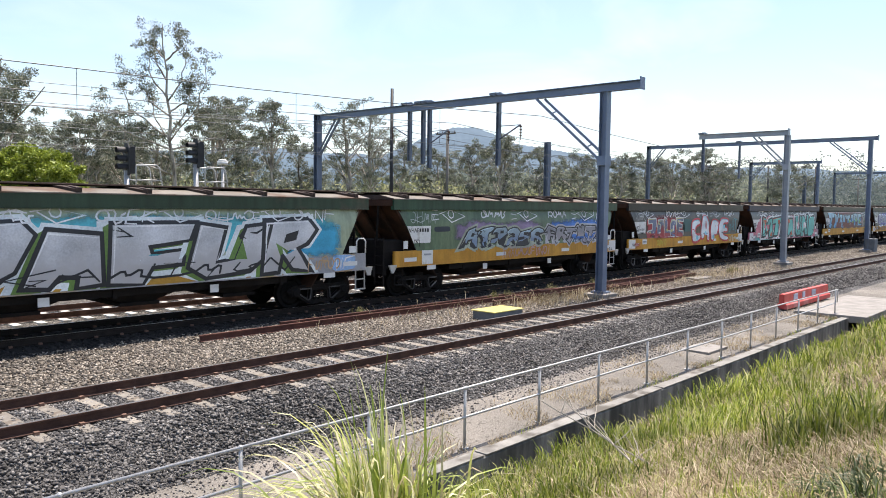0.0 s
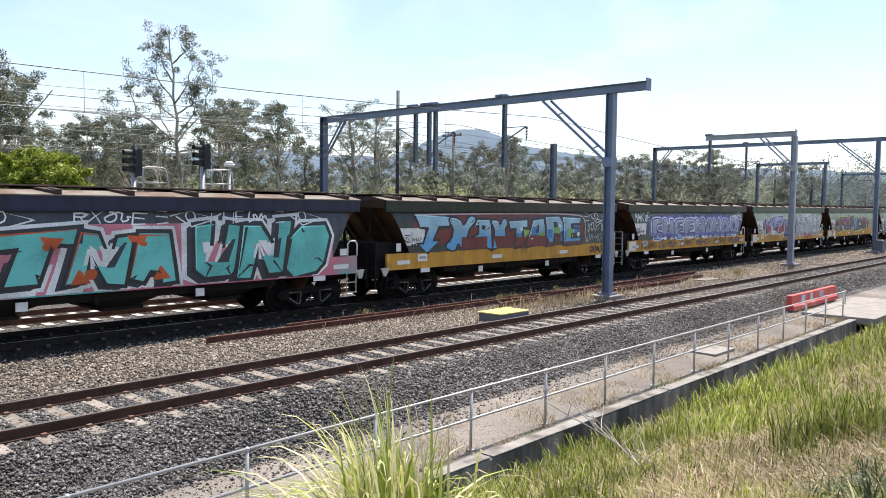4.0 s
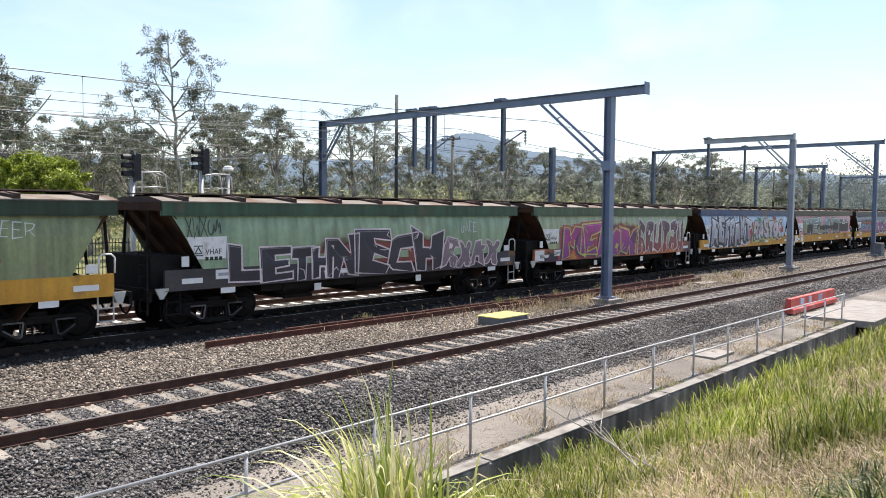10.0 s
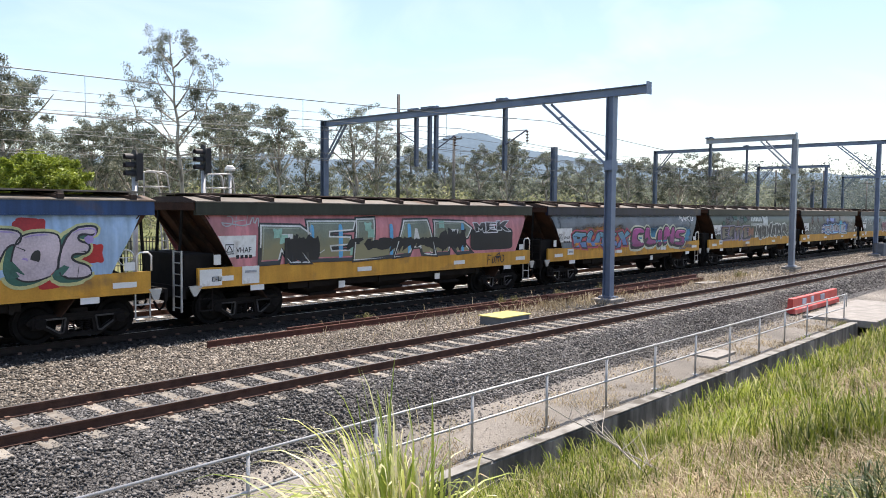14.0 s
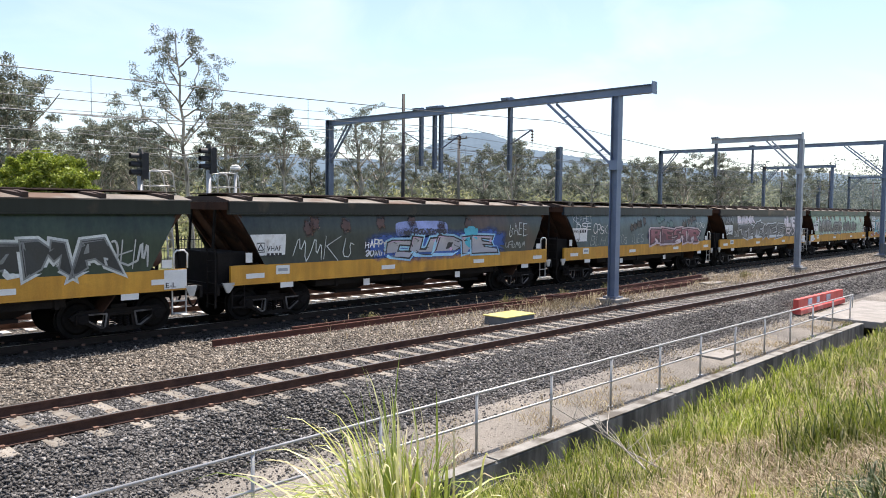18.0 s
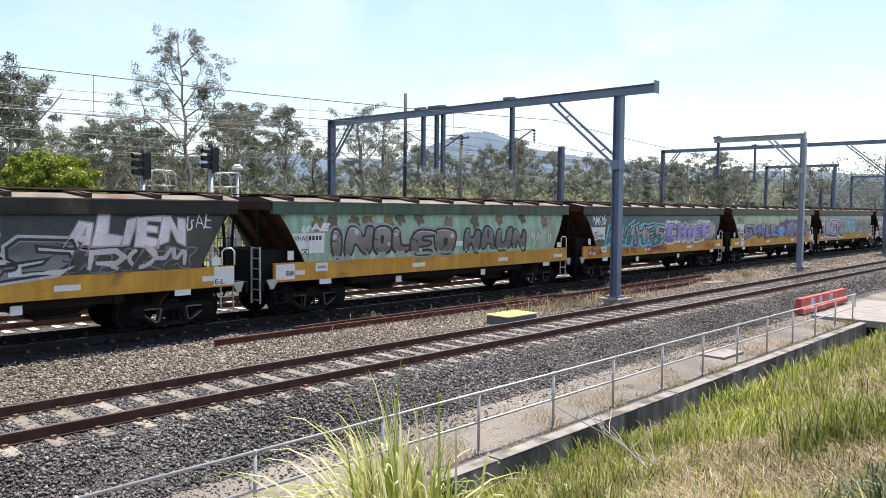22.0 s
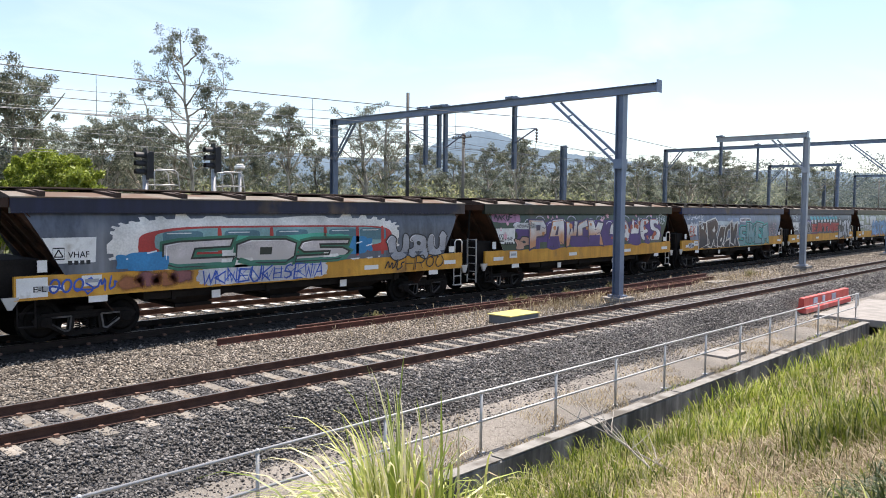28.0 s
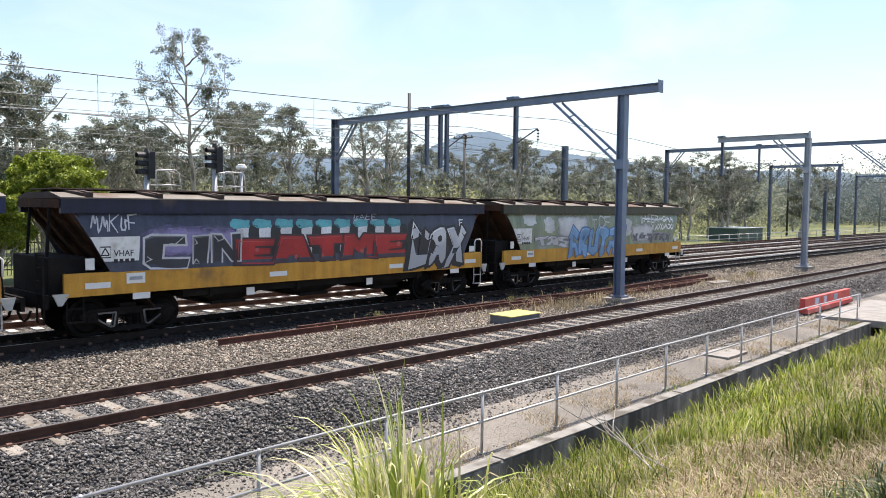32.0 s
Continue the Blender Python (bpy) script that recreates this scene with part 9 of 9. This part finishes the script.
def build_yard():
    signal(11.58, 24.5, 4.93, 1.75)
    signal(14.08, 24.5, 5.25, 2.05)
    x, y = spot(427, 27.5)
    lp = thing("lamp_post", "slim grey post with a flat white lamp head", "lamp post", (x, y, ground_z(y)))
    bm = bmesh.new()
    tube(bm, (0, 0, -0.2), (0, 0, 4.75), 0.07, 0.06, 10)
    part("post", bm, M_GALV, lp)
    bm = bmesh.new()
    tube(bm, (0, 0, 4.75), (0, 0, 4.87), 0.2, 0.22, 14)
    tube(bm, (0, 0, 4.87), (0, 0, 4.97), 0.22, 0.12, 14)
    part("lamp_head", bm, M_WHITE, lp)
    pole(722, 33.0, 9.9, 0.13, M_BLACK, "steel_pole", "tall thin dark steel pole beyond the tracks", "pole")
    pole(997, 33.0, 7.85, 0.19, M_STEEL_DARK, "wire_mast", "stout blue-grey steel mast beyond the tracks", "mast", square=True)
    pole(820, 44.0, 9.5, 0.16, M_WOODPOLE, "power_pole", "weathered timber power pole with a crossarm and lamp", "pole", cross=True, lamp_arm=True)
    pole(1392, 40.0, 9.3, 0.16, M_BLACK, "steel_pole", "dark steel pole at the far end of the yard", "pole")
    pole(1458, 34.0, 7.6, 0.2, M_STEEL_DARK, "wire_mast", "dark steel mast at the far end of the yard", "mast", square=True)
    pole(1477, 42.0, 10.5, 0.16, M_BLACK, "steel_pole", "dark steel pole at the far end of the yard", "pole")
    pole(1555, 38.0, 9.0, 0.16, M_WOODPOLE, "power_pole", "far timber power pole with a crossarm", "pole", cross=True)
    # shed
    s = thing("equipment_shed", "long low green metal equipment shed beside the yard", "shed", (89.7, 36.5, ground_z(36.5)))
    bm = bmesh.new()
    box(bm, 0, 7.9, 0, 3.5, 0, 1.5)
    part("walls", bm, M_GREEN_SHED, s)
    bm = bmesh.new()
    box(bm, -0.2, 8.1, -0.2, 3.7, 1.503, 1.6, 0.03)
    part("roof", bm, M_SHEDROOF, s, "pale flat roof")
    bm = bmesh.new()
    for k in range(12):
        box(bm, 0.3 + 0.64 * k, 0.38 + 0.64 * k, -0.03, -0.002, 0.05, 1.46)
    part("wall_ribs", bm, M_GREEN_SHED, s)["kind"] = "stuff"
    # guard rail fence of the yard
    f = thing("guard_fence", "low galvanised pipe fence beside the yard", "fence", (70, 33.6, ground_z(33.6)))
    bm = bmesh.new()
    tube(bm, (0, 0, -0.1), (0, 0, 1.05), 0.035, seg=6)
    post = part("post", bm, M_GALV, f)
    for k in range(1, 30):
        again("post", post, f, 2.6 * k)
    for z in (1.05, 0.6):
        bm = bmesh.new()
        tube(bm, (0, 0, z), (75.4, 0, z), 0.035, seg=6)
        part("rail", bm, M_GALV, f)
    # picket fence behind the yard
    f = thing("picket_fence", "dark steel picket fence before a sunny field", "fence", (0, 41, ground_z(41)))
    bm = bmesh.new()
    box(bm, 0, 0.03, 0, 0.03, -0.1, 1.85)
    pk = part("picket", bm, M_BLACK, f)
    pk.matrix_basis = pose(2, 0, 0)
    for x in np.arange(2.18, 50, 0.18):
        again("picket", pk, f, x)
    for z in (0.3, 1.6):
        bm = bmesh.new()
        box(bm, 2, 60, 0.031, 0.07, z, z + 0.05)
        part("rail", bm, M_BLACK, f)
    # far buildings
    for px, y, w, h, mat, words in ((1392, 95, 12, 4.2, M_WHITE, "far white flat-roofed building"), (1440, 100, 16, 4.0, M_SHEDROOF, "far building with a pale green roof"), (1510, 150, 30, 9.0, M_WHITE, "far white industrial building among trees")):
        x, _ = spot(px, y)
        b = thing("far_building", words, "building", (x, y, ground_z(y) - 0.2))
        bm = bmesh.new()
        box(bm, 0, w, 0, 8, 0, h * 0.75)
        part("wall", bm, M_CONCRETE, b)
        bm = bmesh.new()
        extrude_x(bm, [(-0.4, h * 0.75), (8.4, h * 0.75), (4, h)], -0.4, w + 0.4)
        part("roof", bm, mat, b)
        bm = bmesh.new()
        box(bm, 0.15 * w, 0.15 * w + 1.4, -0.05, 0.0, 1.2, 2.4)
        win = part("window", bm, M_BLACK, b)
        for k in range(1, 4):
            again("window", win, b, w * 0.2 * k)
    for k, (x, y) in enumerate(((66.5, 14.6),)):
        bm = bmesh.new()
        box(bm, 0, 1.0, 0, 0.7, -0.32, 0.75, 0.03)
        b = part("location_box", bm, M_GREYBOX)
        b.matrix_basis = pose(x, y, 0)
        tagged(b, "small dark trackside equipment cabinet", "cabinet", "trackside cabinets")


M_SHEDROOF = material("pale_roof", (0.45, 0.50, 0.48), (0.60, 0.64, 0.62), 0.5, 0.2, 0.5, 10, 0.03)

# ---------------------------------------------------------------- build
build_old_rails()
build_fence()
build_drain()
build_lineside()
build_portals()
build_wires()
build_trees()
build_hills()
build_yard()
build_grass()
build_plants()
# seconds and how far the train has come: the place of the second wagon's left eave
RUN = [(0, 16.82), (0.9, 6.42), (2.2, -8.69), (3.4, -22.46), (5.5, -46.91), (6.0, -52.52), (7.6, -70.94), (9.0, -86.63), (10.4, -102.2), (11.7, -116.91),
       (13.1, -132.6), (14.4, -147.05), (16.6, -171.85), (17.2, -178.6), (18.5, -193.06), (19.9, -208.65), (21.2, -223.0), (22.6, -238.7), (23.9, -253.3),
       (25.3, -269.05), (28.0, -299.37), (29.3, -313.75), (30.7, -329.65), (32.0, -344.1)]
WAGONS = []
for i, (low, high, fas, stain, sm, walk_on, tk, bw, style, words) in enumerate(LOOKS):
    w = wagon(i, low, high, fas, stain, walk_on, tk, bw, sm, words, 0.64)
    data_panel(w, style)
    art(i, w)
    WAGONS.append(w)
stones("track_ballast", "dark grey crushed stone ballast", M_STONE, 1, 34, 9.42, 13.5, 120000, 0.030, clear=((11.0, 11.16), (12.5, 12.66)), bare=(10.84, 12.62))
stones("yard_ballast", "weathered brown-grey stone between the tracks", M_STONE_WARM, 4, 40, 13.2, 17.15, 76000, 0.034)
# dark stones standing in for the shade along and under the train
stones("shaded_ballast", "black stone along the goods track, the train's shade in its colour", M_STONE_SHADE, 4, 44, 16.95, 19.6, 30000, 0.034, clear=((17.84, 17.96), (19.34, 19.46)))
stones("far_ballast", "weathered stone farther along the tracks", M_STONE_WARM, 38, 80, 13.2, 17.6, 36000, 0.045)
stones("far_track_ballast", "grey crushed stone farther along the near track", M_STONE, 33, 70, 9.7, 13.3, 36000, 0.045, clear=((11.0, 11.16), (12.5, 12.66)))
stones("spilled_ballast", "scattered ballast at the edge of the path", M_STONE, 4, 34, 8.75, 9.6, 5200, 0.022)
stones("path_gravel", "fine brown gravel on the path", M_PATH_STONE, 5, 30, 7.45, 9.75, 12000, 0.011, 0.4)


def motions():
    for i, w in enumerate(WAGONS):
        walk(w, [(t, pose(s + (i - 1) * PITCH, TRAIN_Y, 0)) for t, s in RUN])


motions()
